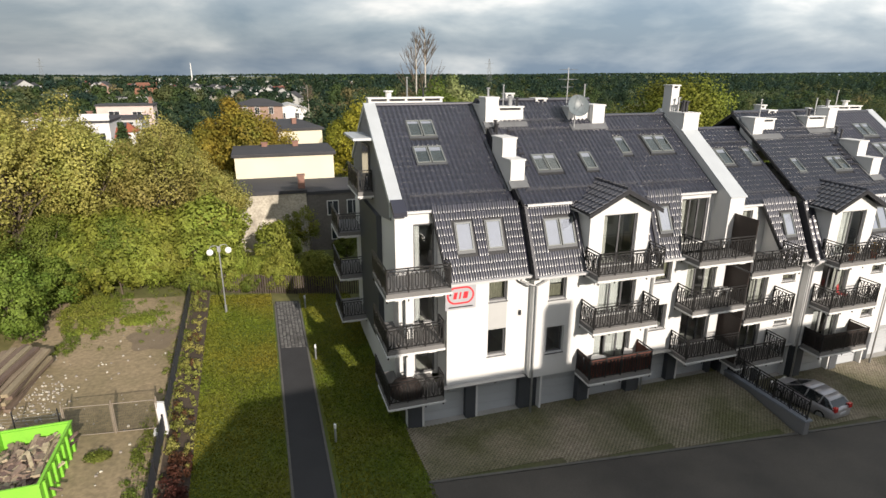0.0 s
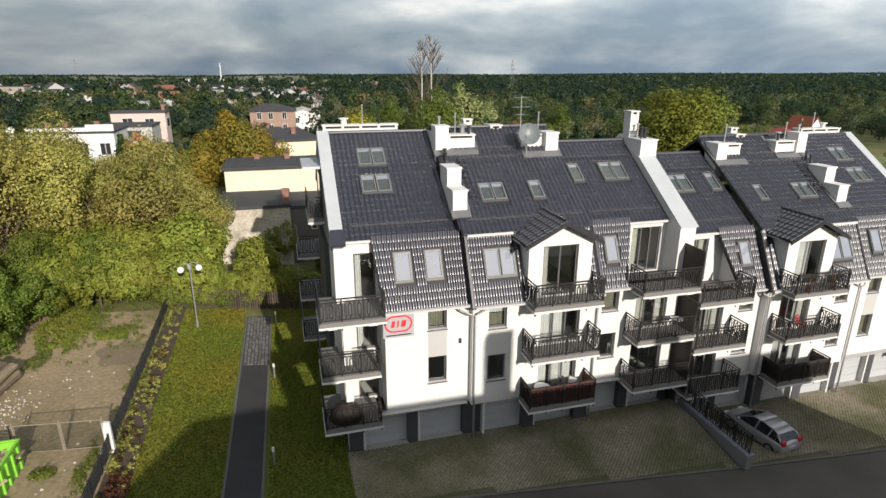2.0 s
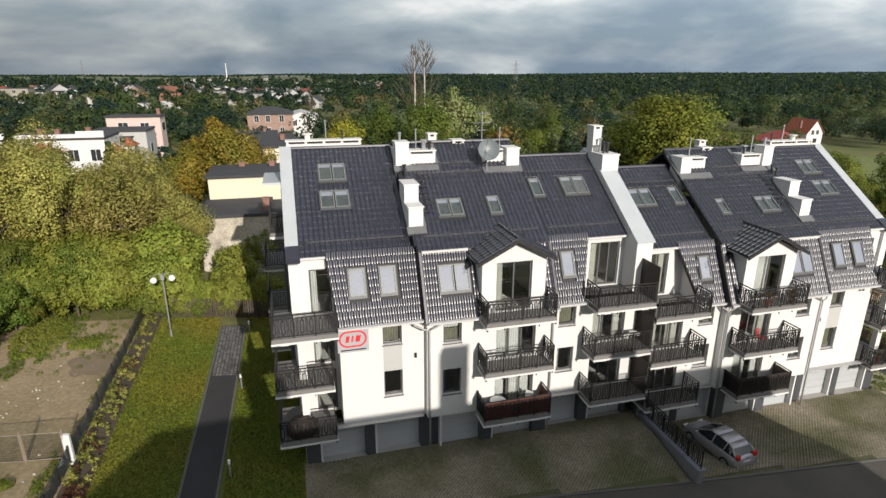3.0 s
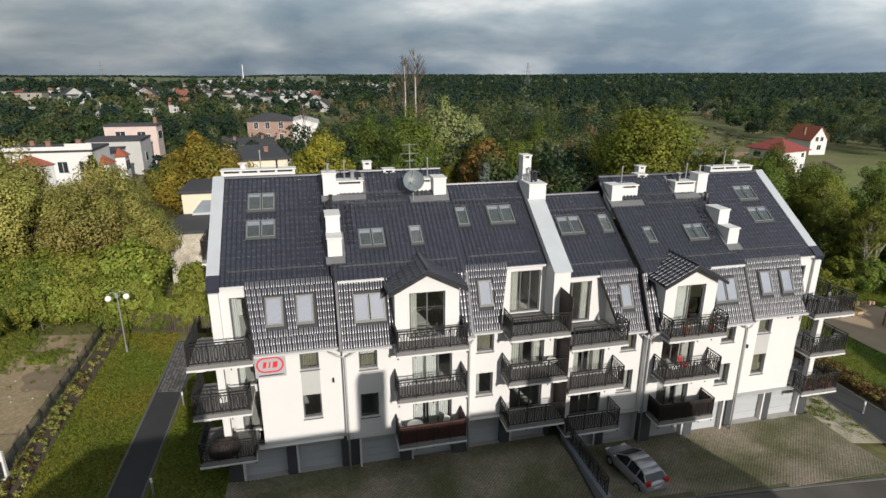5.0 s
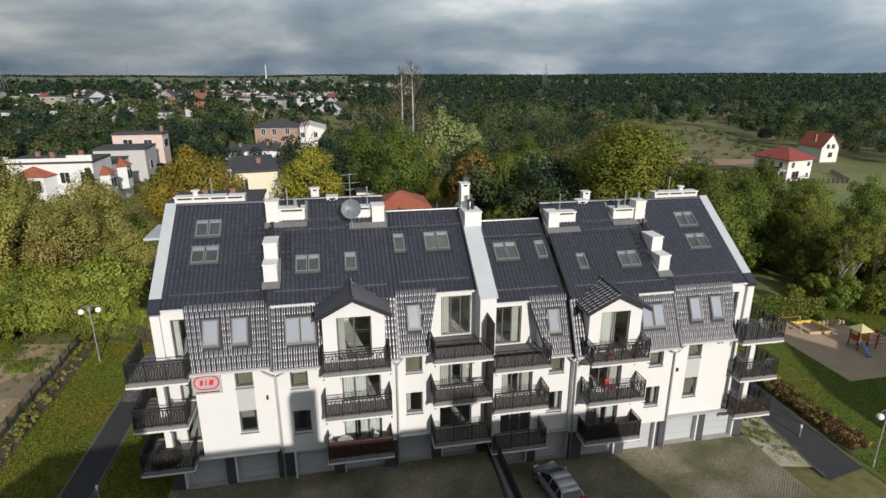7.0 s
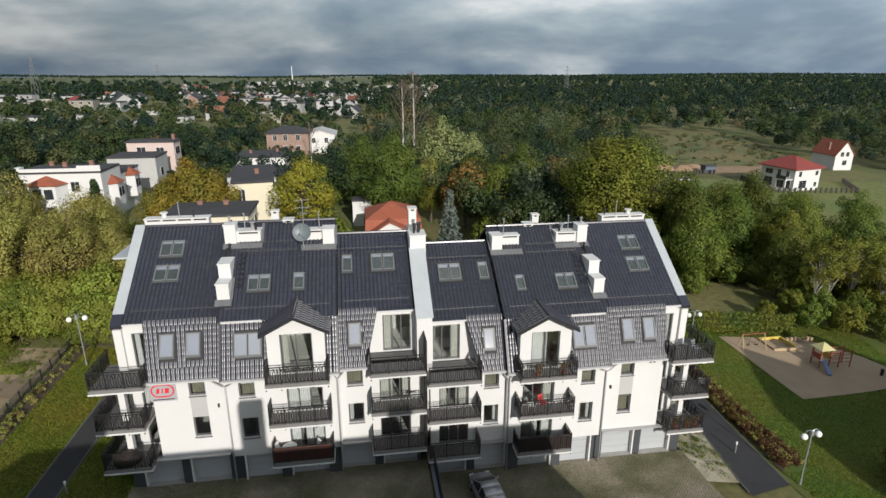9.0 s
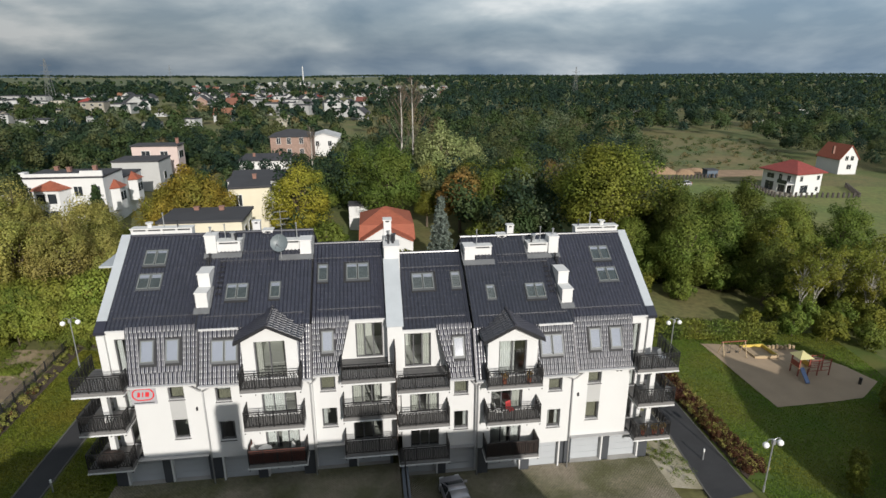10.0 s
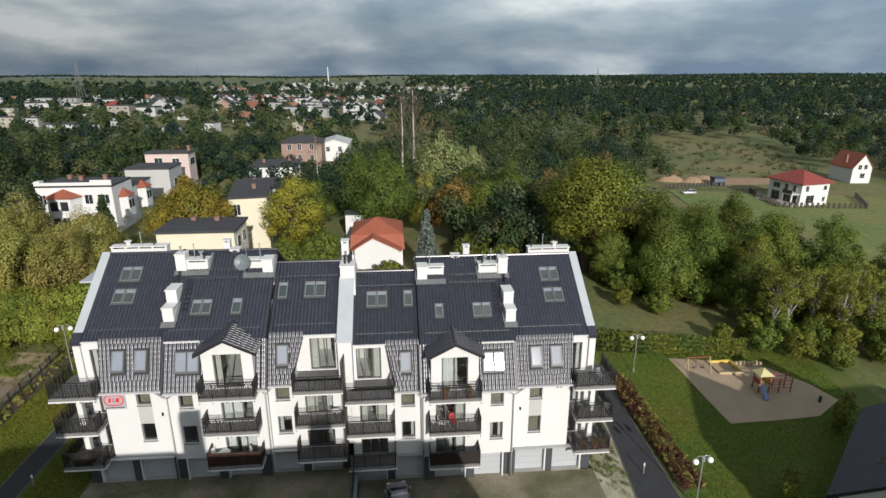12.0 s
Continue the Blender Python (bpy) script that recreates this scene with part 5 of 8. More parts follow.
shrub = [tree("shrub", "leafy green shrub by the garden fence", 4.2, 2.6, LEAF_GREEN, 22, 170, 0.12, low=0.0, tr=0.07),
         tree("shrub", "shrub with yellow-green autumn leaves", 4.0, 2.4, LEAF_YELLOW, 20, 170, 0.12, low=0.0, tr=0.07)]
fresh = tree("shrub", "sunlit yellow-green shrub leaning over the fence", 4.4, 2.6, LEAF_FRESH, 26, 330, 0.088, low=0.0, tr=0.07)
LEAF_BRIGHT = leaf_mat("bright_green_leaves", (0.105, 0.165, 0.03), (0.15, 0.18, 0.035))
bush = tree("shrub", "full bright green bush beside the yard", 4.6, 2.3, LEAF_BRIGHT, 26, 340, 0.085, low=0.0, tr=0.07)
spruce = conifer("spruce", "dark green spruce with drooping boughs", 10, 2.8, NEEDLE)
blue = conifer("spruce", "blue-grey spruce behind the house", 10, 2.3, NEEDLE_BLUE)
bare = bare_tree("bare_birch", "tall leafless birch with pale bark", 22)

for k, (x, y, sc) in enumerate([(-4.6, 48.0, 0.72), (-7.5, 46.5, 0.9), (-12, 46.5, 0.95), (-16.5, 45.0, 1.02), (-24.5, 44.5, 1.1), (-31, 47, 1.15), (-9, 53.5, 0.98), (-15.5, 54, 1.05), (-22, 55, 1.12), (-29, 57, 1.18), (-37, 52, 1.15), (-20.5, 49.5, 1.08), (-27, 51, 1.12), (-38, 63, 1.05), (-45, 56, 1.0), (-30, 66, 0.9), (-52, 66, 1.0), (33, 100, 0.75), (50, 104, 0.8), (58, 96, 0.8)]):
    plant(olive[k % 2], x, y, sc * (1.03 if y < 50 else 0.95))
for k, (x, y, sc, sz) in enumerate([(-14, 42.5, 0.5, 1), (-19.5, 39.5, 0.62, 1), (-10, 42.5, 0.5, 1), (-26, 40, 0.7, 1), (-16.5, 37.5, 0.62, 0.9), (-21, 36, 0.7, 1), (57, 61, 0.8, 1), (63, 60.5, 1.0, 1.1), (72, 66, 1.1, 1), (78, 68, 1.05, 1), (84, 66, 1.0, 1), (25, 82, 1.25, 1), (42, 79, 1.05, 1), (20, 92, 1.1, 1), (62, 55, 0.95, 1.05), (69, 60, 1.0, 1), (75, 57, 0.95, 1), (66, 66, 1.05, 1), (81, 62, 1.0, 1), (88, 59, 0.95, 1), (93, 53, 0.9, 1), (70, 50, 0.7, 1), (60, 73, 1.0, 1), (48, 86, 1.1, 1), (13, 84, 0.9, 1)]):
    plant(green[k % 2], x, y, sc, sz)
gold = tree("deciduous_tree", "round tree with golden yellow-green leaves", 12, 5.0, leaf_mat("golden_leaves", (0.29, 0.255, 0.036), (0.20, 0.21, 0.032)), 38, 330, 0.12, low=0.1)
for x, y, sc in [(11.9, 71.5, 1.12), (40, 88, 0.7), (63, 90, 0.8), (48, 100, 0.8)]:
    plant(gold, x, y, sc)
plant(yellow, 55.4, 67, 1.75, 0.84)
for x, y, sc in [(68, 80, 0.7), (27.5, 96, 0.8), (41, 95, 0.8), (47, 91, 0.85), (31.5, 84, 0.6), (78, 49, 0.5)]:
    plant(yellow, x, y, sc)
for x, y, sc in [(-1.6, 69.5, 1.1), (-5.4, 70.5, 0.85)]:
    plant(orange, x, y, sc)
for x, y, sc in [(36.8, 107, 1.1), (43, 112, 0.85), (33, 118, 0.75)]:
    plant(willow, x, y, sc)
for x, y, sc in [(36.6, 80, 1.15), (65, 76, 0.85), (52, 98, 0.9), (62, 112, 0.9)]:
    plant(rust, x, y, sc)
for x, y, sc in [(3.0, 46.5, 0.55), (1.6, 47.2, 0.45), (70.3, 44.5, 0.95), (72.5, 45, 1.05), (75.9, 45.5, 1.0), (74, 55, 1.1), (72, 51, 1.0), (79, 46.5, 1.0), (83, 48, 1.05), (88, 46, 0.95), (77.5, 43, 0.9), (93, 47, 0.9), (81, 43, 0.9)]:
    plant(birch, x, y, sc)
for x, y, sc in [(-13.8, 69, 0.9), (44.2, 74, 1.18), (39.5, 72, 0.85), (48.8, 76, 1.1), (-24, 71, 0.95), (46, 62, 0.7), (-33, 72, 0.8)]:
    plant(spruce, x, y, sc)
plant(blue, 31.1, 62, 1.06)
for x, y, sc in [(28.7, 106, 1.03), (31.4, 108, 1.08), (10, 116, 0.6)]:
    plant(bare, x, y, sc)
for k, (x, y, sc) in enumerate([(6.5, 48.2, 0.6), (-12.3, 39.5, 0.5), (67.5, 41.5, 0.8), (70.5, 40, 0.9), (73.5, 38, 0.8), (64, 44, 0.6), (60, 52, 0.8), (56, 54, 0.7), (71, 44.5, 0.9), (76, 41, 1.0), (80, 39, 1.0), (68, 45, 0.8), (74, 42.5, 0.9), (77, 45, 1.1), (82, 42, 1.2), (86, 44, 1.2), (90, 42, 1.2), (79, 49, 1.1), (85, 51, 1.2), (91, 50, 1.2), (73, 48, 0.9), (84, 38, 1.0), (89, 38, 1.1), (20, 57, 0.8), (27, 56, 0.8), (36, 58, 0.8), (15, 60, 0.9), (41, 60, 0.9), (50, 58, 0.8)]):
    plant(shrub[k % 2], x, y, sc)


for k in range(46):
    x, y = rng.uniform(-44, 2), rng.uniform(42, 64)
    if -4 < x and y > 48:
        continue
    plant(fresh if rng.uniform() < 0.7 else shrub[1], x, y, rng.uniform(0.8, 1.35))
for x, y, sc in [(-13.6, 34.4, 0.85), (-14.4, 36.8, 1.0), (-12.9, 38.9, 0.8), (-15.8, 34.0, 1.0), (-12.2, 41.2, 0.7)]:
    plant(bush, x, y, sc)
for k in range(9):
    plant(fresh, -13 + k * 1.1 + rng.normal() * 0.4, 44.6 + rng.normal() * 0.6, rng.uniform(1.15, 1.55))
for k in range(20):
    plant(fresh if k % 4 else shrub[1], -13.5 + k * 0.95 + rng.normal() * 0.3, 41.8 + rng.normal() * 0.4, rng.uniform(0.75, 1.1) * (0.7 if k > 11 else 1))
for k in range(34):
    plant(shrub[k % 3 == 2], 58 + k * 1.35 + rng.normal() * 0.4, 58.5 - k * 0.28 + rng.normal() * 1.2, rng.uniform(0.9, 1.5))
for k in range(50):
    x, y = rng.uniform(10, 98), rng.uniform(56, 76)
    if 17 < x < 33 and y > 60 or 50 < x < 66 and y < 60:
        continue
    plant(shrub[k % 3 == 2], x, y, rng.uniform(0.7, 1.4))


for k in range(16):
    plant(fresh if k % 3 else shrub[0], -5.2 + k * 0.62 + rng.normal() * 0.2, 40.9 + rng.normal() * 0.3, rng.uniform(0.32, 0.5))


def clump_row(name, pts, material, label, category, per, leaf, spread):
    v, f, nr = leaves(pts, spread, per, leaf)
    return tagged(new(name, np_mesh(name, v, f, nr, material)), label, category, kind="stuff")


# clipped hedges and flower beds
for k in range(9):
    x = 48.6 + k * 0.62
    plant(spruce, x, 41.4 - 0.06 * (x - 48) + rng.normal() * 0.1, rng.uniform(0.2, 0.27), 1.0, "young blue-green conifer in the garden hedge")
hp, hs = [], []
for i in range(90):
    x = 48.3 + i * 0.18
    for z in (0.3, 0.8, 1.3, 1.8, 2.15):
        y = 41.2 - 0.06 * (x - 48) + rng.normal() * 0.1
        hp.append((x + rng.normal() * 0.05, y, ground_z(x, y) + z + (rng.normal() * 0.12 if z > 1.5 else 0)))
        hs.append(0.3)
clump_row("hedge", hp, HEDGE, "leafy hedge along the end of the garden", "hedge", 26, 0.09, hs)
for nm, mt, lb, test in (("flower_bed_shrubs", LEAF_RED, "low red-brown shrubs in the planting bed", 0.7), ("flower_bed_blooms", LEAF_OLIVE, "pale yellowing plants between the red shrubs", 0.3)):
    hp, hs = [], []
    for i in range(int(900 * test)):
        u = rng.uniform()
        y = 14 + 26 * u
        x = -4.72 - 0.62 * u + rng.uniform(0.1, 1.0)
        if rng.uniform() < (0.95 if (u > 0.3) == (test > 0.5) else 0.35):
            continue
        hp.append((x, y, ground_z(x, y) + rng.uniform(0.08, 0.36)))
        hs.append(rng.uniform(0.12, 0.22))
    for i in range(int(900 * test)):
        u = rng.uniform()
        y = 20.0 + 15.5 * u
        x = 47.15 + rng.uniform(0.0, 1.9)
        hp.append((x, y, ground_z(x, y) + rng.uniform(0.12, 0.55)))
        hs.append(rng.uniform(0.14, 0.3))
    clump_row(nm, hp, mt, lb, "shrubs", 46, 0.045, hs)
# weeds in the yard, along fences and on the gravel strip
hp, hs = [], []
for i in range(420):
    a = rng.uniform()
    if a < 0.3:
        x, y = rng.uniform(41.4, 43.6) + rng.normal() * 0.15, rng.uniform(19.5, 28.5)
    elif a < 0.65:
        x, y = -5.3 + rng.normal() * 0.3, rng.uniform(16, 40)
    else:
        x, y = rng.uniform(-14, -6), rng.uniform(34, 43) - rng.uniform(0, 4) * (rng.uniform() < 0.3)
    hp.append((x, y, ground_z(x, y) + 0.1))
    hs.append(rng.uniform(0.1, 0.3))
for i in range(300):
    a, r = rng.uniform(0, 6.28), rng.uniform(0, 1) ** 0.5
    cx_, cy_, rx, ry = [(-10.6, 39.0, 1.7, 2.6), (-7.6, 37.0, 1.3, 0.6), (-5.9, 21.5, 0.3, 3.5), (-7.4, 22.6, 0.4, 0.25), (-11.2, 33.5, 0.5, 1.5)][int(rng.choice([0, 0, 0, 1, 2, 3, 4], 1)[0])]
    x, y = cx_ + rx * r * math.cos(a), cy_ + ry * r * math.sin(a)
    hp.append((x, y, ground_z(x, y) + 0.08))
    hs.append(rng.uniform(0.1, 0.26))
bright_at, bright_spread = [], []
for i in range(420):
    a, r = rng.uniform(0, 6.28), rng.uniform(0, 1) ** 0.5
    cx_, cy_, rx, ry = [(-10.9, 37.6, 1.7, 3.0), (-8.1, 36.2, 0.9, 0.6)][int(i % 4 == 0)]
    x, y = cx_ + rx * r * math.cos(a), cy_ + ry * r * math.sin(a)
    bright_at.append((x, y, ground_z(x, y) + 0.1))
    bright_spread.append(rng.uniform(0.12, 0.3))
clump_row("tall_weeds", bright_at, LEAF_FRESH, "patch of bright green weeds on the bare earth", "weeds", 60, 0.04, bright_spread)
s = Solid()
for i in range(260):
    x, y = -11.0 + rng.normal() * 0.8, 27.6 + rng.normal() * 1.1
    if i % 3 == 0:
        x, y = rng.uniform(-12, -5.6), rng.uniform(20, 38)
    z, r = ground_z(x, y) + 0.03, rng.uniform(0.025, 0.09)
    q = [(x + r * math.cos(k * 1.2566 + i) * rng.uniform(0.7, 1.2), y + r * math.sin(k * 1.2566 + i) * rng.uniform(0.7, 1.2)) for k in range(5)]
    s.add([(a, b, z - 0.02) for a, b in q] + [(x + (a - x) * 0.6, y + (b - y) * 0.6, z + r * 0.8) for a, b in q], [tuple(range(5, 10))] + [(k, (k + 1) % 5, 5 + (k + 1) % 5, 5 + k) for k in range(5)])
lone("rubble_stones", s, mat("pale_rubble", (0.36, 0.33, 0.28), 0.95, 0.3, 2, 20, 0.2, island=0.35), "pale stones and plaster bits strewn over the yard", "stones", kind="stuff")
clump_row("weeds", hp, LEAF_GREEN, "tufts of weeds on bare ground", "weeds", 60, 0.035, hs)


# the two darkest greens carry distance haze and cloud shade in their colour
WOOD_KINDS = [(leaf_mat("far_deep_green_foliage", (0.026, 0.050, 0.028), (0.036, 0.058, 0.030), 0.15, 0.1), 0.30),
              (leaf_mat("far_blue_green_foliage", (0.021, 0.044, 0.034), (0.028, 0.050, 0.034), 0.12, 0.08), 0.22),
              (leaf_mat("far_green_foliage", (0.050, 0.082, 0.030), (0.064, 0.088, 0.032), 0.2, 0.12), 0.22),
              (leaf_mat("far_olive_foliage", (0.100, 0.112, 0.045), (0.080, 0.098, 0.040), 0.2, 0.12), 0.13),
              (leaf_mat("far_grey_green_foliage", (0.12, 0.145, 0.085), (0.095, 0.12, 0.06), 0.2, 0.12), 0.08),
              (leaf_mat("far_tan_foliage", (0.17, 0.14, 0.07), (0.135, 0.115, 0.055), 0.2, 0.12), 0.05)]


# far woods: rounded crowns of many small sprays
def inside(x, y):
    """True where the far land is open: meadow, fields, town and the near gardens."""
    if y < 66 and -60 < x < 104:
        return True
    if y < 128 and 74 < x < 320:
        return True
    if 120 <= y < 238 and 98 + (y - 120) * 0.30 < x < 150 + (y - 120) * 0.36:
        return True
    for xa, xb, ya, yb in ((-4, 9, 50, 92), (-31, -9, 68, 98), (-36, -12, 92, 132), (-14, 12, 88, 165), (16, 34, 58, 80), (-34, 0, 60, 74)):
        if xa < x < xb and ya < y < yb:
            return True
    a = (x - 28) / y
    if 480 < y < 1000 and -0.01 <= a < 0.13:
        return rng.uniform() < 0.7
    if 130 < y < 1250 and -0.30 < a < -0.01:
        return rng.uniform() < (0.25 if y < 330 else 0.62)
    if 170 < y < 470 and a <= -0.30:
        return rng.uniform() < 0.3
    if 110 < y < 140 and 94 < x < 150:
        return True
    if 126 < y < 168 and 140 < x < 176:
        return True
    if y > 1250 and a < 0.03:
        return y < 2900 and (rng.uniform() < 0.97)
    return False


def woods(name, n, y0, y1, hgt, cards, leaf, material, spread_x):
    cent, spr, heart, k = [], [], [], 0
    while k < n:
        y = math.sqrt(rng.uniform(y0 * y0, y1 * y1))
        x = 28 + y * rng.uniform(-0.8 * spread_x, 1.4 * spread_x)
        if inside(x, y):
            continue
        k += 1
        h = hgt * rng.uniform(0.6, 1.2)
        if 130 < y < 480 and x - 28 < -0.01 * y:
            h *= 0.6
        r = h * rng.uniform(0.30, 0.44)
        z = land_z(x, y)
        for j in range(cards[0]):
            d = rng.normal(size=3)
            d /= np.linalg.norm(d)
            d[2] = abs(d[2]) * 0.9 - 0.25
            cent.append((x + d[0] * r * 0.66, y + d[1] * r * 0.66, z + h * 0.55 + d[2] * h * 0.40))
            spr.append(r * rng.uniform(0.38, 0.56))
            heart.append((x, y, z + h * 0.42))
    v, f, nr = leaves(cent, spr, cards[1], leaf, heart=heart, flutter=0.45 if y1 < 200 else 0.2, calm=0.0 if y1 < 200 else (0.3 if y1 < 900 else 0.8))
    return tagged(new(name, np_mesh(name, v, f, nr, material)), "dense mixed woodland reaching to the skyline", "woods", kind="stuff")


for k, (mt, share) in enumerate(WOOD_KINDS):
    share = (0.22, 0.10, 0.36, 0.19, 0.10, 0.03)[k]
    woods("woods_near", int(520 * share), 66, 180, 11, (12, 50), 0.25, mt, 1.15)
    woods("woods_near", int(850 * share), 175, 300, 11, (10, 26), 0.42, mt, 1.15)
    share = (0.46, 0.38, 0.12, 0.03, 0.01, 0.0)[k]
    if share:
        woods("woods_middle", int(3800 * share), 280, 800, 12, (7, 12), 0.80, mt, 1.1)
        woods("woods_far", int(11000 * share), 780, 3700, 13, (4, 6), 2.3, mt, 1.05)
FAR_GREEN = mat("far_fields", (0.062, 0.090, 0.032), 0.95, 0.5, 0.006, 0.2, 0.0, col2=(0.095, 0.105, 0.042))
s = Solid()
fx, fy = [-2600, -1800, -1200, -800, -500, -300, -150, -40], [1260, 1500, 1800, 2150, 2500, 2900]
s.add([(x if i < 7 else 28 + y * 0.02, y, land_z(x, y) + 0.6) for y in fy for i, x in enumerate(fx)], [(j * 8 + i, j * 8 + i + 1, j * 8 + i + 9, j * 8 + i + 8) for j in range(5) for i in range(7)])
lone("far_fields", s, FAR_GREEN, "pale green farm fields beyond the town", "fields", kind="structure")

# small garden trees between the houses
HOUSES = ((-33, -14, 75, 96), (-27, -15, 112, 123), (-27, -16, 100, 112), (-4, 8, 92, 106), (-9.5, 4, 127, 142), (-5.5, 18, 149, 169), (0, 8, 72, 88), (-4, 8, 50, 66))
for k, (mt, share) in enumerate(WOOD_KINDS[:4]):
    cent, spr, heart, n = [], [], [], 0
    while n < int(420 * share):
        x, y = rng.uniform(-62, 24), rng.uniform(90, 172)
        if any(a < x < b and c - 3 < y < d for a, b, c, d in HOUSES):
            continue
        n += 1
        h = rng.uniform(3.0, 6.5)
        if y < 118 and -30 < x < 8:
            h *= 0.6
        if y > 142 and -7 < x < 18:
            h *= 0.8
        z = land_z(x, y)
        for j in range(9):
            d = rng.normal(size=3)
            d /= np.linalg.norm(d)
            cent.append((x + d[0] * h * 0.28, y + d[1] * h * 0.28, z + h * 0.5 + d[2] * h * 0.35))
            spr.append(h * rng.uniform(0.14, 0.22))
            heart.append((x, y, z + h * 0.4))
    v, f, nr = leaves(cent, spr, 44, 0.22, heart=heart)
    tagged(new("garden_trees", np_mesh("garden_trees", v, f, nr, mt)), "mixed small trees and bushes in the gardens", "trees", kind="stuff")
# scrub on the meadow
for mt, cnt in ((WOOD_KINDS[3][0], 90), (WOOD_KINDS[2][0], 50), (WOOD_KINDS[5][0], 60)):
    cent, spr = [], []
    for i in range(cnt):
        y = rng.uniform(150, 236)
        x = rng.uniform(98 + (y - 120) * 0.28, 148 + (y - 120) * 0.40)
        h = rng.uniform(0.4, 1.8)
        for j in range(3):
            cent.append((x + rng.normal() * h * 0.5, y + rng.normal() * h * 0.5, land_z(x, y) + h * 0.4))
            spr.append(h * 0.55)
    v, f, nr = leaves(cent, spr, 18, 0.22)
    tagged(new("scrub", np_mesh("scrub", v, f, nr, mt)), "low bushes scattered over the dry meadow", "scrub", kind="stuff")


# blades of the lawns
BLADE = leaf_mat("grass_blades", (0.115, 0.195, 0.022), (0.185, 0.19, 0.03), 0.15, 0.06)
# left lawn: golden sun tint mixed into the blade colour, besides yellowed patches
BLADE_SUN_YELLOW = leaf_mat("yellowed_grass_blades", (0.135, 0.19, 0.022), (0.235, 0.20, 0.032), 0.15, 0.06)
for m in (BLADE, BLADE_SUN_YELLOW):
    m.node_tree.nodes["Noise Texture"].inputs["Scale"].default_value = 0.16


def turf(name, n, corners, keep, label, material):
    """Short upright blades strewn over a four-cornered lawn."""
    at = quad(*corners)
    u, w = rng.uniform(size=n), rng.uniform(size=n)
    p = []
    for a, b in zip(u, w):
        x, y = at(a, b)
        if keep(x, y):
            p.append((x, y, ground_z(x, y) + 0.015))
    p = np.array(p)
    n = len(p)
    a = rng.uniform(0, 2 * math.pi, n)
    t = np.stack([np.cos(a), np.sin(a), np.zeros(n)], axis=1) * rng.uniform(0.024, 0.048, n)[:, None]
    up = np.stack([-np.sin(a) * 0.02, np.cos(a) * 0.02, np.ones(n)], axis=1) * rng.uniform(0.03, 0.055, n)[:, None] + rng.normal(size=(n, 3)) * 0.012
    v = np.stack([p - t, p + t, p + t * 0.6 + up, p - t * 0.6 + up], axis=1).reshape(-1, 3)
    f = np.arange(4 * n).reshape(-1, 4)
    nr = np.stack([np.sin(a), -np.cos(a), np.full(n, 1.3)], axis=1)
    nr /= np.linalg.norm(nr, axis=1)[:, None]
    tagged(new(name, np_mesh(name, v, f, np.repeat(nr, 4, axis=0), material)), label, "grass", kind="stuff")


def on_path(x, y):
    return -0.2 < x < 1.7


def on_sand(x, y):
    c = 0
    for (x0, y0), (x1, y1) in zip(sand_line, sand_line[1:] + sand_line[:1]):
        if (y0 > y) != (y1 > y) and x < x0 + (x1 - x0) * (y - y0) / (y1 - y0):
            c += 1
    return c % 2 == 1


turf("lawn_grass", 130000, ((-4.0, 14), (5.3, 14), (5.3, 40), (-4.2, 40)), lambda x, y: not on_path(x, y) and x > -3.6 - 0.027 * (y - 12), "short mown grass blades on the lawn", BLADE_SUN_YELLOW)
turf("lawn_grass", 150000, ((47.2, 16), (68, 16), (72, 42), (47.6, 42)), lambda x, y: not on_sand(x, y) and x > 47.2 + (1.9 if 19.6 < y < 35.8 else 0), "short mown grass blades round the playground", BLADE)


# ---- houses behind and beyond ----
CREAM = mat("cream_render", (0.64, 0.59, 0.455), 0.9, 0.1, 0.6, 30, 0.15)
WORN = mat("worn_plaster", (0.50, 0.46, 0.38), 0.95, 0.5, 0.7, 6, 0.3, col2=(0.30, 0.27, 0.22))
DARKPLASTER = mat("old_grey_plaster", (0.13, 0.12, 0.11), 0.95, 0.35, 0.8, 8, 0.3)
FELT = mat("bitumen_felt_roof", (0.045, 0.045, 0.05), 0.85, 0.3, 0.5, 8, 0.2)
PINK = mat("pink_render", (0.54, 0.435, 0.40), 0.9, 0.12, 0.6, 20, 0.1)
BRICKPINK = mat("weathered_brick", (0.30, 0.205, 0.165), 0.9, 0.3, 1.5, 20, 0.2)
ORANGE_TILE = mat("orange_roof_tiles", (0.30, 0.085, 0.045), 0.75, 0.3, 1.5, 14, 0.3, stretch=(1, 1, 3))
RED_TILE = mat("dark_red_roof_tiles", (0.24, 0.045, 0.035), 0.7, 0.3, 1.5, 14, 0.3)
GREYWALL = mat("grey_house_render", (0.42, 0.42, 0.41), 0.9, 0.15, 0.6, 20, 0.1)
# white and cream of the town, dimmed in the colour for haze and cloud shade
TOWN_WHITE = mat("dull_white_render", (0.39, 0.395, 0.39), 0.9, 0.25, 0.15, 8, 0.1, obrand=0.25)
TOWN_CREAM = mat("dull_cream_render", (0.31, 0.29, 0.235), 0.9, 0.25, 0.15, 8, 0.1, obrand=0.25)
TOWN_RED = mat("weathered_red_tiles", (0.20, 0.085, 0.055), 0.85, 0.3, 1.0, 10, 0.2, obrand=0.3)
OLDBRICK = mat("chimney_brick", (0.24, 0.13, 0.10), 0.9, 0.3, 3, 20, 0.3)


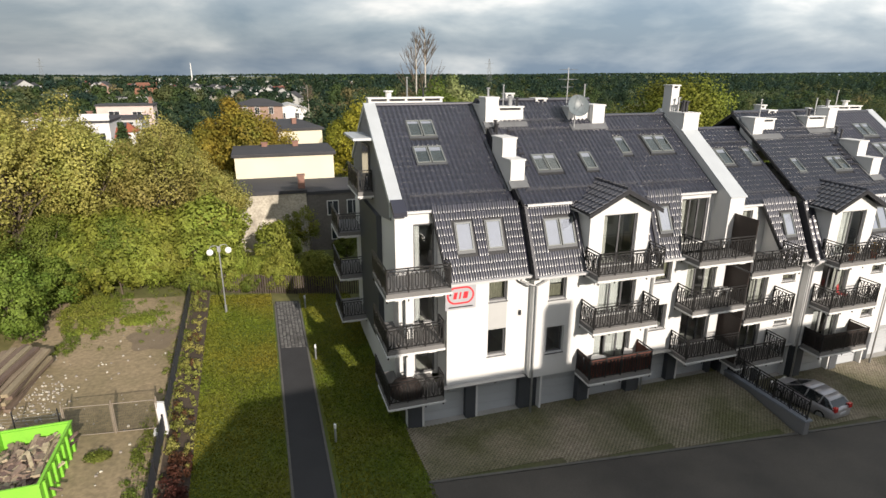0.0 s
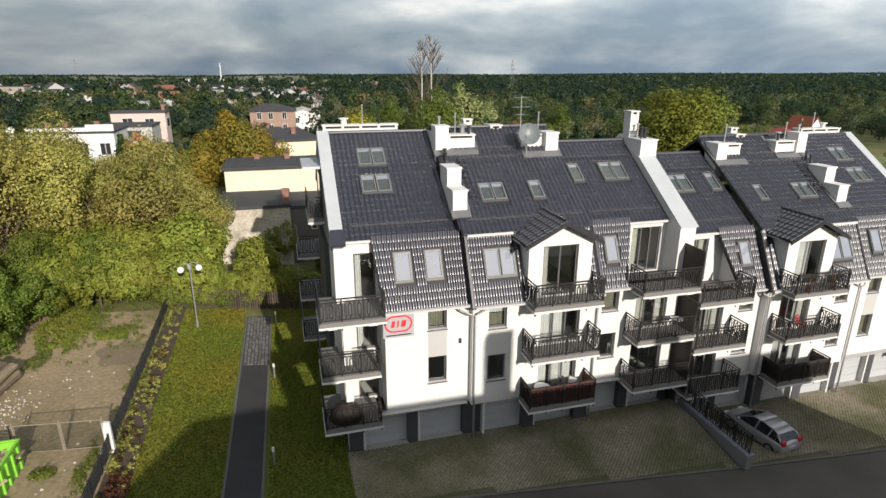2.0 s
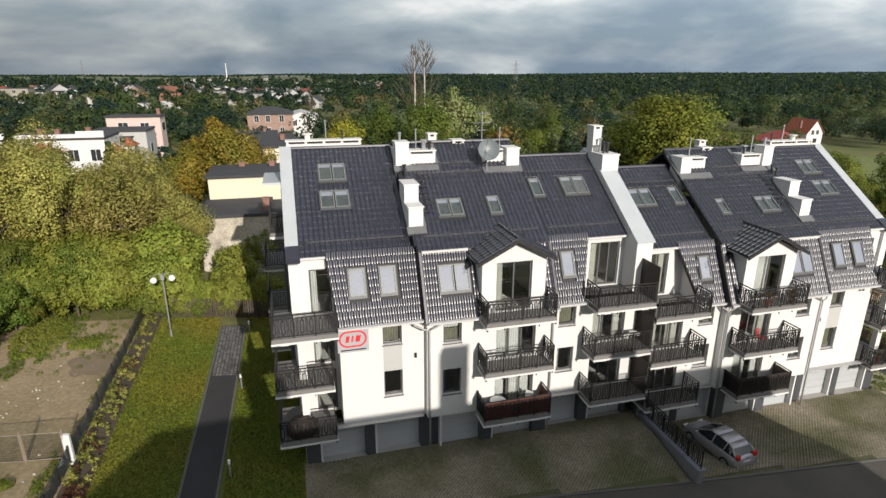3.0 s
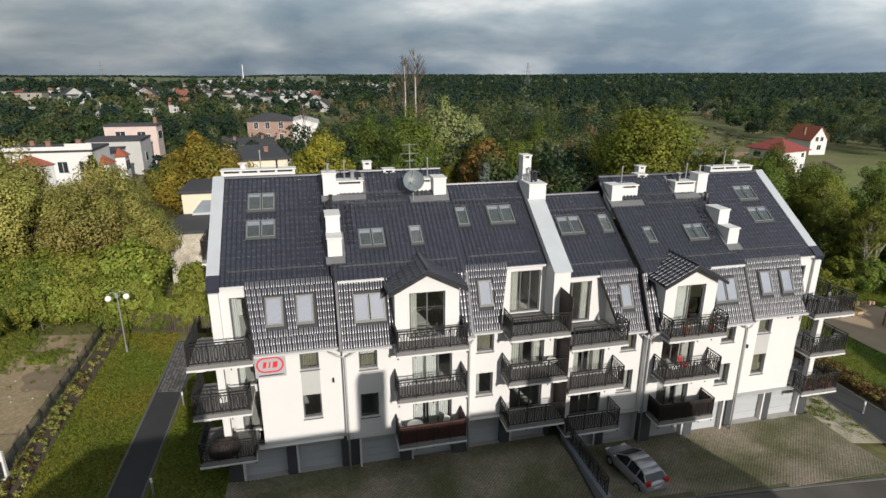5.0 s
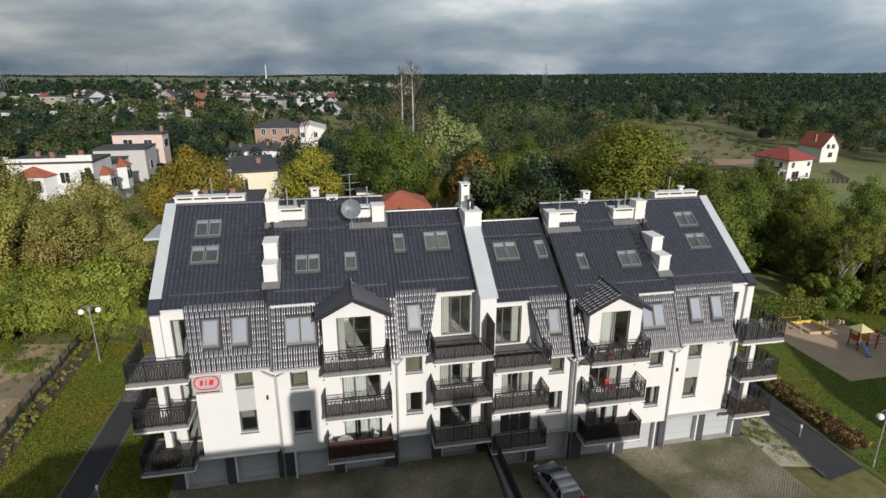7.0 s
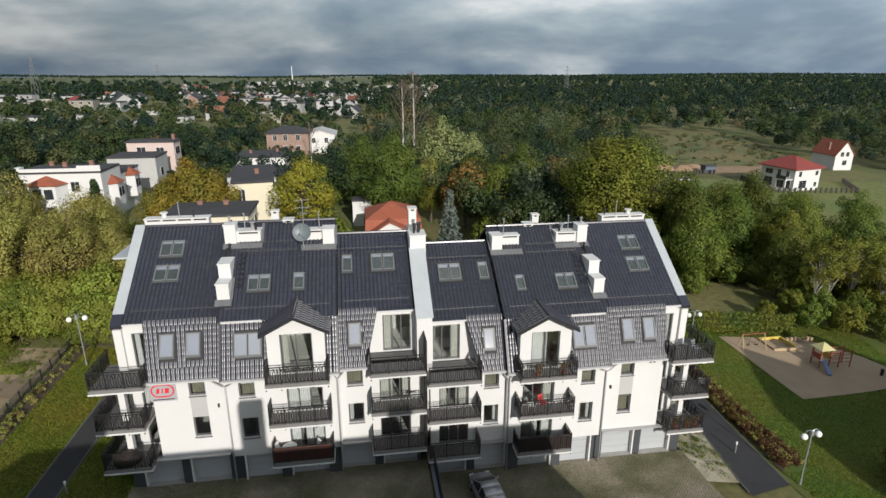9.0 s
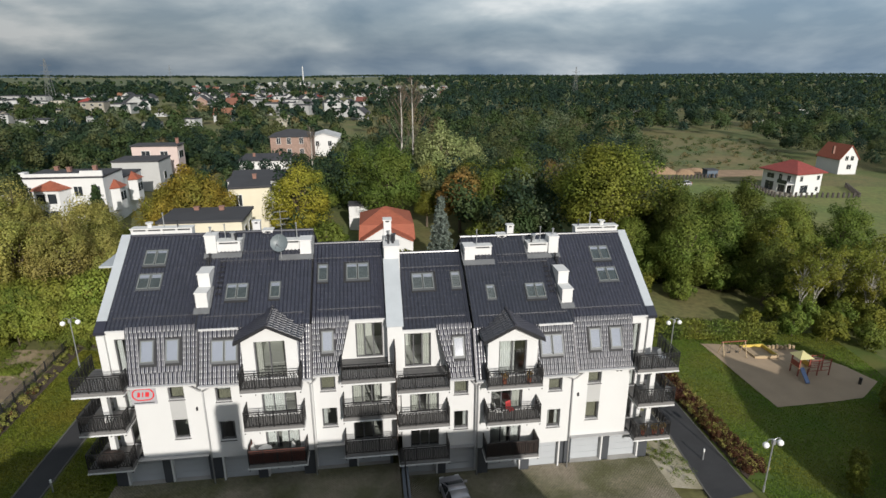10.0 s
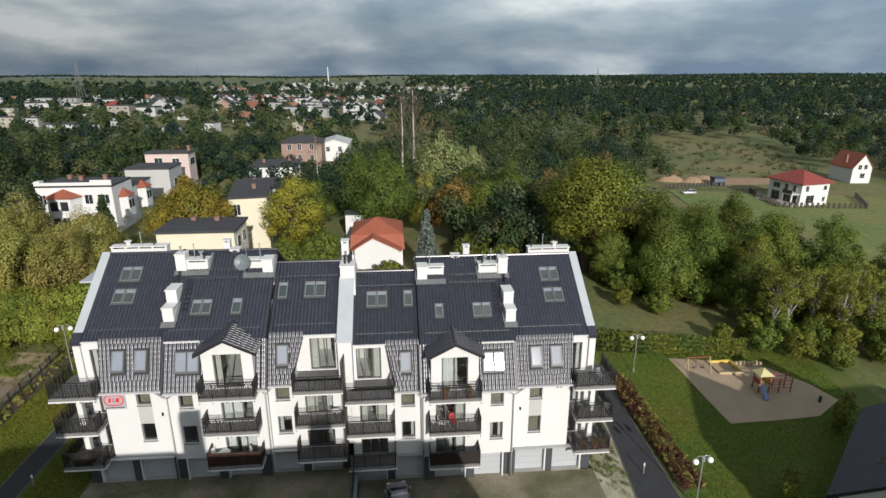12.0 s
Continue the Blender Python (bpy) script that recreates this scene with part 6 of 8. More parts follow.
def house(name, label, x0, x1, y0, y1, z0, z1, wall, roof="flat", roof_mat=None, ridge=3.0, front=(), east=(), over=0.35, chimneys=(), west=()):
    """A house with walls, roof, windows (u from 0 to 1 along the wall, sill, width, height) and chimneys."""
    roof_mat = roof_mat or FELT
    t = thing(name, ((x0 + x1) / 2, (y0 + y1) / 2, z0), label, "house")
    s = Solid()
    s.box(x0, x1, y0, y1, z0 - 1.5, z1)
    if roof == "gable_y":
        s.prism_y(y0, y1, [(x0, z1), (x1, z1), ((x0 + x1) / 2, z1 + ridge - 0.1)])
    if roof == "gable_x":
        s.prism_x(x0, x1, [(y0, z1), (y1, z1), ((y0 + y1) / 2, z1 + ridge - 0.1)])
    part("wall", s, wall, t)
    s = Solid()
    xm, ym, o = (x0 + x1) / 2, (y0 + y1) / 2, over
    if roof == "flat":
        s.box(x0 - o * 0.6, x1 + o * 0.6, y0 - o * 0.6, y1 + o * 0.6, z1, z1 + 0.28)
    elif roof == "gable_y":
        for a, b in ((x0 - o, xm), (x1 + o, xm)):
            e = z1 - o * ridge / (xm - x0)
            s.hexa([(a, y0 - o, e), (b, y0 - o, z1 + ridge), (b, y1 + o, z1 + ridge), (a, y1 + o, e), (a, y0 - o, e + 0.18), (b, y0 - o, z1 + ridge + 0.18), (b, y1 + o, z1 + ridge + 0.18), (a, y1 + o, e + 0.18)])
    elif roof == "gable_x":
        for a, b in ((y0 - o, ym), (y1 + o, ym)):
            e = z1 - o * ridge / (ym - y0)
            s.hexa([(x0 - o, a, e), (x1 + o, a, e), (x1 + o, b, z1 + ridge), (x0 - o, b, z1 + ridge), (x0 - o, a, e + 0.18), (x1 + o, a, e + 0.18), (x1 + o, b, z1 + ridge + 0.18), (x0 - o, b, z1 + ridge + 0.18)])
    elif roof == "hip":
        k = min(x1 - x0, y1 - y0) / 2 * 0.92
        if x1 - x0 > y1 - y0:
            r0, r1 = (x0 + k, ym), (x1 - k, ym)
        else:
            r0, r1 = (xm, y0 + k), (xm, y1 - k)
        v = [(x0 - o, y0 - o, z1), (x1 + o, y0 - o, z1), (x1 + o, y1 + o, z1), (x0 - o, y1 + o, z1), (*r0, z1 + ridge), (*r1, z1 + ridge)]
        f = [(0, 1, 5, 4), (1, 2, 5), (2, 3, 4, 5), (3, 0, 4), (3, 2, 1, 0)] if x1 - x0 > y1 - y0 else [(0, 1, 4), (1, 2, 5, 4), (2, 3, 5), (3, 0, 4, 5), (3, 2, 1, 0)]
        s.add(v, f)
        s.box(x0 - o, x1 + o, y0 - o, y1 + o, z1 - 0.18, z1 - 0.004)
    part("roof", s, roof_mat, t)
    for side, wins in (("f", front), ("e", east), ("w", west)):
        for u, z, w, h in wins:
            s, g, c = Solid(), Solid(), Solid()
            if side == "f":
                a = x0 + (x1 - x0) * u
                s.box(a - w / 2 - 0.08, a + w / 2 + 0.08, y0 - 0.05, y0 + 0.02, z0 + z - 0.08, z0 + z + h + 0.08)
                g.box(a - w / 2, a - 0.03, y0 - 0.075, y0 - 0.052, z0 + z, z0 + z + h)
                c.box(a + 0.03, a + w / 2, y0 - 0.075, y0 - 0.052, z0 + z, z0 + z + h)
            else:
                xx, d = (x1, 1) if side == "e" else (x0, -1)
                a = y0 + (y1 - y0) * u
                lo, hi = sorted((xx - 0.02 * d, xx + 0.05 * d))
                s.box(lo, hi, a - w / 2 - 0.08, a + w / 2 + 0.08, z0 + z - 0.08, z0 + z + h + 0.08)
                lo, hi = sorted((xx + 0.052 * d, xx + 0.075 * d))
                g.box(lo, hi, a - w / 2, a - 0.03, z0 + z, z0 + z + h)
                c.box(lo, hi, a + 0.03, a + w / 2, z0 + z, z0 + z + h)
            wn_ob = part("window", s, RENDER_WHITE, t)
            part("pane", g, WIN_DARK, wn_ob)
            part("pane", c, WIN_DARK, wn_ob)
    for cx_, cy_, h in chimneys:
        s = Solid()
        zz = z1 + (ridge * 0.6 if roof != "flat" else 0.1)
        s.box(cx_ - 0.28, cx_ + 0.28, cy_ - 0.28, cy_ + 0.28, zz - 1.0, zz + h)
        s.box(cx_ - 0.34, cx_ + 0.34, cy_ - 0.34, cy_ + 0.34, zz + h + 0.003, zz + h + 0.1)
        part("chimney", s, OLDBRICK, t)
    return t


house("outbuilding", "low outbuilding with stained plaster walls and a felt roof", -2.6, 3.5, 50.3, 57.0, 0.9, 6.0, WORN, over=0.15, chimneys=[(3.2, 51.2, 1.3)], front=[(0.85, 1.0, 0.7, 1.0)])
house("outbuilding", "dark plastered outbuilding with a felt roof beside the cream house", 3.52, 8.6, 50.8, 57.0, 0.6, 5.7, DARKPLASTER, over=0.15, front=[(0.45, 3.2, 0.9, 1.2), (0.8, 3.2, 0.9, 1.2), (0.5, 0.9, 0.9, 1.2)])
house("cream_house", "plain cream house with a dark flat roof", -2.4, 6.9, 57.4, 63.8, 1.0, 8.3, CREAM, over=0.4, east=[(0.3, 5.0, 1.2, 1.3), (0.7, 5.0, 1.2, 1.3)], chimneys=[(0.5, 62.8, 0.5), (3.6, 62.4, 0.6)])
nc = house("cream_house", "narrow cream house with a dark flat roof and dish", 1.2, 6.6, 73.0, 87.0, 2.0, 9.1, CREAM, over=0.4, front=[(0.2, 4.6, 0.9, 1.6)], east=[(0.2, 4.8, 1.2, 1.5), (0.45, 4.8, 1.2, 1.5), (0.7, 4.8, 1.2, 1.5), (0.2, 1.6, 1.2, 1.5)], chimneys=[(4.5, 79, 0.8)])
nc.rotation_euler.z = radians(9)
wh = house("white_house", "large white flat-roofed house with red-roofed bays", -28.3, -17.0, 79.0, 86.0, 3.4, 10.0, RENDER_WHITE, over=0.1, front=[(0.08, 4.0, 0.9, 1.4), (0.68, 4.0, 1.1, 1.4), (0.9, 4.0, 1.1, 1.4), (0.62, 1.0, 1.3, 1.4), (0.85, 1.0, 1.3, 1.4), (0.12, 1.0, 1.2, 1.4)], chimneys=[(-20, 84, 0.9), (-23.5, 83.5, 0.8), (-26, 85, 0.7)])
s = Solid()
s.box(-24.5, -17.2, 86.003, 94.0, 1.5, 8.6)
wing = part("wing", s, RENDER_WHITE, wh)
s = Solid()
s.box(-24.6, -17.1, 86.01, 94.1, 8.603, 8.8)
part("wing_roof", s, FELT, wing)
s = Solid()
s.box(-28.4, -16.9, 78.9, 79.15, 10.29, 10.75)
s.box(-28.4, -27.6, 79.16, 80.4, 10.29, 10.9)
s.box(-20.0, -16.9, 78.9, 79.14, 10.755, 11.1)
part("parapet", s, RENDER_WHITE, wh)
for yy in (82.5, 89.5):
    s = Solid()
    s.prism_z(4.6, 8.0, [(-17.05, yy - 1.7), (-15.9, yy - 1.0), (-15.9, yy + 1.0), (-17.05, yy + 1.7)])
    bay = part("bay", s, RENDER_WHITE, wh)
    s = Solid()
    s.add([(-17.0, yy - 2.0, 8.0), (-15.6, yy - 1.2, 8.0), (-15.6, yy + 1.2, 8.0), (-17.0, yy + 2.0, 8.0), (-17.0, yy, 9.2)], [(0, 1, 4), (1, 2, 4), (2, 3, 4), (3, 0, 4), (3, 2, 1, 0)])
    part("bay_roof", s, ORANGE_TILE, bay)
    for dy in (-0.5, 0.5):
        s = Solid()
        s.box(-15.91, -15.86, yy + dy - 0.35, yy + dy + 0.35, 6.0, 7.3)
        part("window", s, WIN_DARK, bay)
terrace = Solid()
terrace.box(-32.5, -28.45, 80.0, 85.0, 2.5, 6.6)
te = part("terrace", terrace, RENDER_WHITE, wh)
for k in range(16):
    s = Solid()
    s.tube([(-32.3 + k * 0.25, 80.1, 6.61), (-32.3 + k * 0.25, 80.1, 7.4)], 0.06, 6, 0.05)
    part("baluster", s, RENDER_WHITE, te)
s = Solid()
s.box(-32.5, -28.4, 80.0, 80.2, 7.41, 7.55)
part("handrail", s, RENDER_WHITE, te)
for bx in (-24.2,):
    s = Solid()
    s.prism_z(2.0, 8.6, [(bx - 2.6, 79.1), (bx - 1.7, 77.2), (bx + 1.7, 77.2), (bx + 2.6, 79.1)])
    bay = part("bay", s, RENDER_WHITE, wh)
    s = Solid()
    s.add([(bx - 2.9, 79.2, 8.6), (bx - 1.9, 76.9, 8.6), (bx + 1.9, 76.9, 8.6), (bx + 2.9, 79.2, 8.6), (bx, 79.1, 9.8)], [(0, 1, 4), (1, 2, 4), (2, 3, 4), (3, 0, 4), (3, 2, 1, 0)])
    part("bay_roof", s, ORANGE_TILE, bay)
    for z in (4.2, 6.7):
        for dx in (-0.75, 0.75):
            s = Solid()
            s.box(bx + dx - 0.55, bx + dx + 0.55, 77.13, 77.19, z, z + 1.4)
            part("window", s, WIN_DARK, bay)
house("pink_house", "pink rendered flat-roofed house", -26.3, -17.3, 115.0, 119.5, 1.8, 9.9, PINK, over=0.3, front=[(0.3, 5.6, 1.6, 1.6), (0.7, 5.6, 1.4, 1.5)], east=[(0.3, 5.6, 1.2, 1.4), (0.6, 5.6, 1.2, 1.4)], chimneys=[(-18, 118, 1.2)])
house("grey_house", "plain grey rendered flat-roofed house", -26.0, -17.6, 104.0, 111.0, 1.8, 8.4, GREYWALL, over=0.2, east=[(0.4, 3.0, 1.2, 1.4)])
house("brick_house", "weathered pink brick house with a low dark roof", -4.5, 6.6, 152.0, 161.0, 1.0, 7.4, BRICKPINK, "hip", FELT, 1.6, front=[(0.2, 4.4, 1.0, 1.6), (0.45, 4.4, 1.0, 1.6), (0.75, 4.4, 1.0, 1.6), (0.45, 1.4, 1.0, 1.6), (0.75, 1.4, 1.0, 1.6)])
house("white_hall", "low white hall with a pale roof behind the brick house", 4.5, 13.5, 163.0, 174.0, 0.5, 5.6, RENDER_WHITE, "gable_y", TOWN_WHITE, 1.3, front=[(0.3, 2.8, 1.0, 1.4), (0.7, 2.8, 1.0, 1.4)])
house("flat_house", "row of white flat-roofed houses", -8.6, 2.6, 130.0, 141.0, 0.0, 4.2, RENDER_WHITE, over=0.5, front=[(0.2, 1.6, 1.4, 1.4), (0.5, 1.6, 1.4, 1.4), (0.8, 1.6, 1.4, 1.4)], chimneys=[(-6, 136, 0.9), (0, 138, 0.9)])
house("flat_house", "grey flat-roofed house with a felt roof", -3.0, 7.5, 94.0, 104.0, 1.2, 6.2, GREYWALL, over=0.3, front=[(0.3, 3.0, 1.2, 1.4), (0.7, 3.0, 1.2, 1.4)], chimneys=[(0, 99, 0.9)])
rh = house("red_roofed_house", "white gabled house with a bright orange tiled roof", 20.5, 27.9, 68.2, 76.0, 0.0, 2.3, RENDER_WHITE, "hip", ORANGE_TILE, 1.0, over=0.3, chimneys=[(21.6, 69.0, 1.3)])
s = Solid()
s.prism_y(66.4, 68.6, [(20.95, -1.5), (27.35, -1.5), (27.35, 2.45), (23.6, 4.28), (20.95, 2.75)])
gable = part("gable_wall", s, RENDER_WHITE, rh)
s = Solid()
for a, b in (((20.5, 2.5), (23.6, 4.42)), ((27.8, 2.3), (23.6, 4.42))):
    s.hexa([(a[0], 66.1, a[1]), (b[0], 66.1, b[1]), (b[0], 70.0, b[1]), (a[0], 70.0, a[1]), (a[0], 66.1, a[1] + 0.16), (b[0], 66.1, b[1] + 0.16), (b[0], 70.0, b[1] + 0.16), (a[0], 70.0, a[1] + 0.16)])
part("gable_roof", s, ORANGE_TILE, gable)
s = Solid()
v = [(20.2, 67.9, 2.3), (28.2, 67.9, 2.3), (28.2, 76.3, 2.3), (20.2, 76.3, 2.3), (20.35, 68.3, 4.35), (28.05, 68.3, 4.35), (28.05, 75.9, 4.35), (20.35, 75.9, 4.35), (23.9, 71.9, 6.1), (24.3, 72.3, 6.1)]
s.add(v, [(0, 1, 5, 4), (1, 2, 6, 5), (2, 3, 7, 6), (3, 0, 4, 7), (4, 5, 8), (5, 6, 9, 8), (6, 7, 9), (7, 4, 8, 9)])
part("upper_roof", s, ORANGE_TILE, rh)
house("garden_shed", "small white shed among the garden trees", 18.5, 21.6, 82.0, 84.5, 0.3, 3.9, RENDER_WHITE, over=0.2)
villa = house("villa", "white villa with a dark red hipped roof", 123.6, 132.2, 115.2, 124.8, -4.3, 1.0, RENDER_WHITE, "hip", RED_TILE, 2.5, front=[(0.35, 0.4, 2.4, 1.9), (0.85, 0.6, 0.8, 1.1), (0.2, 3.3, 0.9, 1.3), (0.85, 3.4, 0.9, 1.1)], west=[(0.15, 0.3, 1.0, 2.0), (0.4, 0.2, 2.2, 2.2), (0.75, 0.2, 2.4, 2.2), (0.2, 3.1, 0.9, 1.4), (0.45, 3.0, 0.9, 1.6), (0.75, 3.2, 2.0, 1.2)], over=0.8)
s = Solid()
s.box(121.2, 123.58, 115.6, 118.4, -1.75, -1.55)
s.box(121.2, 121.5, 115.6, 115.9, -4.5, -1.755)
s.box(121.2, 121.5, 118.1, 118.4, -4.5, -1.755)
part("porch", s, RENDER_WHITE, villa)
s = Solid()
s.box(121.22, 121.26, 115.65, 118.35, -1.54, -0.6)
part("balcony_rail", s, WIN_DARK, villa)
s = Solid()
s.box(120.2, 123.58, 114.8, 125.4, -4.6, -4.15)
part("terrace", s, WORN, villa)
villa.rotation_euler.z = radians(12)
house("white_house", "white gabled house with an orange roof by the fields", 161.5, 167.5, 143.0, 152.0, -4.6, -0.4, RENDER_WHITE, "gable_y", ORANGE_TILE, 3.8, front=[(0.35, 3.6, 1.0, 1.3), (0.65, 3.6, 1.0, 1.3), (0.55, 1.0, 1.4, 1.4)], chimneys=[(160.5, 145, 1.2)])
house("hut", "small blue-grey garden hut", 117.0, 120.2, 139.0, 141.5, -4.3, -2.3, mat("blue_grey_boards", (0.10, 0.13, 0.17), 0.8, 0.2), over=0.2)
# the neighbour's house: tiled roof in courses, turned to the lawn
nb = house("neighbour_house", "white house with a dark tiled roof beside the playground lawn", 59.7, 69.7, 11.0, 24.2, -3.6, 0.4, RENDER_WHITE, "gable_y", TILE_BED, 4.2, over=0.6, west=[(0.25, 1.6, 1.4, 1.3), (0.55, 1.6, 1.4, 1.3)])
slope = 4.2 / 5.0
for side in (-1, 1):
    for c in range(19):
        a, b = 5.62 - c * 0.296, 5.62 - (c + 1) * 0.296 - 0.03
        za, zb_ = 0.4 + 4.2 - a * slope + 0.31, 0.4 + 4.2 - b * slope + 0.2
        xa, xb = 64.7 + side * a, 64.7 + side * b
        s = Solid()
        m = 50
        for i in range(m):
            y = 10.45 + i * 14.3 / m
            w = 14.3 / m
            lo, hi = (xa, xb) if xa < xb else (xb, xa)
            zl, zh = (za, zb_) if xa < xb else (zb_, za)
            s.add([(lo, y, zl), (hi, y, zh), (hi, y + w * 0.35, zh + 0.08), (lo, y + w * 0.35, zl + 0.08), (hi, y + w * 0.8, zh + 0.02), (lo, y + w * 0.8, zl + 0.02), (hi, y + w, zh), (lo, y + w, zl)],
                  [(0, 1, 2, 3), (3, 2, 4, 5), (5, 4, 6, 7)])
            if side < 0:
                s.add([(lo, y, zl - 0.12), (lo, y, zl), (lo, y + w * 0.35, zl + 0.08), (lo, y + w * 0.8, zl + 0.02), (lo, y + w, zl), (lo, y + w, zl - 0.12)], [(0, 5, 4, 3, 2, 1)])
        part("tile_course", s, TILE, nb)
for yy in (14.2, 17.6, 20.4):
    s = Solid()
    p = [(64.7 - k, yy + d, 0.4 + 4.2 - k * slope + 0.36) for k, d in ((3.6, -0.4), (2.4, -0.4), (2.4, 0.4), (3.6, 0.4))]
    s.hexa([(x, y, z - 0.2) for x, y, z in p] + p)
    rw = part("roof_window", s, SKYFRAME, nb)
    p = [(64.7 - k, yy + d, 0.4 + 4.2 - k * slope + 0.365) for k, d in ((3.5, -0.31), (2.5, -0.31), (2.5, 0.31), (3.5, 0.31))]
    s = Solid()
    s.hexa([(x, y, z - 0.02) for x, y, z in p] + p)
    part("pane", s, WIN_DARK, rw)
s = Solid()
s.box(62.9, 63.8, 21.8, 22.6, 2.0, 5.3)
s.box(62.8, 63.9, 21.7, 22.7, 5.303, 5.42)
part("chimney", s, RENDER_WHITE, nb)
nb.rotation_euler.z = radians(-48)

# the town: a few kinds of house, repeated
protos = [
    house("town_house", "white flat-roofed town house", -90, -78, 190, 200, 0, 6.2, TOWN_WHITE, over=0.2, front=[(0.2, 3.6, 1.4, 1.3), (0.5, 3.6, 1.4, 1.3), (0.8, 3.6, 1.4, 1.3), (0.3, 0.9, 1.4, 1.3), (0.7, 0.9, 1.4, 1.3)]),
    house("town_house", "white gabled town house with a red roof", -44, -34, 246, 256, 0, 4.6, TOWN_WHITE, "gable_x", TOWN_RED, 3.4, front=[(0.3, 1.2, 1.3, 1.3), (0.7, 1.2, 1.3, 1.3)]),
    house("town_house", "pale gabled town house with a dark roof", -17, -6, 236, 245, 0, 4.8, TOWN_CREAM, "gable_y", FELT, 3.2, front=[(0.3, 1.4, 1.2, 1.3), (0.7, 1.4, 1.2, 1.3), (0.5, 4.2, 1.1, 1.2)]),
    house("town_block", "three-storey cream apartment block with flat roof", -110, -96, 276, 286, 0, 8.8, TOWN_CREAM, over=0.2, front=[(u, z, 1.6, 1.4) for u in (0.15, 0.5, 0.85) for z in (1.0, 3.8, 6.6)]),
    house("town_house", "small red brick house with orange roof", -82, -72, 358, 368, 0, 5.6, BRICKPINK, "gable_y", ORANGE_TILE, 3.6, front=[(0.3, 1.2, 1.3, 1.3), (0.7, 1.2, 1.3, 1.3)])]
for p in protos:
    p.scale = (0.72, 0.72, 0.72)
    p.location.z = land_z(p.location.x, p.location.y)


def settle(k, x, y, turn=0.0):
    return copy_thing(protos[k], pose(x, y, land_z(x, y), 0, 0, turn) @ Matrix.Scale(0.72, 4))


for k, x, y, a in [(3, -162, 293, 6), (3, -172, 335, 4), (0, -146, 316, 10), (3, -223, 413, 0), (0, -218, 441, 8), (3, -157, 361, 5), (2, -113, 298, 12), (0, -193, 440, 3), (3, -186, 312, 8), (0, -130, 345, 0), (3, -138, 302, 14), (0, -97, 181, 20), (0, -52, 203, 10), (0, -75, 284, 10), (3, -128, 262, 4), (0, -96, 240, 6), (0, -118, 236, 0), (0, -110, 186, 5), (0, -88, 160, 0), (4, 294, 414, 20), (0, 297, 361, -10), (1, 286, 334, 10), (0, 203, 360, 20), (2, 312, 350, 5), (0, 332, 372, -20), (0, 420, 560, 0), (1, 380, 500, 12), (0, 245, 300, 0), (0, 860, 1500, 5), (3, 800, 1510, 0), (3, 640, 1480, 0), (0, 905, 1520, 0)]:
    settle(k, x, y, a)
# further off: small plain houses
FAR_WALLS = [TOWN_WHITE, TOWN_CREAM, GREYWALL, PINK]
far = []
for k, (w, d, h, rf, rm, rd, lb) in enumerate([(11, 9, 5.6, "flat", FELT, 0, "small white flat-roofed house in the town"), (9, 9, 3.6, "gable_x", TOWN_RED, 3.4, "small house with an orange gabled roof"), (9, 10, 4.2, "gable_y", FELT, 3.2, "small white gabled house with a dark roof"), (13, 10, 4.4, "flat", FELT, 0, "low grey flat-roofed house in the town"), (9, 9, 4.0, "hip", RED_TILE, 2.6, "small house with a dark red hipped roof")]):
    x, y = -30 - 26 * k, 300 + 30 * (k % 3)
    t = house("town_house", lb, x, x + w, y, y + d, 0, h, FAR_WALLS[(0, 0, 0, 2, 1)[k]], rf, rm, rd or 3.0)
    for u in (0.25, 0.7):
        s = Solid()
        s.box(x + w * u - 0.7, x + w * u + 0.7, y - 0.06, y + 0.02, h - 2.1, h - 0.8)
        part("window", s, WIN_DARK, t)
    t.location.z = land_z(x, y)
    far.append(t)
for i in range(195):
    y = math.sqrt(rng.uniform(300 ** 2, 1150 ** 2)) if i % 3 else rng.uniform(340, 700)
    x = 28 + y * (rng.uniform(-0.31, 0.13) if y > 480 else rng.uniform(-0.31, -0.02))
    copy_thing(far[int(rng.choice([0, 0, 0, 2, 2, 2, 3, 3, 3, 1, 4], 1)[0])], pose(x, y, land_z(x, y), 0, 0, rng.uniform(-30, 30)) @ Matrix.Scale(rng.uniform(0.7, 0.95), 4))
for i in range(34):
    y = rng.uniform(215, 430)
    x = 28 + y * rng.uniform(-0.80, -0.32)
    settle(int(rng.choice([0, 0, 3, 2], 1)[0]), x, y, rng.uniform(-30, 35))
for i in range(46):
    y = rng.uniform(330, 620)
    x = 28 + y * rng.uniform(-0.74, -0.36)
    copy_thing(far[int(rng.choice([0, 0, 0, 2, 3, 1], 1)[0])], pose(x, y, land_z(x, y), 0, 0, rng.uniform(-25, 35)) @ Matrix.Scale(rng.uniform(0.8, 1.1), 4))
for i in range(7):
    s = Solid()
    x = -225 + i * 31 + rng.uniform(-6, 6)
    s.box(x, x + rng.uniform(9, 22), 1120 + 9 * i, 1150 + 9 * i, land_z(x, 1120) - 1, land_z(x, 1120) + rng.uniform(5, 9))
    lone("factory_hall", s, TOWN_WHITE, "long white factory hall on the edge of town", "hall", "factory halls")
s = Solid()
s.tube([(-132, 1500, -12), (-132, 1500, 26)], 1.6, 8, 0.9)
lone("mast", s, RENDER_WHITE, "tall slender white mast on the skyline", "mast")


PYLON_STEEL = mat("dull_pylon_steel", (0.16, 0.17, 0.17), 0.7, 0.2)


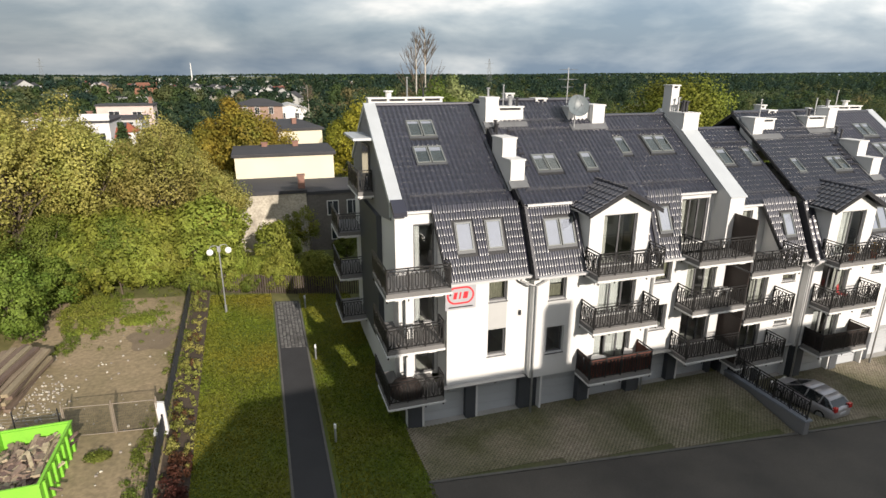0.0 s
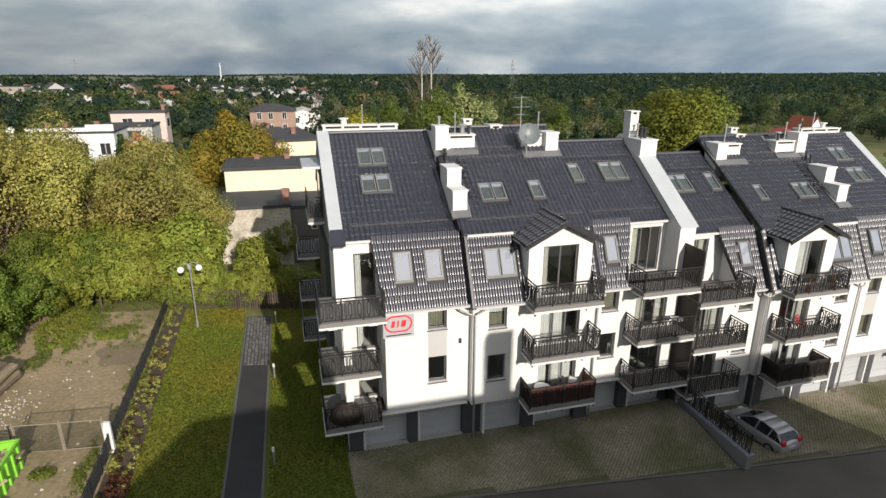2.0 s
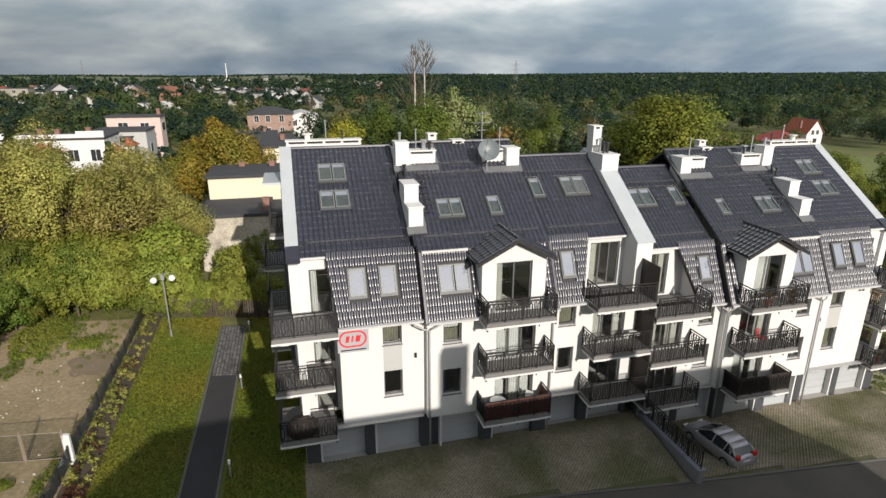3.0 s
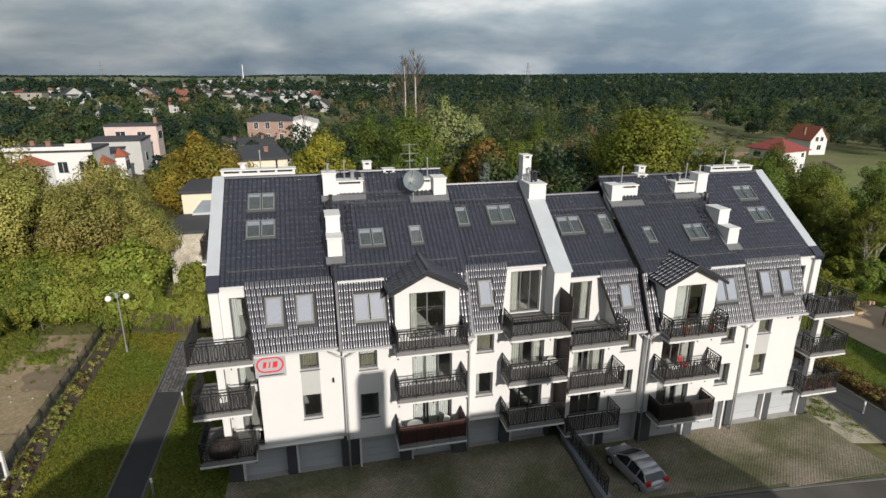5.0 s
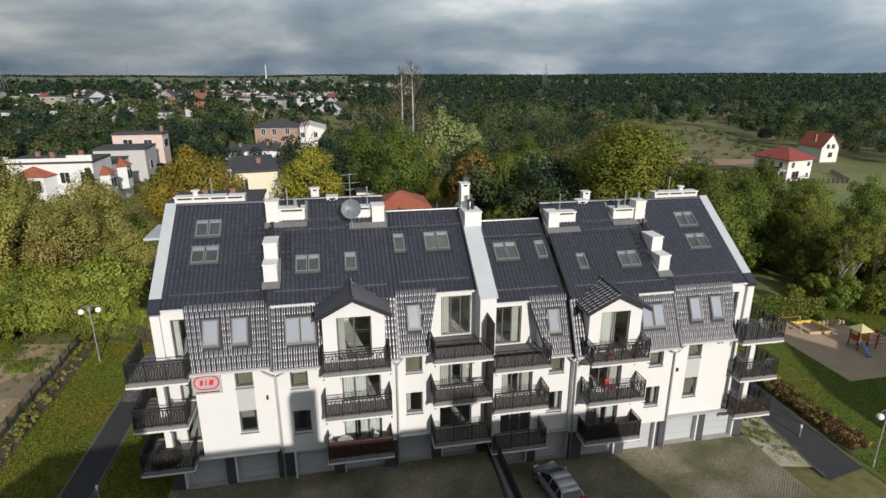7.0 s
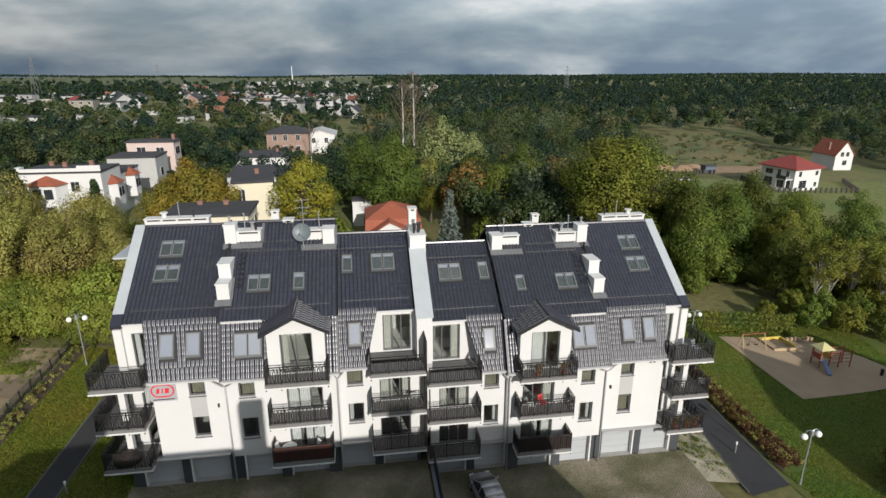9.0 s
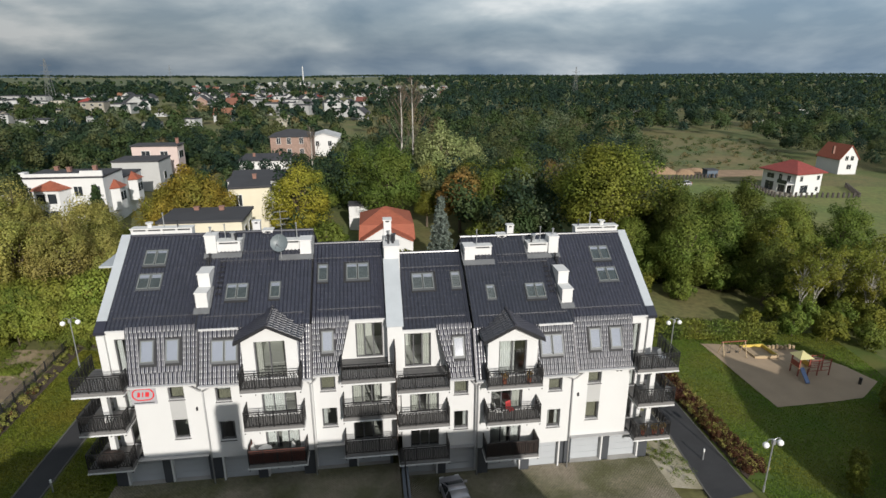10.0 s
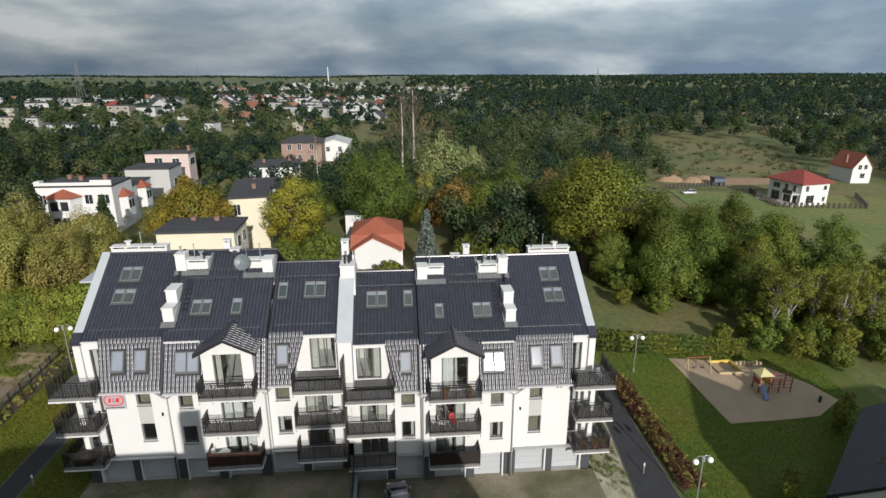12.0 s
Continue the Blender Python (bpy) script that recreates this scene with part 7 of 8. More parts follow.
def pylon(x, y, h):
    s = Solid()
    z = land_z(x, y)
    w = h * 0.09
    for sx in (-1, 1):
        for sy in (-1, 1):
            s.tube([(x + sx * w, y + sy * w, z), (x + sx * 0.25, y + sy * 0.25, z + h)], 0.11, 4)
    for k in range(7):
        a, b = k / 7, (k + 1) / 7
        for sx in (-1, 1):
            s.tube([(x + sx * w * (1 - a), y - w * (1 - a), z + h * a), (x - sx * w * (1 - b), y - w * (1 - b), z + h * b)], 0.06, 4)
    for k in (0.72, 0.86):
        s.tube([(x - h * 0.12, y, z + h * k), (x + h * 0.12, y, z + h * k)], 0.12, 4)
    lone("pylon", s, PYLON_STEEL, "steel lattice power pylon above the trees", "pylon", "power pylons")


pylon(-190, 420, 30)
pylon(-260, 900, 36)
pylon(230, 560, 32)

# round the villa: post fence, spoil heaps, track
SPOIL = mat("dug_earth", (0.30, 0.20, 0.12), 0.95, 0.4, 0.4, 4, 0.5)
for k, (x, y, r, h) in enumerate(((107, 146, 5.0, 2.0), (113, 144.5, 4.0, 1.7), (118.5, 148.5, 4.5, 1.4))):
    s = Solid()
    v, n = [(x, y, land_z(x, y) + h)], 14
    for rr, hh in ((0.35, 0.8), (0.7, 0.36), (1.0, -0.05)):
        v += [(x + r * rr * (1 + 0.15 * math.sin(5 * i + k)) * math.cos(2 * math.pi * i / n), y + r * 0.7 * rr * math.sin(2 * math.pi * i / n), land_z(x, y) + h * hh * (1 + 0.12 * math.cos(3 * i))) for i in range(n)]
    s.add(v, [(0, 1 + i, 1 + (i + 1) % n) for i in range(n)] + [(1 + j * n + i, 1 + (j + 1) * n + i, 1 + (j + 1) * n + (i + 1) % n, 1 + j * n + (i + 1) % n) for j in range(2) for i in range(n)])
    lone("earth_mound", s, SPOIL, "mound of dug brown earth on the meadow", "mound", "earth mounds", smooth=True)
sheet("dirt_track", quad((118, 140), (146, 141), (150, 150), (116, 152)), 10, 6, SPOIL, "bare earth track behind the villa", "track", 0.16)
DARKPOST = mat("dark_fence_posts", (0.06, 0.052, 0.045), 0.9, 0.3)
vf = thing("post_fence", (120, 118, -4.3), "dark post fence round the villa garden", "fence")
line = [(100.5, 134), (121, 139), (122, 130), (119, 113.5), (140, 111.5), (148, 125)]
for (xa, ya), (xb, yb) in zip(line, line[1:]):
    m = int(math.hypot(xb - xa, yb - ya) / 1.3)
    for i in range(m):
        x, y = xa + (xb - xa) * i / m, ya + (yb - ya) * i / m
        if (xa, ya) == line[1]:
            continue
        s = Solid()
        z = land_z(x, y)
        s.box(x - 0.24, x + 0.24, y - 0.12, y + 0.12, z - 0.3, z + 1.35)
        part("fence_post", s, DARKPOST, vf)


# ---- things near the building ----
# sign on the facade: a red oval ring with barred lettering
sign = thing("wall_sign", (7.98, 22.47, 7.0), "white sheet sign with a red oval mark on the facade", "sign")
s = Solid()
s.box(7.2, 8.66, 22.44, 22.497, 6.02, 7.24)
part("panel", s, mat("grey_sign_sheet", (0.36, 0.36, 0.38), 0.6, 0.08), sign)


def oval(cx_, cz, w, h, n=28):
    r = h / 2
    pts = []
    for i in range(n):
        a = 2 * math.pi * i / n
        pts.append((cx_ + math.copysign(w / 2 - r, math.cos(a)) + r * math.cos(a), cz + r * math.sin(a)))
    return pts


def ring(s, outer, inner, y0, y1):
    n = len(outer)
    v = [(x, y0, z) for x, z in outer] + [(x, y0, z) for x, z in inner] + [(x, y1, z) for x, z in outer] + [(x, y1, z) for x, z in inner]
    f = []
    for i in range(n):
        j = (i + 1) % n
        f += [(i, j, n + j, n + i), (i, 2 * n + i, 2 * n + j, j), (n + i, n + j, 3 * n + j, 3 * n + i)]
    s.add(v, f)


s = Solid()
ring(s, oval(7.92, 6.70, 1.30, 0.84), oval(7.92, 6.70, 1.14, 0.68), 22.43, 22.439)
part("red_ring", s, RED_SIGN, sign)

for k, (xa, w) in enumerate(((7.56, 0.16), (7.83, 0.08), (8.02, 0.22))):
    s = Solid()
    s.hexa([(xa, 22.43, 6.54), (xa + w, 22.43, 6.54), (xa + w, 22.439, 6.54), (xa, 22.439, 6.54), (xa + 0.06, 22.43, 6.86), (xa + w + 0.06, 22.43, 6.86), (xa + w + 0.06, 22.439, 6.86), (xa + 0.06, 22.439, 6.86)])
    part("red_mark", s, RED_SIGN, sign)
s = Solid()
s.box(7.34, 8.52, 22.43, 22.439, 6.11, 6.17)
part("text_bar", s, BLACK_PAINT, sign)
num = thing("house_number", (38.35, 22.45, 6.3), "two dark figures on the white facade, drawn as bars", "number")
for x in (38.08, 38.34):
    s = Solid()
    s.box(x, x + 0.14, 22.46, 22.497, 6.05, 6.5)
    part("figure_bar", s, BLACK_PAINT, num)
# small wall lamps
for x, z in ((10.9, 5.35), (35.5, 4.4)):
    s = Solid()
    s.box(x - 0.05, x + 0.05, 22.38, 22.498, z, z + 0.22)
    lone("wall_lamp", s, METAL_DARK, "small dark wall lamp on the facade", "lamp", "wall lamps")

# satellite dish and aerials on the roof
dish = thing("satellite_dish", (16.0, 27.2, 13.4), "round grey satellite dish on a steel pole", "dish")
s = Solid()
v, f = [(0, 0, 0)], []
rings, seg = 6, 28
for j in range(1, rings + 1):
    r = 0.58 * j / rings
    v += [(r * math.cos(2 * math.pi * k / seg), r * math.sin(2 * math.pi * k / seg), 0.55 * r * r) for k in range(seg)]
f += [(0, 1 + k, 1 + (k + 1) % seg) for k in range(seg)]
for j in range(rings - 1):
    f += [(1 + j * seg + k, 1 + (j + 1) * seg + k, 1 + (j + 1) * seg + (k + 1) % seg, 1 + j * seg + (k + 1) % seg) for k in range(seg)]
md = Matrix.Translation((16.0, 27.15, 14.55)) @ Euler((radians(68), 0, radians(-8))).to_matrix().to_4x4()
s.add([tuple(md @ Vector(p)) for p in v], f)
s.add([tuple(md @ (Vector(p) + Vector((0, 0, -0.02)))) for p in v], [tuple(reversed(q)) for q in f])
part("reflector", s, mat("grey_dish_paint", (0.13, 0.155, 0.165), 0.45, 0.1, 2, 30, 0.0), dish, smooth=True)
s = Solid()
tip = md @ Vector((0, -0.1, 0.6))
for p in ((0.3, -0.45, 0.17), (-0.3, -0.45, 0.17), (0, 0.55, 0.17)):
    s.tube([tuple(md @ Vector(p)), tuple(tip)], 0.012, 4)
s.ball(tuple(tip), 0.05, 8, 6)
part("feed_arm", s, METAL_LIGHT, dish)
s = Solid()
s.tube([(16.0, 27.35, 13.1), (16.0, 27.35, 14.6)], 0.035, 8)
part("pole", s, METAL_LIGHT, dish)
aer = thing("tv_aerial", (15.95, 28.2, 14.6), "television aerials on a thin mast above the chimney", "aerial")
s = Solid()
s.tube([(16.0, 28.3, 14.5), (16.0, 28.3, 16.5)], 0.025, 6)
part("mast", s, METAL_LIGHT, aer)
for z, ln, a in ((16.4, 0.9, 0.3), (15.9, 1.1, 0.15), (15.5, 0.6, 0.5)):
    s = Solid()
    d = Vector((math.cos(a), math.sin(a), 0))
    n = Vector((-d.y, d.x, 0))
    c = Vector((16.0, 28.3, z))
    s.tube([tuple(c - d * ln / 2), tuple(c + d * ln / 2)], 0.014, 4)
    boom = part("antenna", s, METAL_LIGHT, aer)
    for k in range(9):
        p = c + d * (ln * (k / 8 - 0.5))
        s = Solid()
        s.tube([tuple(p - n * 0.22), tuple(p + n * 0.22)], 0.009, 3)
        part("element", s, METAL_LIGHT, boom)


# street lamps with two globes
def lamp(x, y, h=4.0, turn=0.3):
    z = ground_z(x, y)
    t = thing("street_lamp", (x, y, z), "white two-globe park lamp on a slim pole", "lamp", "park lamps")
    s = Solid()
    s.tube([(x, y, z - 0.1), (x, y, z + 0.5)], 0.075, 8)
    s.tube([(x, y, z + 0.5), (x, y, z + h)], 0.045, 8)
    part("pole", s, METAL_LIGHT, t)
    s = Solid()
    s.box(x - 0.1, x + 0.1, y - 0.1, y + 0.1, z + h - 0.2, z + h + 0.12)
    part("head", s, METAL_LIGHT, t)
    for sg in (-1, 1):
        d = Vector((math.cos(turn), math.sin(turn), 0)) * sg
        c = Vector((x, y, z + h - 0.1)) + d * 0.55
        s = Solid()
        arc = [Vector((x, y, z + h)) + d * (0.275 - 0.275 * math.cos(math.pi * k / 6)) + Vector((0, 0, 0.22 * math.sin(math.pi * k / 6))) for k in range(7)]
        s.tube([tuple(p) for p in arc], 0.02, 5)
        part("arm", s, METAL_LIGHT, t)
        s = Solid()
        s.ball(tuple(c + Vector((0, 0, -0.1))), 0.21, 14, 10)
        part("globe", s, LAMP_GLOBE, t, "opal white globe", smooth=True)


lamp(-3.1, 37.0, 4.4, 0.2)
lamp(50.4, 36.6, 4.0, 0.0)
lamp(47.3, 18.4, 4.0, 0.1)


def bollard(x, y):
    z = ground_z(x, y)
    t = thing("bollard_light", (x, y, z), "slim steel bollard light beside the path", "bollard", "bollard lights")
    s = Solid()
    s.tube([(x, y, z - 0.1), (x, y, z + 0.75)], 0.05, 10)
    part("post", s, METAL_LIGHT, t)
    s = Solid()
    s.tube([(x, y, z + 0.75), (x, y, z + 0.95)], 0.06, 10)
    part("head", s, LAMP_GLOBE, t)


for x, y in ((1.95, 21.9), (1.95, 37.2), (1.9, 29.8), (45.0, 21.8)):
    bollard(x, y)


# dividing wall with its fence
div = thing("dividing_wall", (23.6, 19.8, 0.0), "low rendered wall between the forecourts with an iron fence on it", "wall")
s = Solid()
s.box(23.45, 23.75, 16.9, 22.0, -1.2, 0.45)
part("wall", s, CLAD_MID, div)
for k in range(10):
    s = Solid()
    s.box(23.38, 23.82, 16.85 + k * 0.515, 16.85 + (k + 0.97) * 0.515, 0.45, 0.53)
    part("coping_stone", s, mat("blue_grey_coping", (0.20, 0.22, 0.25), 0.8, 0.2) if k == 0 else bpy.data.materials["blue_grey_coping"], div)
rail_run(Half(False), (23.6, 16.95), (23.6, 21.95), 0.5, div)

# silver hatchback on the lower forecourt
PAINT = mat("silver_car_paint", (0.40, 0.39, 0.41), 0.32, 0.03, 2, 100, 0.0, metal=0.45)
RUBBER = mat("tyre_rubber", (0.02, 0.02, 0.02), 0.85, 0.1)
CARGLASS = mat("dark_car_glass", (0.015, 0.018, 0.02), 0.05, 0.0, 1, 1, 0.0, spec=0.8)
TAIL = mat("red_tail_light", (0.45, 0.02, 0.02), 0.2, 0.05)
car = thing("car", (26.7, 19.4, ground_z(26.7, 19.4) + 0.05), "silver hatchback parked nose to the garages", "car")
CM = Matrix.Translation((26.7, 19.4, ground_z(26.7, 19.4) + 0.05)) @ Euler((0, 0, radians(7))).to_matrix().to_4x4() @ Matrix.Scale(0.92, 4)


def car_pt(p):
    return tuple(CM @ Vector(p))


# outline of the side, from tail to nose: y, lower z, waist z, half width
stations = [(-1.95, 0.42, 0.80, 0.70), (-1.90, 0.28, 0.96, 0.80), (-1.5, 0.22, 1.0, 0.85), (-0.6, 0.2, 0.96, 0.86), (0.5, 0.2, 0.92, 0.86), (1.1, 0.22, 0.88, 0.85), (1.6, 0.25, 0.80, 0.80), (1.88, 0.32, 0.68, 0.70), (1.98, 0.40, 0.58, 0.55)]
s = Solid(car_pt)
v, f = [], []
for y, lo, wa, hw in stations:
    v += [(-hw * 0.92, y, lo), (-hw, y, lo + 0.25 * (wa - lo)), (-hw, y, lo + 0.7 * (wa - lo)), (-hw * 0.9, y, wa), (0, y, wa + 0.04), (hw * 0.9, y, wa), (hw, y, lo + 0.7 * (wa - lo)), (hw, y, lo + 0.25 * (wa - lo)), (hw * 0.92, y, lo)]
n = 9
for j in range(len(stations) - 1):
    f += [(j * n + i, (j + 1) * n + i, (j + 1) * n + i + 1, j * n + i + 1) for i in range(n - 1)]
    f.append((j * n + n - 1, (j + 1) * n + n - 1, (j + 1) * n, j * n))
f += [tuple(range(n)), tuple(range((len(stations) - 1) * n, len(stations) * n))[::-1]]
s.add(v, f)
part("body", s, PAINT, car, smooth=True)
s = Solid(car_pt)
roofline = [(-1.86, 0.97, 0.72), (-1.5, 1.27, 0.625), (-1.15, 1.40, 0.59), (-0.45, 1.46, 0.60), (0.15, 1.42, 0.595), (0.62, 1.2, 0.64), (1.12, 0.92, 0.72)]
v, f = [], []
for y, z, hw in roofline:
    base = 0.94
    v += [(-0.80, y, base), (-hw, y, z), (hw, y, z), (0.80, y, base)]
for j in range(len(roofline) - 1):
    f += [(j * 4 + i, (j + 1) * 4 + i, (j + 1) * 4 + i + 1, j * 4 + i + 1) for i in range(3)]
s.add(v, f)
part("glasshouse", s, CARGLASS, car)
s = Solid(car_pt)
for (y0, z0, w0), (y1, z1, w1) in zip(roofline[1:4], roofline[2:5]):
    s.hexa([(-w0 - 0.01, y0, z0), (w0 + 0.01, y0, z0), (w1 + 0.01, y1, z1), (-w1 - 0.01, y1, z1), (-w0 * 0.96, y0, z0 + 0.04), (w0 * 0.96, y0, z0 + 0.04), (w1 * 0.96, y1, z1 + 0.04), (-w1 * 0.96, y1, z1 + 0.04)])
part("roof_panel", s, PAINT, car, smooth=True)
for sg in (-1, 1):
    for (ya, za, wa), (yb, zb, wb) in (((-1.84, 0.96, 0.75), (-1.48, 1.29, 0.63)), ((-1.05, 0.96, 0.80), (-1.12, 1.41, 0.6)), ((-0.25, 0.96, 0.81), (-0.3, 1.455, 0.605)), ((1.12, 0.93, 0.74), (0.15, 1.43, 0.6))):
        s = Solid(car_pt)
        s.tube([(sg * wa, ya, za), (sg * wb, yb, zb)], 0.04, 5)
        part("pillar", s, PAINT, car)
for sx in (-1, 1):
    for y in (-1.25, 1.25):
        s = Solid(car_pt)
        s.tube([(sx * 0.66, y, 0.31), (sx * 0.87, y, 0.31)], 0.31, 18)
        wheel = part("wheel", s, RUBBER, car)
        s = Solid(car_pt)
        s.tube([(sx * 0.86, y, 0.31), (sx * 0.885, y, 0.31)], 0.2, 14)
        part("rim", s, METAL_LIGHT, wheel)
    s = Solid(car_pt)
    s.box(sx * 0.62 - 0.14, sx * 0.62 + 0.14, -1.955, -1.78, 0.82, 1.08)
    part("tail_light", s, TAIL, car)
    s = Solid(car_pt)
    s.box(sx * 0.92 - 0.09, sx * 0.92 + 0.09, 0.72, 0.84, 0.93, 1.06)
    part("wing_mirror", s, PAINT, car)
    s = Solid(car_pt)
    s.box(sx * 0.56 - 0.16, sx * 0.56 + 0.16, 1.78, 1.95, 0.58, 0.70)
    part("headlight", s, LAMP_GLOBE, car)
s = Solid(car_pt)
s.box(-0.26, 0.26, -1.985, -1.94, 0.60, 0.72)
part("number_plate", s, SIGN_WHITE, car)

white_car = copy_thing(car, pose(103.4, 127.2, land_z(103.4, 127.2), 0, 0, 80))
white_car["label"] = "pale car parked on the grass by the villa fence"

# skip full of rubble in the yard
LIME = mat("lime_green_paint", (0.20, 0.52, 0.05), 0.5, 0.2, 1.5, 20, 0.05)
zb = 1.35
skip = thing("skip", (-9.6, 21.7, zb), "bright green steel skip heaped with rubble and boards", "skip")
x0, x1, y0, y1 = -10.85, -8.4, 19.75, 23.6
for nm, pr in (("side_wall", (x0, x0 + 0.06, y0, y1)), ("side_wall", (x1 - 0.06, x1, y0, y1)), ("end_wall", (x0 + 0.06, x1 - 0.06, y0, y0 + 0.06)), ("end_wall", (x0 + 0.06, x1 - 0.06, y1 - 0.06, y1))):
    s = Solid()
    s.box(*pr, zb, zb + 1.35)
    part(nm, s, LIME, skip)
for k in range(7):
    for xx in (x0 - 0.08, x1):
        s = Solid()
        y = y0 + 0.3 + k * 0.53
        s.box(xx, xx + 0.08, y, y + 0.1, zb + 0.05, zb + 1.25)
        part("rib", s, LIME, skip)
s = Solid()
s.box(x0 - 0.05, x1 + 0.05, y0 - 0.05, y0 + 0.02, zb + 1.36, zb + 1.42)
s.box(x0 - 0.05, x1 + 0.05, y1 - 0.02, y1 + 0.05, zb + 1.36, zb + 1.42)
s.box(x0 - 0.05, x0 + 0.05, y0, y1, zb + 1.35, zb + 1.43)
s.box(x1 - 0.05, x1 + 0.05, y0, y1, zb + 1.35, zb + 1.43)
part("rim", s, LIME, skip)
RUBBLE = mat("mixed_rubble", (0.27, 0.20, 0.15), 0.95, 0.5, 2, 10, 0.3, island=0.6)
s = Solid()
for k in range(240):
    c = Vector((rng.uniform(x0 + 0.2, x1 - 0.2), rng.uniform(y0 + 0.2, y1 - 0.2), zb + 0.55 + rng.uniform(0, 0.4)))
    e = Euler((rng.normal() * 0.15, rng.normal() * 0.25, rng.normal() * 0.35)).to_matrix()
    w = (rng.uniform(0.05, 0.14), rng.uniform(0.2, 1.0), rng.uniform(0.02, 0.05))
    c.y = min(max(c.y, y0 + w[1] + 0.1), y1 - w[1] - 0.1)
    s.hexa([tuple(c + e @ Vector((a * w[0], b * w[1], d * w[2]))) for d in (-1, 1) for a, b in ((-1, -1), (1, -1), (1, 1), (-1, 1))])
tagged(lone("rubble", s, RUBBLE, "broken bricks, boards and plaster in the skip", "rubble"), kind="stuff")

# wire gate and fence of the yard
gz = 1.42
RUSTY = mat("rusty_galvanised_steel", (0.30, 0.25, 0.20), 0.6, 0.3, 3, 30, 0.1, metal=0.3)
gate = thing("wire_gate", (-7.2, 24.2, gz), "galvanised wire-mesh gate with two leaves", "gate")
gx = [-8.95, -7.05, -5.3]
gy = [24.45, 24.2, 24.0]
for k in range(3):
    s = Solid()
    s.tube([(gx[k], gy[k], gz - 0.2), (gx[k], gy[k], gz + 1.65)], 0.032, 8)
    part("gate_post", s, RUSTY, gate)
for k in range(2):
    a, b = Vector((gx[k] + 0.06, gy[k], 0)), Vector((gx[k + 1] - 0.06, gy[k + 1], 0))
    s = Solid()
    for z in (0.12, 1.5):
        s.tube([(a.x, a.y, gz + z), (b.x, b.y, gz + z)], 0.018, 6)
    for p in (a, b):
        s.tube([(p.x, p.y, gz + 0.12), (p.x, p.y, gz + 1.5)], 0.018, 6)
    leaf_ob = part("gate_leaf", s, RUSTY, gate)
    s = Solid()
    for i in range(24):
        q = a + (b - a) * (i + 0.5) / 24
        s.box(q.x - 0.004, q.x + 0.004, q.y - 0.004, q.y + 0.004, gz + 0.12, gz + 1.5)
    for i in range(10):
        z = gz + 0.2 + i * 0.13
        s.tube([(a.x, a.y, z), (b.x, b.y, z)], 0.004, 3)
    part("mesh", s, METAL_DARK, leaf_ob)
fen = thing("wire_fence", (-12, 25, gz), "old wire fence on thin posts beside the gate", "fence")
for k in range(5):
    s = Solid()
    x, y = -9.1 - k * 1.7, 24.5 + k * 0.25
    s.tube([(x, y, gz - 0.2), (x, y, gz + 1.5)], 0.03, 6)
    part("fence_post", s, METAL_DARK, fen)
s = Solid()
for i in range(9):
    z = gz + 0.15 + i * 0.15
    s.tube([(-9.1, 24.5, z), (-15.9, 25.5, z)], 0.006, 3)
part("wire", s, METAL_LIGHT, fen)
fen = thing("low_fence", (-5.3, 30, 1.2), "low dark fence along the planting bed", "fence")
for k in range(17):
    u = k / 16
    x, y = -4.95 - 0.55 * u, 16 + 25 * u
    s = Solid()
    s.box(x - 0.04, x + 0.04, y - 0.04, y + 0.04, ground_z(x, y) - 0.2, ground_z(x, y) + 0.95)
    part("fence_post", s, METAL_DARK, fen)
    if k:
        for dz in (0.1, 0.23, 0.36, 0.49, 0.62, 0.75, 0.88):
            s = Solid()
            s.tube([(px, py, ground_z(px, py) + dz), (x, y, ground_z(x, y) + dz)], 0.03, 4)
            part("fence_rail", s, METAL_DARK, fen)
    px, py = x, y
fen = thing("garden_fence", (-1, 40.5, 1.2), "dark wooden fence behind the lawn", "fence")
WOOD_DARK = mat("weathered_dark_wood", (0.07, 0.055, 0.04), 0.9, 0.3, 2, 20, 0.3, obrand=0.3)
for k in range(84):
    x = -5.4 + k * 0.165
    y = 40.8 - 0.02 * k
    s = Solid()
    z = ground_z(x, y)
    s.prism_y(y, y + 0.025, [(x, z), (x + 0.11, z), (x + 0.11, z + 1.35), (x + 0.055, z + 1.45), (x, z + 1.35)])
    part("slat", s, WOOD_DARK, fen)
s = Solid()
s.box(-5.55, -4.95, 23.6, 24.2, 1.4, 1.45)
s.hexa([(-5.3, 23.9, 1.4), (-4.95, 23.8, 1.4), (-4.95, 24.0, 1.4), (-5.3, 24.1, 1.4), (-5.35, 24.0, 2.75), (-5.0, 23.9, 2.75), (-5.0, 24.05, 2.75), (-5.35, 24.15, 2.75)])
lone("meter_cabinet", s, RENDER_WHITE, "white plastic meter cabinet by the gate", "cabinet")

# stacked boards
boards = thing("board_stack", (-12.6, 31.5, 1.9), "stack of weathered planks on the bare earth", "planks")
PLANK = mat("weathered_plank", (0.22, 0.165, 0.115), 0.9, 0.35, 2, 20, 0.3, obrand=0.4, stretch=(1, 0.2, 1))
for k in range(40):
    lay, i = divmod(k, 7)
    a = radians(rng.uniform(-4, 4) - 6)
    cx_, cy_ = -13.6 + i * 0.31 + lay * 0.04, 29.2 + rng.uniform(-0.3, 0.3)
    m = Matrix.Translation((cx_, cy_, 1.72 + lay * 0.2)) @ Matrix.Rotation(a, 4, "Z")
    s = Solid(lambda p, m=m: tuple(m @ Vector(p)))
    s.box(-0.14, 0.14, -2.2, 2.2, 0, 0.16)
    part("plank", s, PLANK, boards)

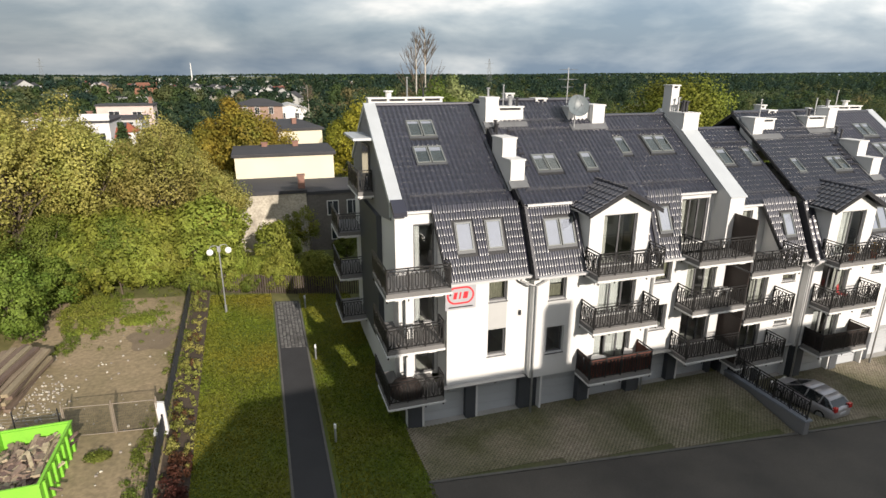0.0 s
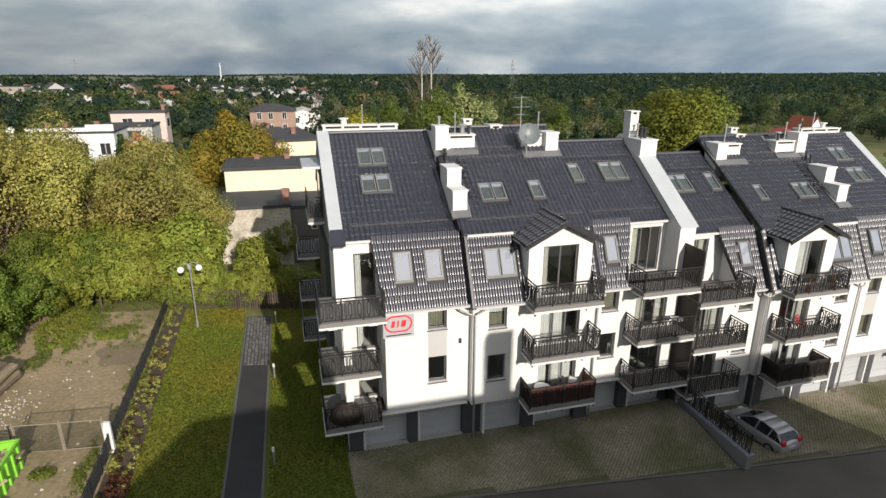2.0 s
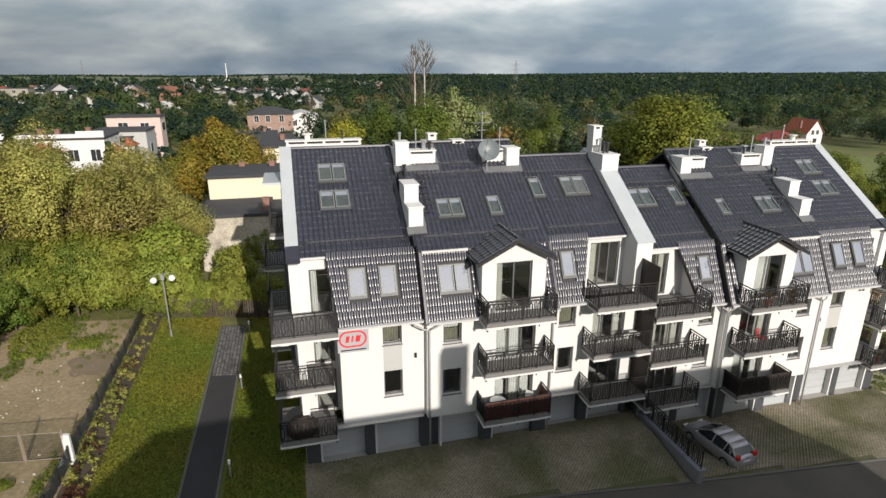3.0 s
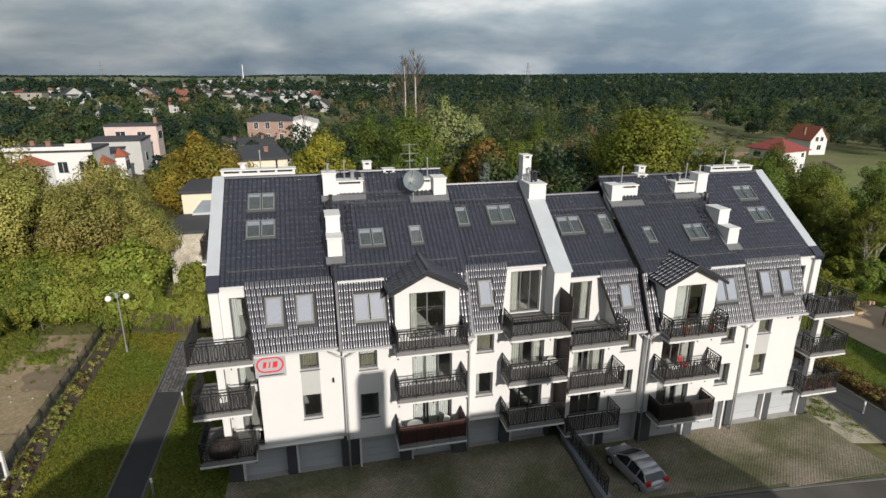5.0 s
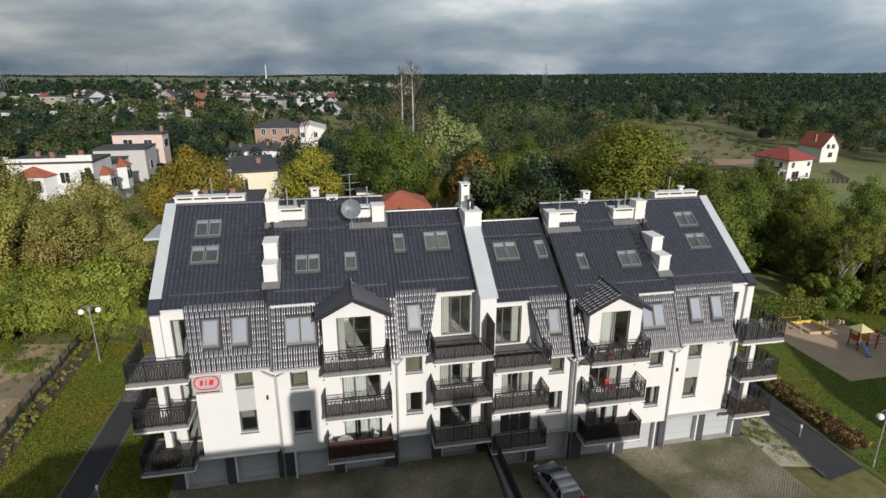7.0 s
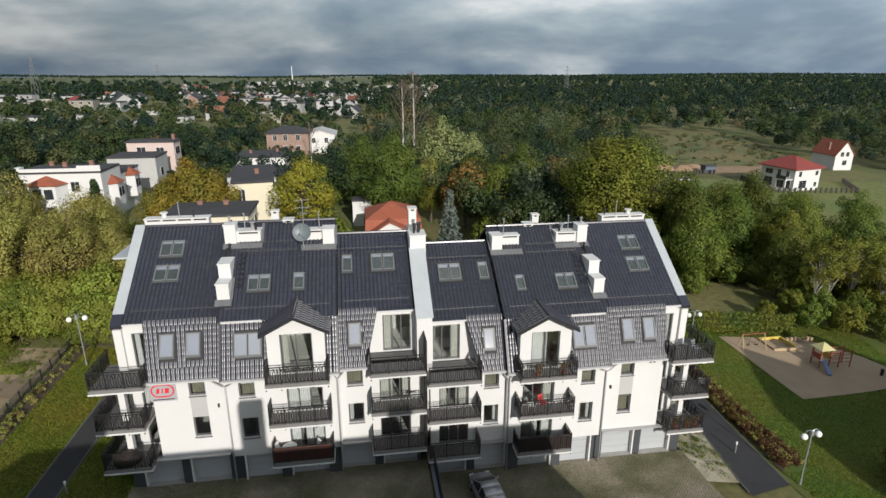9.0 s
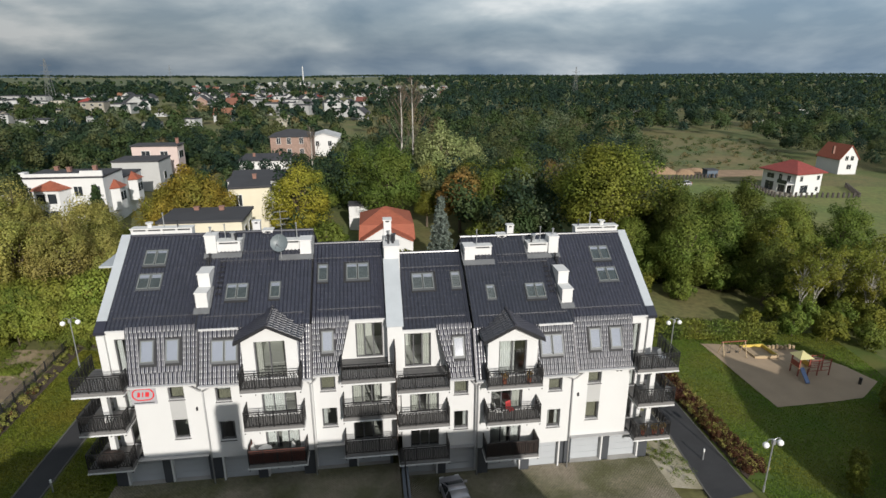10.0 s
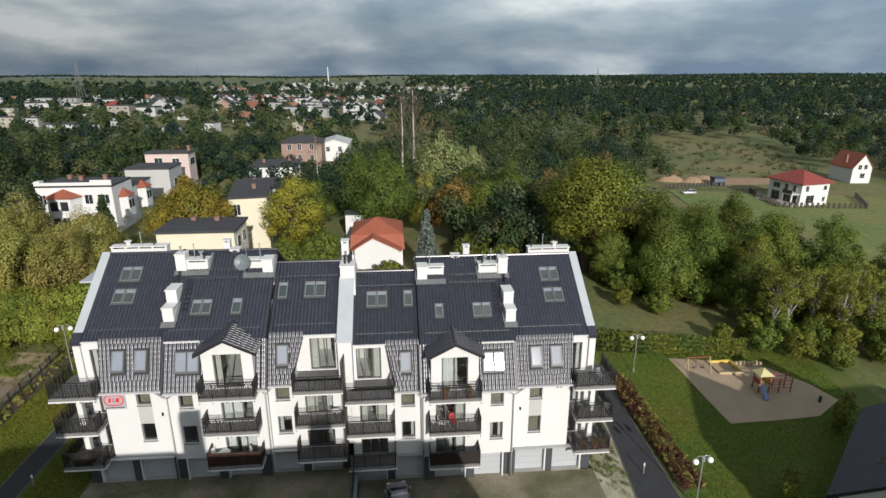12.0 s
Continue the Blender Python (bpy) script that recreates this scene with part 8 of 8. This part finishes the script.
# ---- playground ----
PLAY_RED = mat("red_brown_timber", (0.28, 0.07, 0.045), 0.7, 0.25, 2, 20, 0.2)
PLAY_YELLOW = mat("yellow_panel", (0.62, 0.46, 0.10), 0.5, 0.15, 2, 20, 0.0)
PLAY_CREAM = mat("pale_yellow_roof", (0.50, 0.46, 0.22), 0.6, 0.1, 2, 20, 0.0)
PLAY_BLUE = mat("blue_slide", (0.12, 0.18, 0.33), 0.4, 0.1, 2, 20, 0.0)
TIMBER = mat("pale_timber", (0.44, 0.33, 0.20), 0.8, 0.25, 2, 20, 0.2)
gx0, gy0 = 62.2, 33.8
z0 = ground_z(gx0, gy0) + 0.05
play = thing("play_tower", (gx0, gy0, z0), "timber play tower with yellow roof, slide and climbing bars", "play tower")
for dx in (-0.65, 0.65):
    for dy in (-0.65, 0.65):
        s = Solid()
        s.box(gx0 + dx - 0.06, gx0 + dx + 0.06, gy0 + dy - 0.06, gy0 + dy + 0.06, z0 - 0.2, z0 + 2.5)
        part("post", s, PLAY_RED, play)
s = Solid()
s.box(gx0 - 0.75, gx0 + 0.75, gy0 - 0.75, gy0 + 0.75, z0 + 1.1, z0 + 1.2)
part("platform", s, TIMBER, play)
s = Solid()
s.add([(gx0 - 0.95, gy0 - 0.95, z0 + 2.45), (gx0 + 0.95, gy0 - 0.95, z0 + 2.45), (gx0 + 0.95, gy0 + 0.95, z0 + 2.45), (gx0 - 0.95, gy0 + 0.95, z0 + 2.45), (gx0, gy0, z0 + 3.2)], [(0, 1, 4), (1, 2, 4), (2, 3, 4), (3, 0, 4), (3, 2, 1, 0)])
part("roof", s, PLAY_CREAM, play)
for dx, m in ((-0.7, PLAY_RED), (0.66, PLAY_YELLOW)):
    s = Solid()
    s.box(gx0 + dx, gx0 + dx + 0.04, gy0 - 0.6, gy0 + 0.6, z0 + 1.2, z0 + 1.85)
    part("side_panel", s, m, play)
s = Solid()
s.hexa([(gx0 - 0.55, gy0 - 0.7, z0 + 1.1), (gx0 - 0.05, gy0 - 0.7, z0 + 1.1), (gx0 - 0.5, gy0 - 2.5, z0 + 0.15), (gx0 - 1.0, gy0 - 2.5, z0 + 0.15), (gx0 - 0.55, gy0 - 0.7, z0 + 1.25), (gx0 - 0.05, gy0 - 0.7, z0 + 1.25), (gx0 - 0.5, gy0 - 2.5, z0 + 0.3), (gx0 - 1.0, gy0 - 2.5, z0 + 0.3)])
part("slide", s, PLAY_BLUE, play)
for k, dx in enumerate((2.0, 3.6)):
    for dy in (-0.6, 0.6):
        s = Solid()
        s.box(gx0 + dx - 0.05, gx0 + dx + 0.05, gy0 + dy - 0.05, gy0 + dy + 0.05, z0 - 0.2, z0 + 2.1)
        part("post", s, PLAY_RED, play)
for z in (0.6, 1.1, 1.6, 2.0):
    for dy in (-0.6, 0.6):
        s = Solid()
        s.tube([(gx0 + 0.65, gy0 + dy, z0 + z), (gx0 + 3.6, gy0 + dy, z0 + z)], 0.04, 6)
        part("climbing_bar", s, PLAY_RED, play)
play.scale = (0.78, 0.78, 0.78)
sw = thing("swing_frame", (57.4, 37.2, ground_z(57.4, 37.2)), "pale timber swing frame with a red beam", "swing")
z0 = ground_z(57.4, 37.2)
for x in (56.0, 59.2):
    for dy in (-0.8, 0.8):
        s = Solid()
        s.tube([(x, 37.3 + dy, z0 - 0.1), (x, 37.3, z0 + 2.2)], 0.06, 7)
        part("leg", s, TIMBER, sw)
s = Solid()
s.tube([(55.8, 37.3, z0 + 2.2), (59.4, 37.3, z0 + 2.2)], 0.06, 7)
part("beam", s, PLAY_RED, sw)
for x in (57.0, 58.2):
    s = Solid()
    s.box(x - 0.22, x + 0.22, 37.15, 37.4, z0 + 0.5, z0 + 0.55)
    seat = part("seat", s, METAL_DARK, sw)
    for dx in (-0.2, 0.2):
        s = Solid()
        s.tube([(x + dx, 37.28, z0 + 0.55), (x + dx, 37.3, z0 + 2.15)], 0.012, 4)
        part("chain", s, METAL_DARK, seat)
sw.scale = (0.75, 0.75, 0.7)
sb = thing("sandpit_frame", (61, 37.9, ground_z(61, 37.9)), "square timber sandpit frame with corner seats", "sandpit")
z0 = ground_z(61, 37.9) + 0.06
for k, (xa, xb, ya, yb) in enumerate(((59.6, 62.2, 36.6, 36.75), (59.6, 62.2, 39.0, 39.15), (59.6, 59.75, 36.75, 39.0), (62.05, 62.2, 36.75, 39.0))):
    s = Solid()
    s.box(xa, xb, ya, yb, z0, z0 + 0.3)
    part("board", s, PLAY_YELLOW if k % 2 else TIMBER, sb)
for k in range(7):
    s = Solid()
    x = 62.6 + k * 0.42
    s.tube([(x, 38.6 - k * 0.05, z0), (x, 38.6 - k * 0.05, z0 + 0.3 + 0.05 * (k % 3))], 0.14, 10)
    lone("stepping_log", s, TIMBER, "short pale log set upright in the sand", "log", "stepping logs")
for x, y in ((66.8, 31.6),):
    s = Solid()
    z = ground_z(x, y)
    s.tube([(x, y, z), (x, y, z + 0.7)], 0.13, 12, 0.15)
    lone("litter_bin", s, METAL_DARK, "dark metal litter bin on the sand", "bin", "litter bins")

# conifer bushes round the neighbour's house
thuja = tree("thuja", "bright green columnar thuja beside the lawn", 3.6, 0.9, LEAF_YELLOW, 26, 130, 0.07, low=0.0, tr=0.05)
for x, y, sc in ((67.2, 29.0, 0.85), (66.2, 28.2, 0.8), (65.3, 27.4, 0.85), (64.5, 26.6, 0.8), (54.9, 19.2, 0.8), (54.1, 18.4, 0.85), (53.4, 17.6, 0.8)):
    plant(thuja, x, y, sc)

# things on the balconies
BAMBOO = mat("white_plastic", (0.75, 0.75, 0.73), 0.5, 0.05)
RED_CLOTH = mat("red_cloth", (0.45, 0.05, 0.05), 0.9, 0.2)


def table(x, y, z, r=0.35):
    t = thing("balcony_table", (x, y, z), "small round pale table on the balcony", "table", "balcony tables")
    s = Solid()
    s.tube([(x, y, z + 0.68), (x, y, z + 0.72)], r, 18)
    part("tabletop", s, BAMBOO, t)
    s = Solid()
    s.tube([(x, y, z), (x, y, z + 0.68)], 0.03, 8)
    part("leg", s, METAL_LIGHT, t)


def chair(x, y, z, m, turn=0.0):
    t = thing("balcony_chair", (x, y, z), "light garden chair on the balcony", "chair", "balcony chairs")
    mm = Matrix.Translation((x, y, z)) @ Matrix.Rotation(turn, 4, "Z")
    f = lambda p: tuple(mm @ Vector(p))
    s = Solid(f)
    s.box(-0.22, 0.22, -0.22, 0.22, 0.42, 0.46)
    part("seat", s, m, t)
    s = Solid(f)
    s.hexa([(-0.22, 0.2, 0.46), (0.22, 0.2, 0.46), (0.22, 0.24, 0.46), (-0.22, 0.24, 0.46), (-0.2, 0.28, 0.9), (0.2, 0.28, 0.9), (0.2, 0.32, 0.9), (-0.2, 0.32, 0.9)])
    part("backrest", s, m, t)
    for a in (-0.2, 0.2):
        for b in (-0.2, 0.2):
            s = Solid(f)
            s.tube([(a, b, 0), (a, b, 0.42)], 0.018, 5)
            part("leg", s, METAL_LIGHT, t)


table(14.9, 21.5, 2.15, 0.42)
chair(14.35, 21.6, 2.15, BAMBOO, 1.2)
chair(16.4, 21.5, 2.15, BAMBOO, -1.0)
table(22.5, 21.8, 4.82, 0.28)
chair(30.6, 21.6, 4.82 - DROP, RED_CLOTH, 0.5)
chair(29.8, 21.5, 4.82 - DROP, BAMBOO, 1.5)
s = Solid()
s.ball((5.35, 22.55, 2.15), 0.8, 18, 8, 0.95)
s.v = [(x, y, max(z, 2.155)) for x, y, z in s.v]
lone("furniture_cover", s, SCREEN, "dark fabric cover over garden furniture on the balcony", "cover", smooth=True)
chair(42.0, 22.4, 4.82 - DROP, METAL_LIGHT, 2.5)
chair(41.2, 22.4, 7.45 - DROP, METAL_LIGHT, 0.5)
for x, y, z in ((40.2, 21.9, 1.25), (41.0, 21.85, 1.25), (41.6, 21.9, 1.25), (30.0, 21.1, 6.55), (31.6, 21.1, 6.55)):
    pot = thing("flower_pot", (x, y, z), "potted plant behind the balcony railing", "plant", "balcony plants")
    s = Solid()
    s.tube([(x, y, z), (x, y, z + 0.3)], 0.12, 10, 0.17)
    part("pot", s, ORANGE_TILE, pot)
    v, f, nr = leaves([(x, y, z + 0.55), (x + 0.1, y, z + 0.7), (x - 0.1, y, z + 0.65)], [0.25, 0.2, 0.2], 60, 0.05)
    part("foliage", np_mesh("foliage", v, f, nr, LEAF_RUST), LEAF_RUST, pot)



# ---- a twin block behind, out of view, that shades the forecourt ----
twin = thing("neighbour_block", (23.0, -8.0, 0.0), "white apartment block with a dark gabled roof across the road", "building")
s = Solid()
s.box(5.0, 38.0, -13.0, -3.6, 0.0, 8.0)
s.prism_y(-3.6, -3.2, [(5.0, 8.0), (38.0, 8.0), (38.0, 9.0), (5.0, 9.0)])
part("wall", s, RENDER_WHITE, twin)
s = Solid()
s.hexa([(-2.0, -2.6, 8.0), (39.2, -2.6, 8.0), (39.2, -13.5, 8.0), (-2.0, -13.5, 8.0), (6.0, -3.2, 13.0), (37.6, -3.2, 12.9), (37.6, -9.0, 12.9), (6.0, -9.0, 13.0)])
part("roof", s, TILE, twin)
for xa, xb, z in ((10.9, 12.0, 15.7), (19.4, 20.7, 16.3), (28.0, 29.3, 15.2)):
    s = Solid()
    s.box(xa, xb, -4.2, -3.2, 10, z)
    part("chimney", s, RENDER_WHITE, twin)
for z in (1.4, 4.8):
    for k in range(10):
        x = 6.6 + k * 3.1
        s = Solid()
        s.box(x, x + 1.3, -3.598, -3.55, z, z + 1.5)
        w = part("window", s, FRAME_GREY, twin)
        for dx in (0.07, 0.68):
            s = Solid()
            s.box(x + dx, x + dx + 0.55, -3.548, -3.535, z + 0.07, z + 1.43)
            part("pane", s, WIN_DARK, w)
twin.location.x -= 2.3
# and one south-east of the playground, whose gable shades the lawn
block = thing("neighbour_block", (69.0, -2.0, -2.6), "white apartment block with a front gable and dark roof", "building")
s = Solid()
s.box(56.8, 82.0, -8.0, 3.8, -2.9, 7.5)
s.prism_y(-7.9, 3.7, [(57.0, 7.5), (68.8, 7.5), (62.9, 11.3)])
part("wall", s, RENDER_WHITE, block)
s = Solid()
s.hexa([(56.5, -8.3, 7.35), (62.9, -8.3, 11.6), (62.9, 4.0, 11.6), (56.5, 4.0, 7.35), (56.5, -8.3, 7.6), (62.9, -8.3, 11.85), (62.9, 4.0, 11.85), (56.5, 4.0, 7.6)])
s.hexa([(69.3, -8.3, 7.35), (62.9, -8.3, 11.6), (62.9, 4.0, 11.6), (69.3, 4.0, 7.35), (69.3, -8.3, 7.6), (62.9, -8.3, 11.85), (62.9, 4.0, 11.85), (69.3, 4.0, 7.6)])
part("gable_roof", s, TILE, block)
s = Solid()
s.hexa([(66.0, -8.4, 7.4), (82.3, -8.4, 7.4), (82.3, 4.2, 7.4), (66.0, 4.2, 7.4), (66.0, -2.2, 12.1), (82.3, -2.2, 12.1), (82.3, -2.0, 12.1), (66.0, -2.0, 12.1)])
part("roof", s, TILE, block)
for z in (-1.2, 1.6, 4.4):
    for k in range(7):
        x = 58.2 + k * 3.4
        s = Solid()
        s.box(x, x + 1.3, 3.798, 3.85, z, z + 1.5)
        w = part("window", s, FRAME_GREY, block)
        for dx in (0.07, 0.68):
            s = Solid()
            s.box(x + dx, x + dx + 0.55, 3.848, 3.865, z + 0.07, z + 1.43)
            part("pane", s, WIN_DARK, w)


# ---- openwork paving of the forecourts: slabs with earth-filled pockets ----
PAVER = mat("openwork_paver", (0.255, 0.22, 0.165), 0.95, 0.55, 0.35, 7, 0.3, col2=(0.105, 0.105, 0.05), coords="World")
POCKET = mat("earth_and_grass_joint", (0.095, 0.085, 0.05), 0.95, 0.45, 0.35, 9, 0.4, col2=(0.062, 0.075, 0.022), coords="World")
PW, PL = 0.6, 0.4


def paver_shape():
    """A lattice slab: slanting bars round square pockets."""
    v, f = [], []

    def bar(x0, y0, x1, y1, z):
        k, w = len(v), 0.026
        dx, dy = (1, -1) if (x1 > x0) == (y1 > y0) else (1, 1)
        for d, h in ((-1, 0), (-0.75, z), (0.75, z), (1, 0)):
            v.extend([(x0 + dx * d * w, y0 + dy * d * w, h), (x1 + dx * d * w, y1 + dy * d * w, h)])
        f.extend([(k + 2 * i, k + 2 * i + 1, k + 2 * i + 3, k + 2 * i + 2) for i in range(3)])
    for (ax, ay), (bx, by) in (((0, 0.2), (0.2, 0.4)), ((0, 0), (0.4, 0.4)), ((0.2, 0), (0.6, 0.4)), ((0.4, 0), (0.6, 0.2))):
        bar(ax, ay, bx, by, 0.030)
        bar(PW - ax, ay, PW - bx, by, 0.0285)
    return v, f


PV, PF = paver_shape()
paver_mesh = bpy.data.meshes.new("paver")
paver_mesh.from_pydata(PV, [], PF)
paver_mesh.materials.append(PAVER)


def forecourt(name, xa, xb, near, label, keep):
    """Paved yard from the garages to the kerb line near(x); keep picks the slabs that are laid singly."""
    s = Solid()
    nx, ny = 24, 14
    pts = [(xa + (xb - xa) * i / nx, near(xa + (xb - xa) * i / nx) * (1 - j / ny) + 22.45 * j / ny) for j in range(ny + 1) for i in range(nx + 1)]
    s.add([(x, y, ground_z(x, y) + 0.03) for x, y in pts], [(j * (nx + 1) + i, j * (nx + 1) + i + 1, (j + 1) * (nx + 1) + i + 1, (j + 1) * (nx + 1) + i) for j in range(ny) for i in range(nx)])
    base = lone(name, s, POCKET, label, "paving", kind="structure")
    rest, single = Solid(), []
    y = 15.6
    while y + PL < 22.42:
        x = xa
        while x + PW < xb + 0.25:
            if y > near(x) - 0.04:
                (single.append((x, y)) if keep(x, y) and len(single) < 300 else rest.add([(x + a, y + b, ground_z(x + a, y + b) + c + 0.034 + 0.004 * math.sin(3 * x + 5 * y)) for a, b, c in PV], PF))
            x += PW
        y += PL
    for x, y in single:
        ob = new("paver", paver_mesh)
        ob.parent = base
        ob.location = (x, y, ground_z(x, y) + 0.036 + 0.004 * math.sin(3 * x + 5 * y))
        ob.rotation_euler = (math.atan2(ground_z(x, y + PL) - ground_z(x, y), PL), -math.atan2(ground_z(x + PW, y) - ground_z(x, y), PW), 0)
    part("paver_field", rest, PAVER, base, kind="stuff")


forecourt("forecourt", 5.3, 23.3, lambda x: 18.42 - 0.069 * (x - 5.3), "openwork concrete paving with grass in its pockets", lambda x, y: x < 15)
forecourt("forecourt_right", 23.85, 41.3, lambda x: 18.42 - 0.069 * (x - 5.3), "openwork concrete paving overgrown with grass", lambda x, y: 26 < x < 35)

# granite setts at the far end of the path
sett_mesh = bpy.data.meshes.new("sett")
sm = Solid()
sm.hexa([(0, 0, 0), (0.185, 0, 0), (0.185, 0.185, 0), (0, 0.185, 0), (0.02, 0.02, 0.05), (0.165, 0.02, 0.05), (0.165, 0.165, 0.05), (0.02, 0.165, 0.05)])
sett_mesh.from_pydata(sm.v, [], sm.f)
sett_mesh.materials.append(SETT)
path_ob = bpy.data.objects["path"]
for j in range(34):
    for i in range(7):
        x, y = 0.06 + i * 0.205 + random.uniform(-0.01, 0.01), 31.4 + j * 0.205 + random.uniform(-0.01, 0.01)
        ob = new("sett", sett_mesh)
        ob.parent = path_ob
        ob.location = (x, y, ground_z(x, y) + 0.03)
        ob.rotation_euler = (0, 0, random.uniform(-0.06, 0.06))
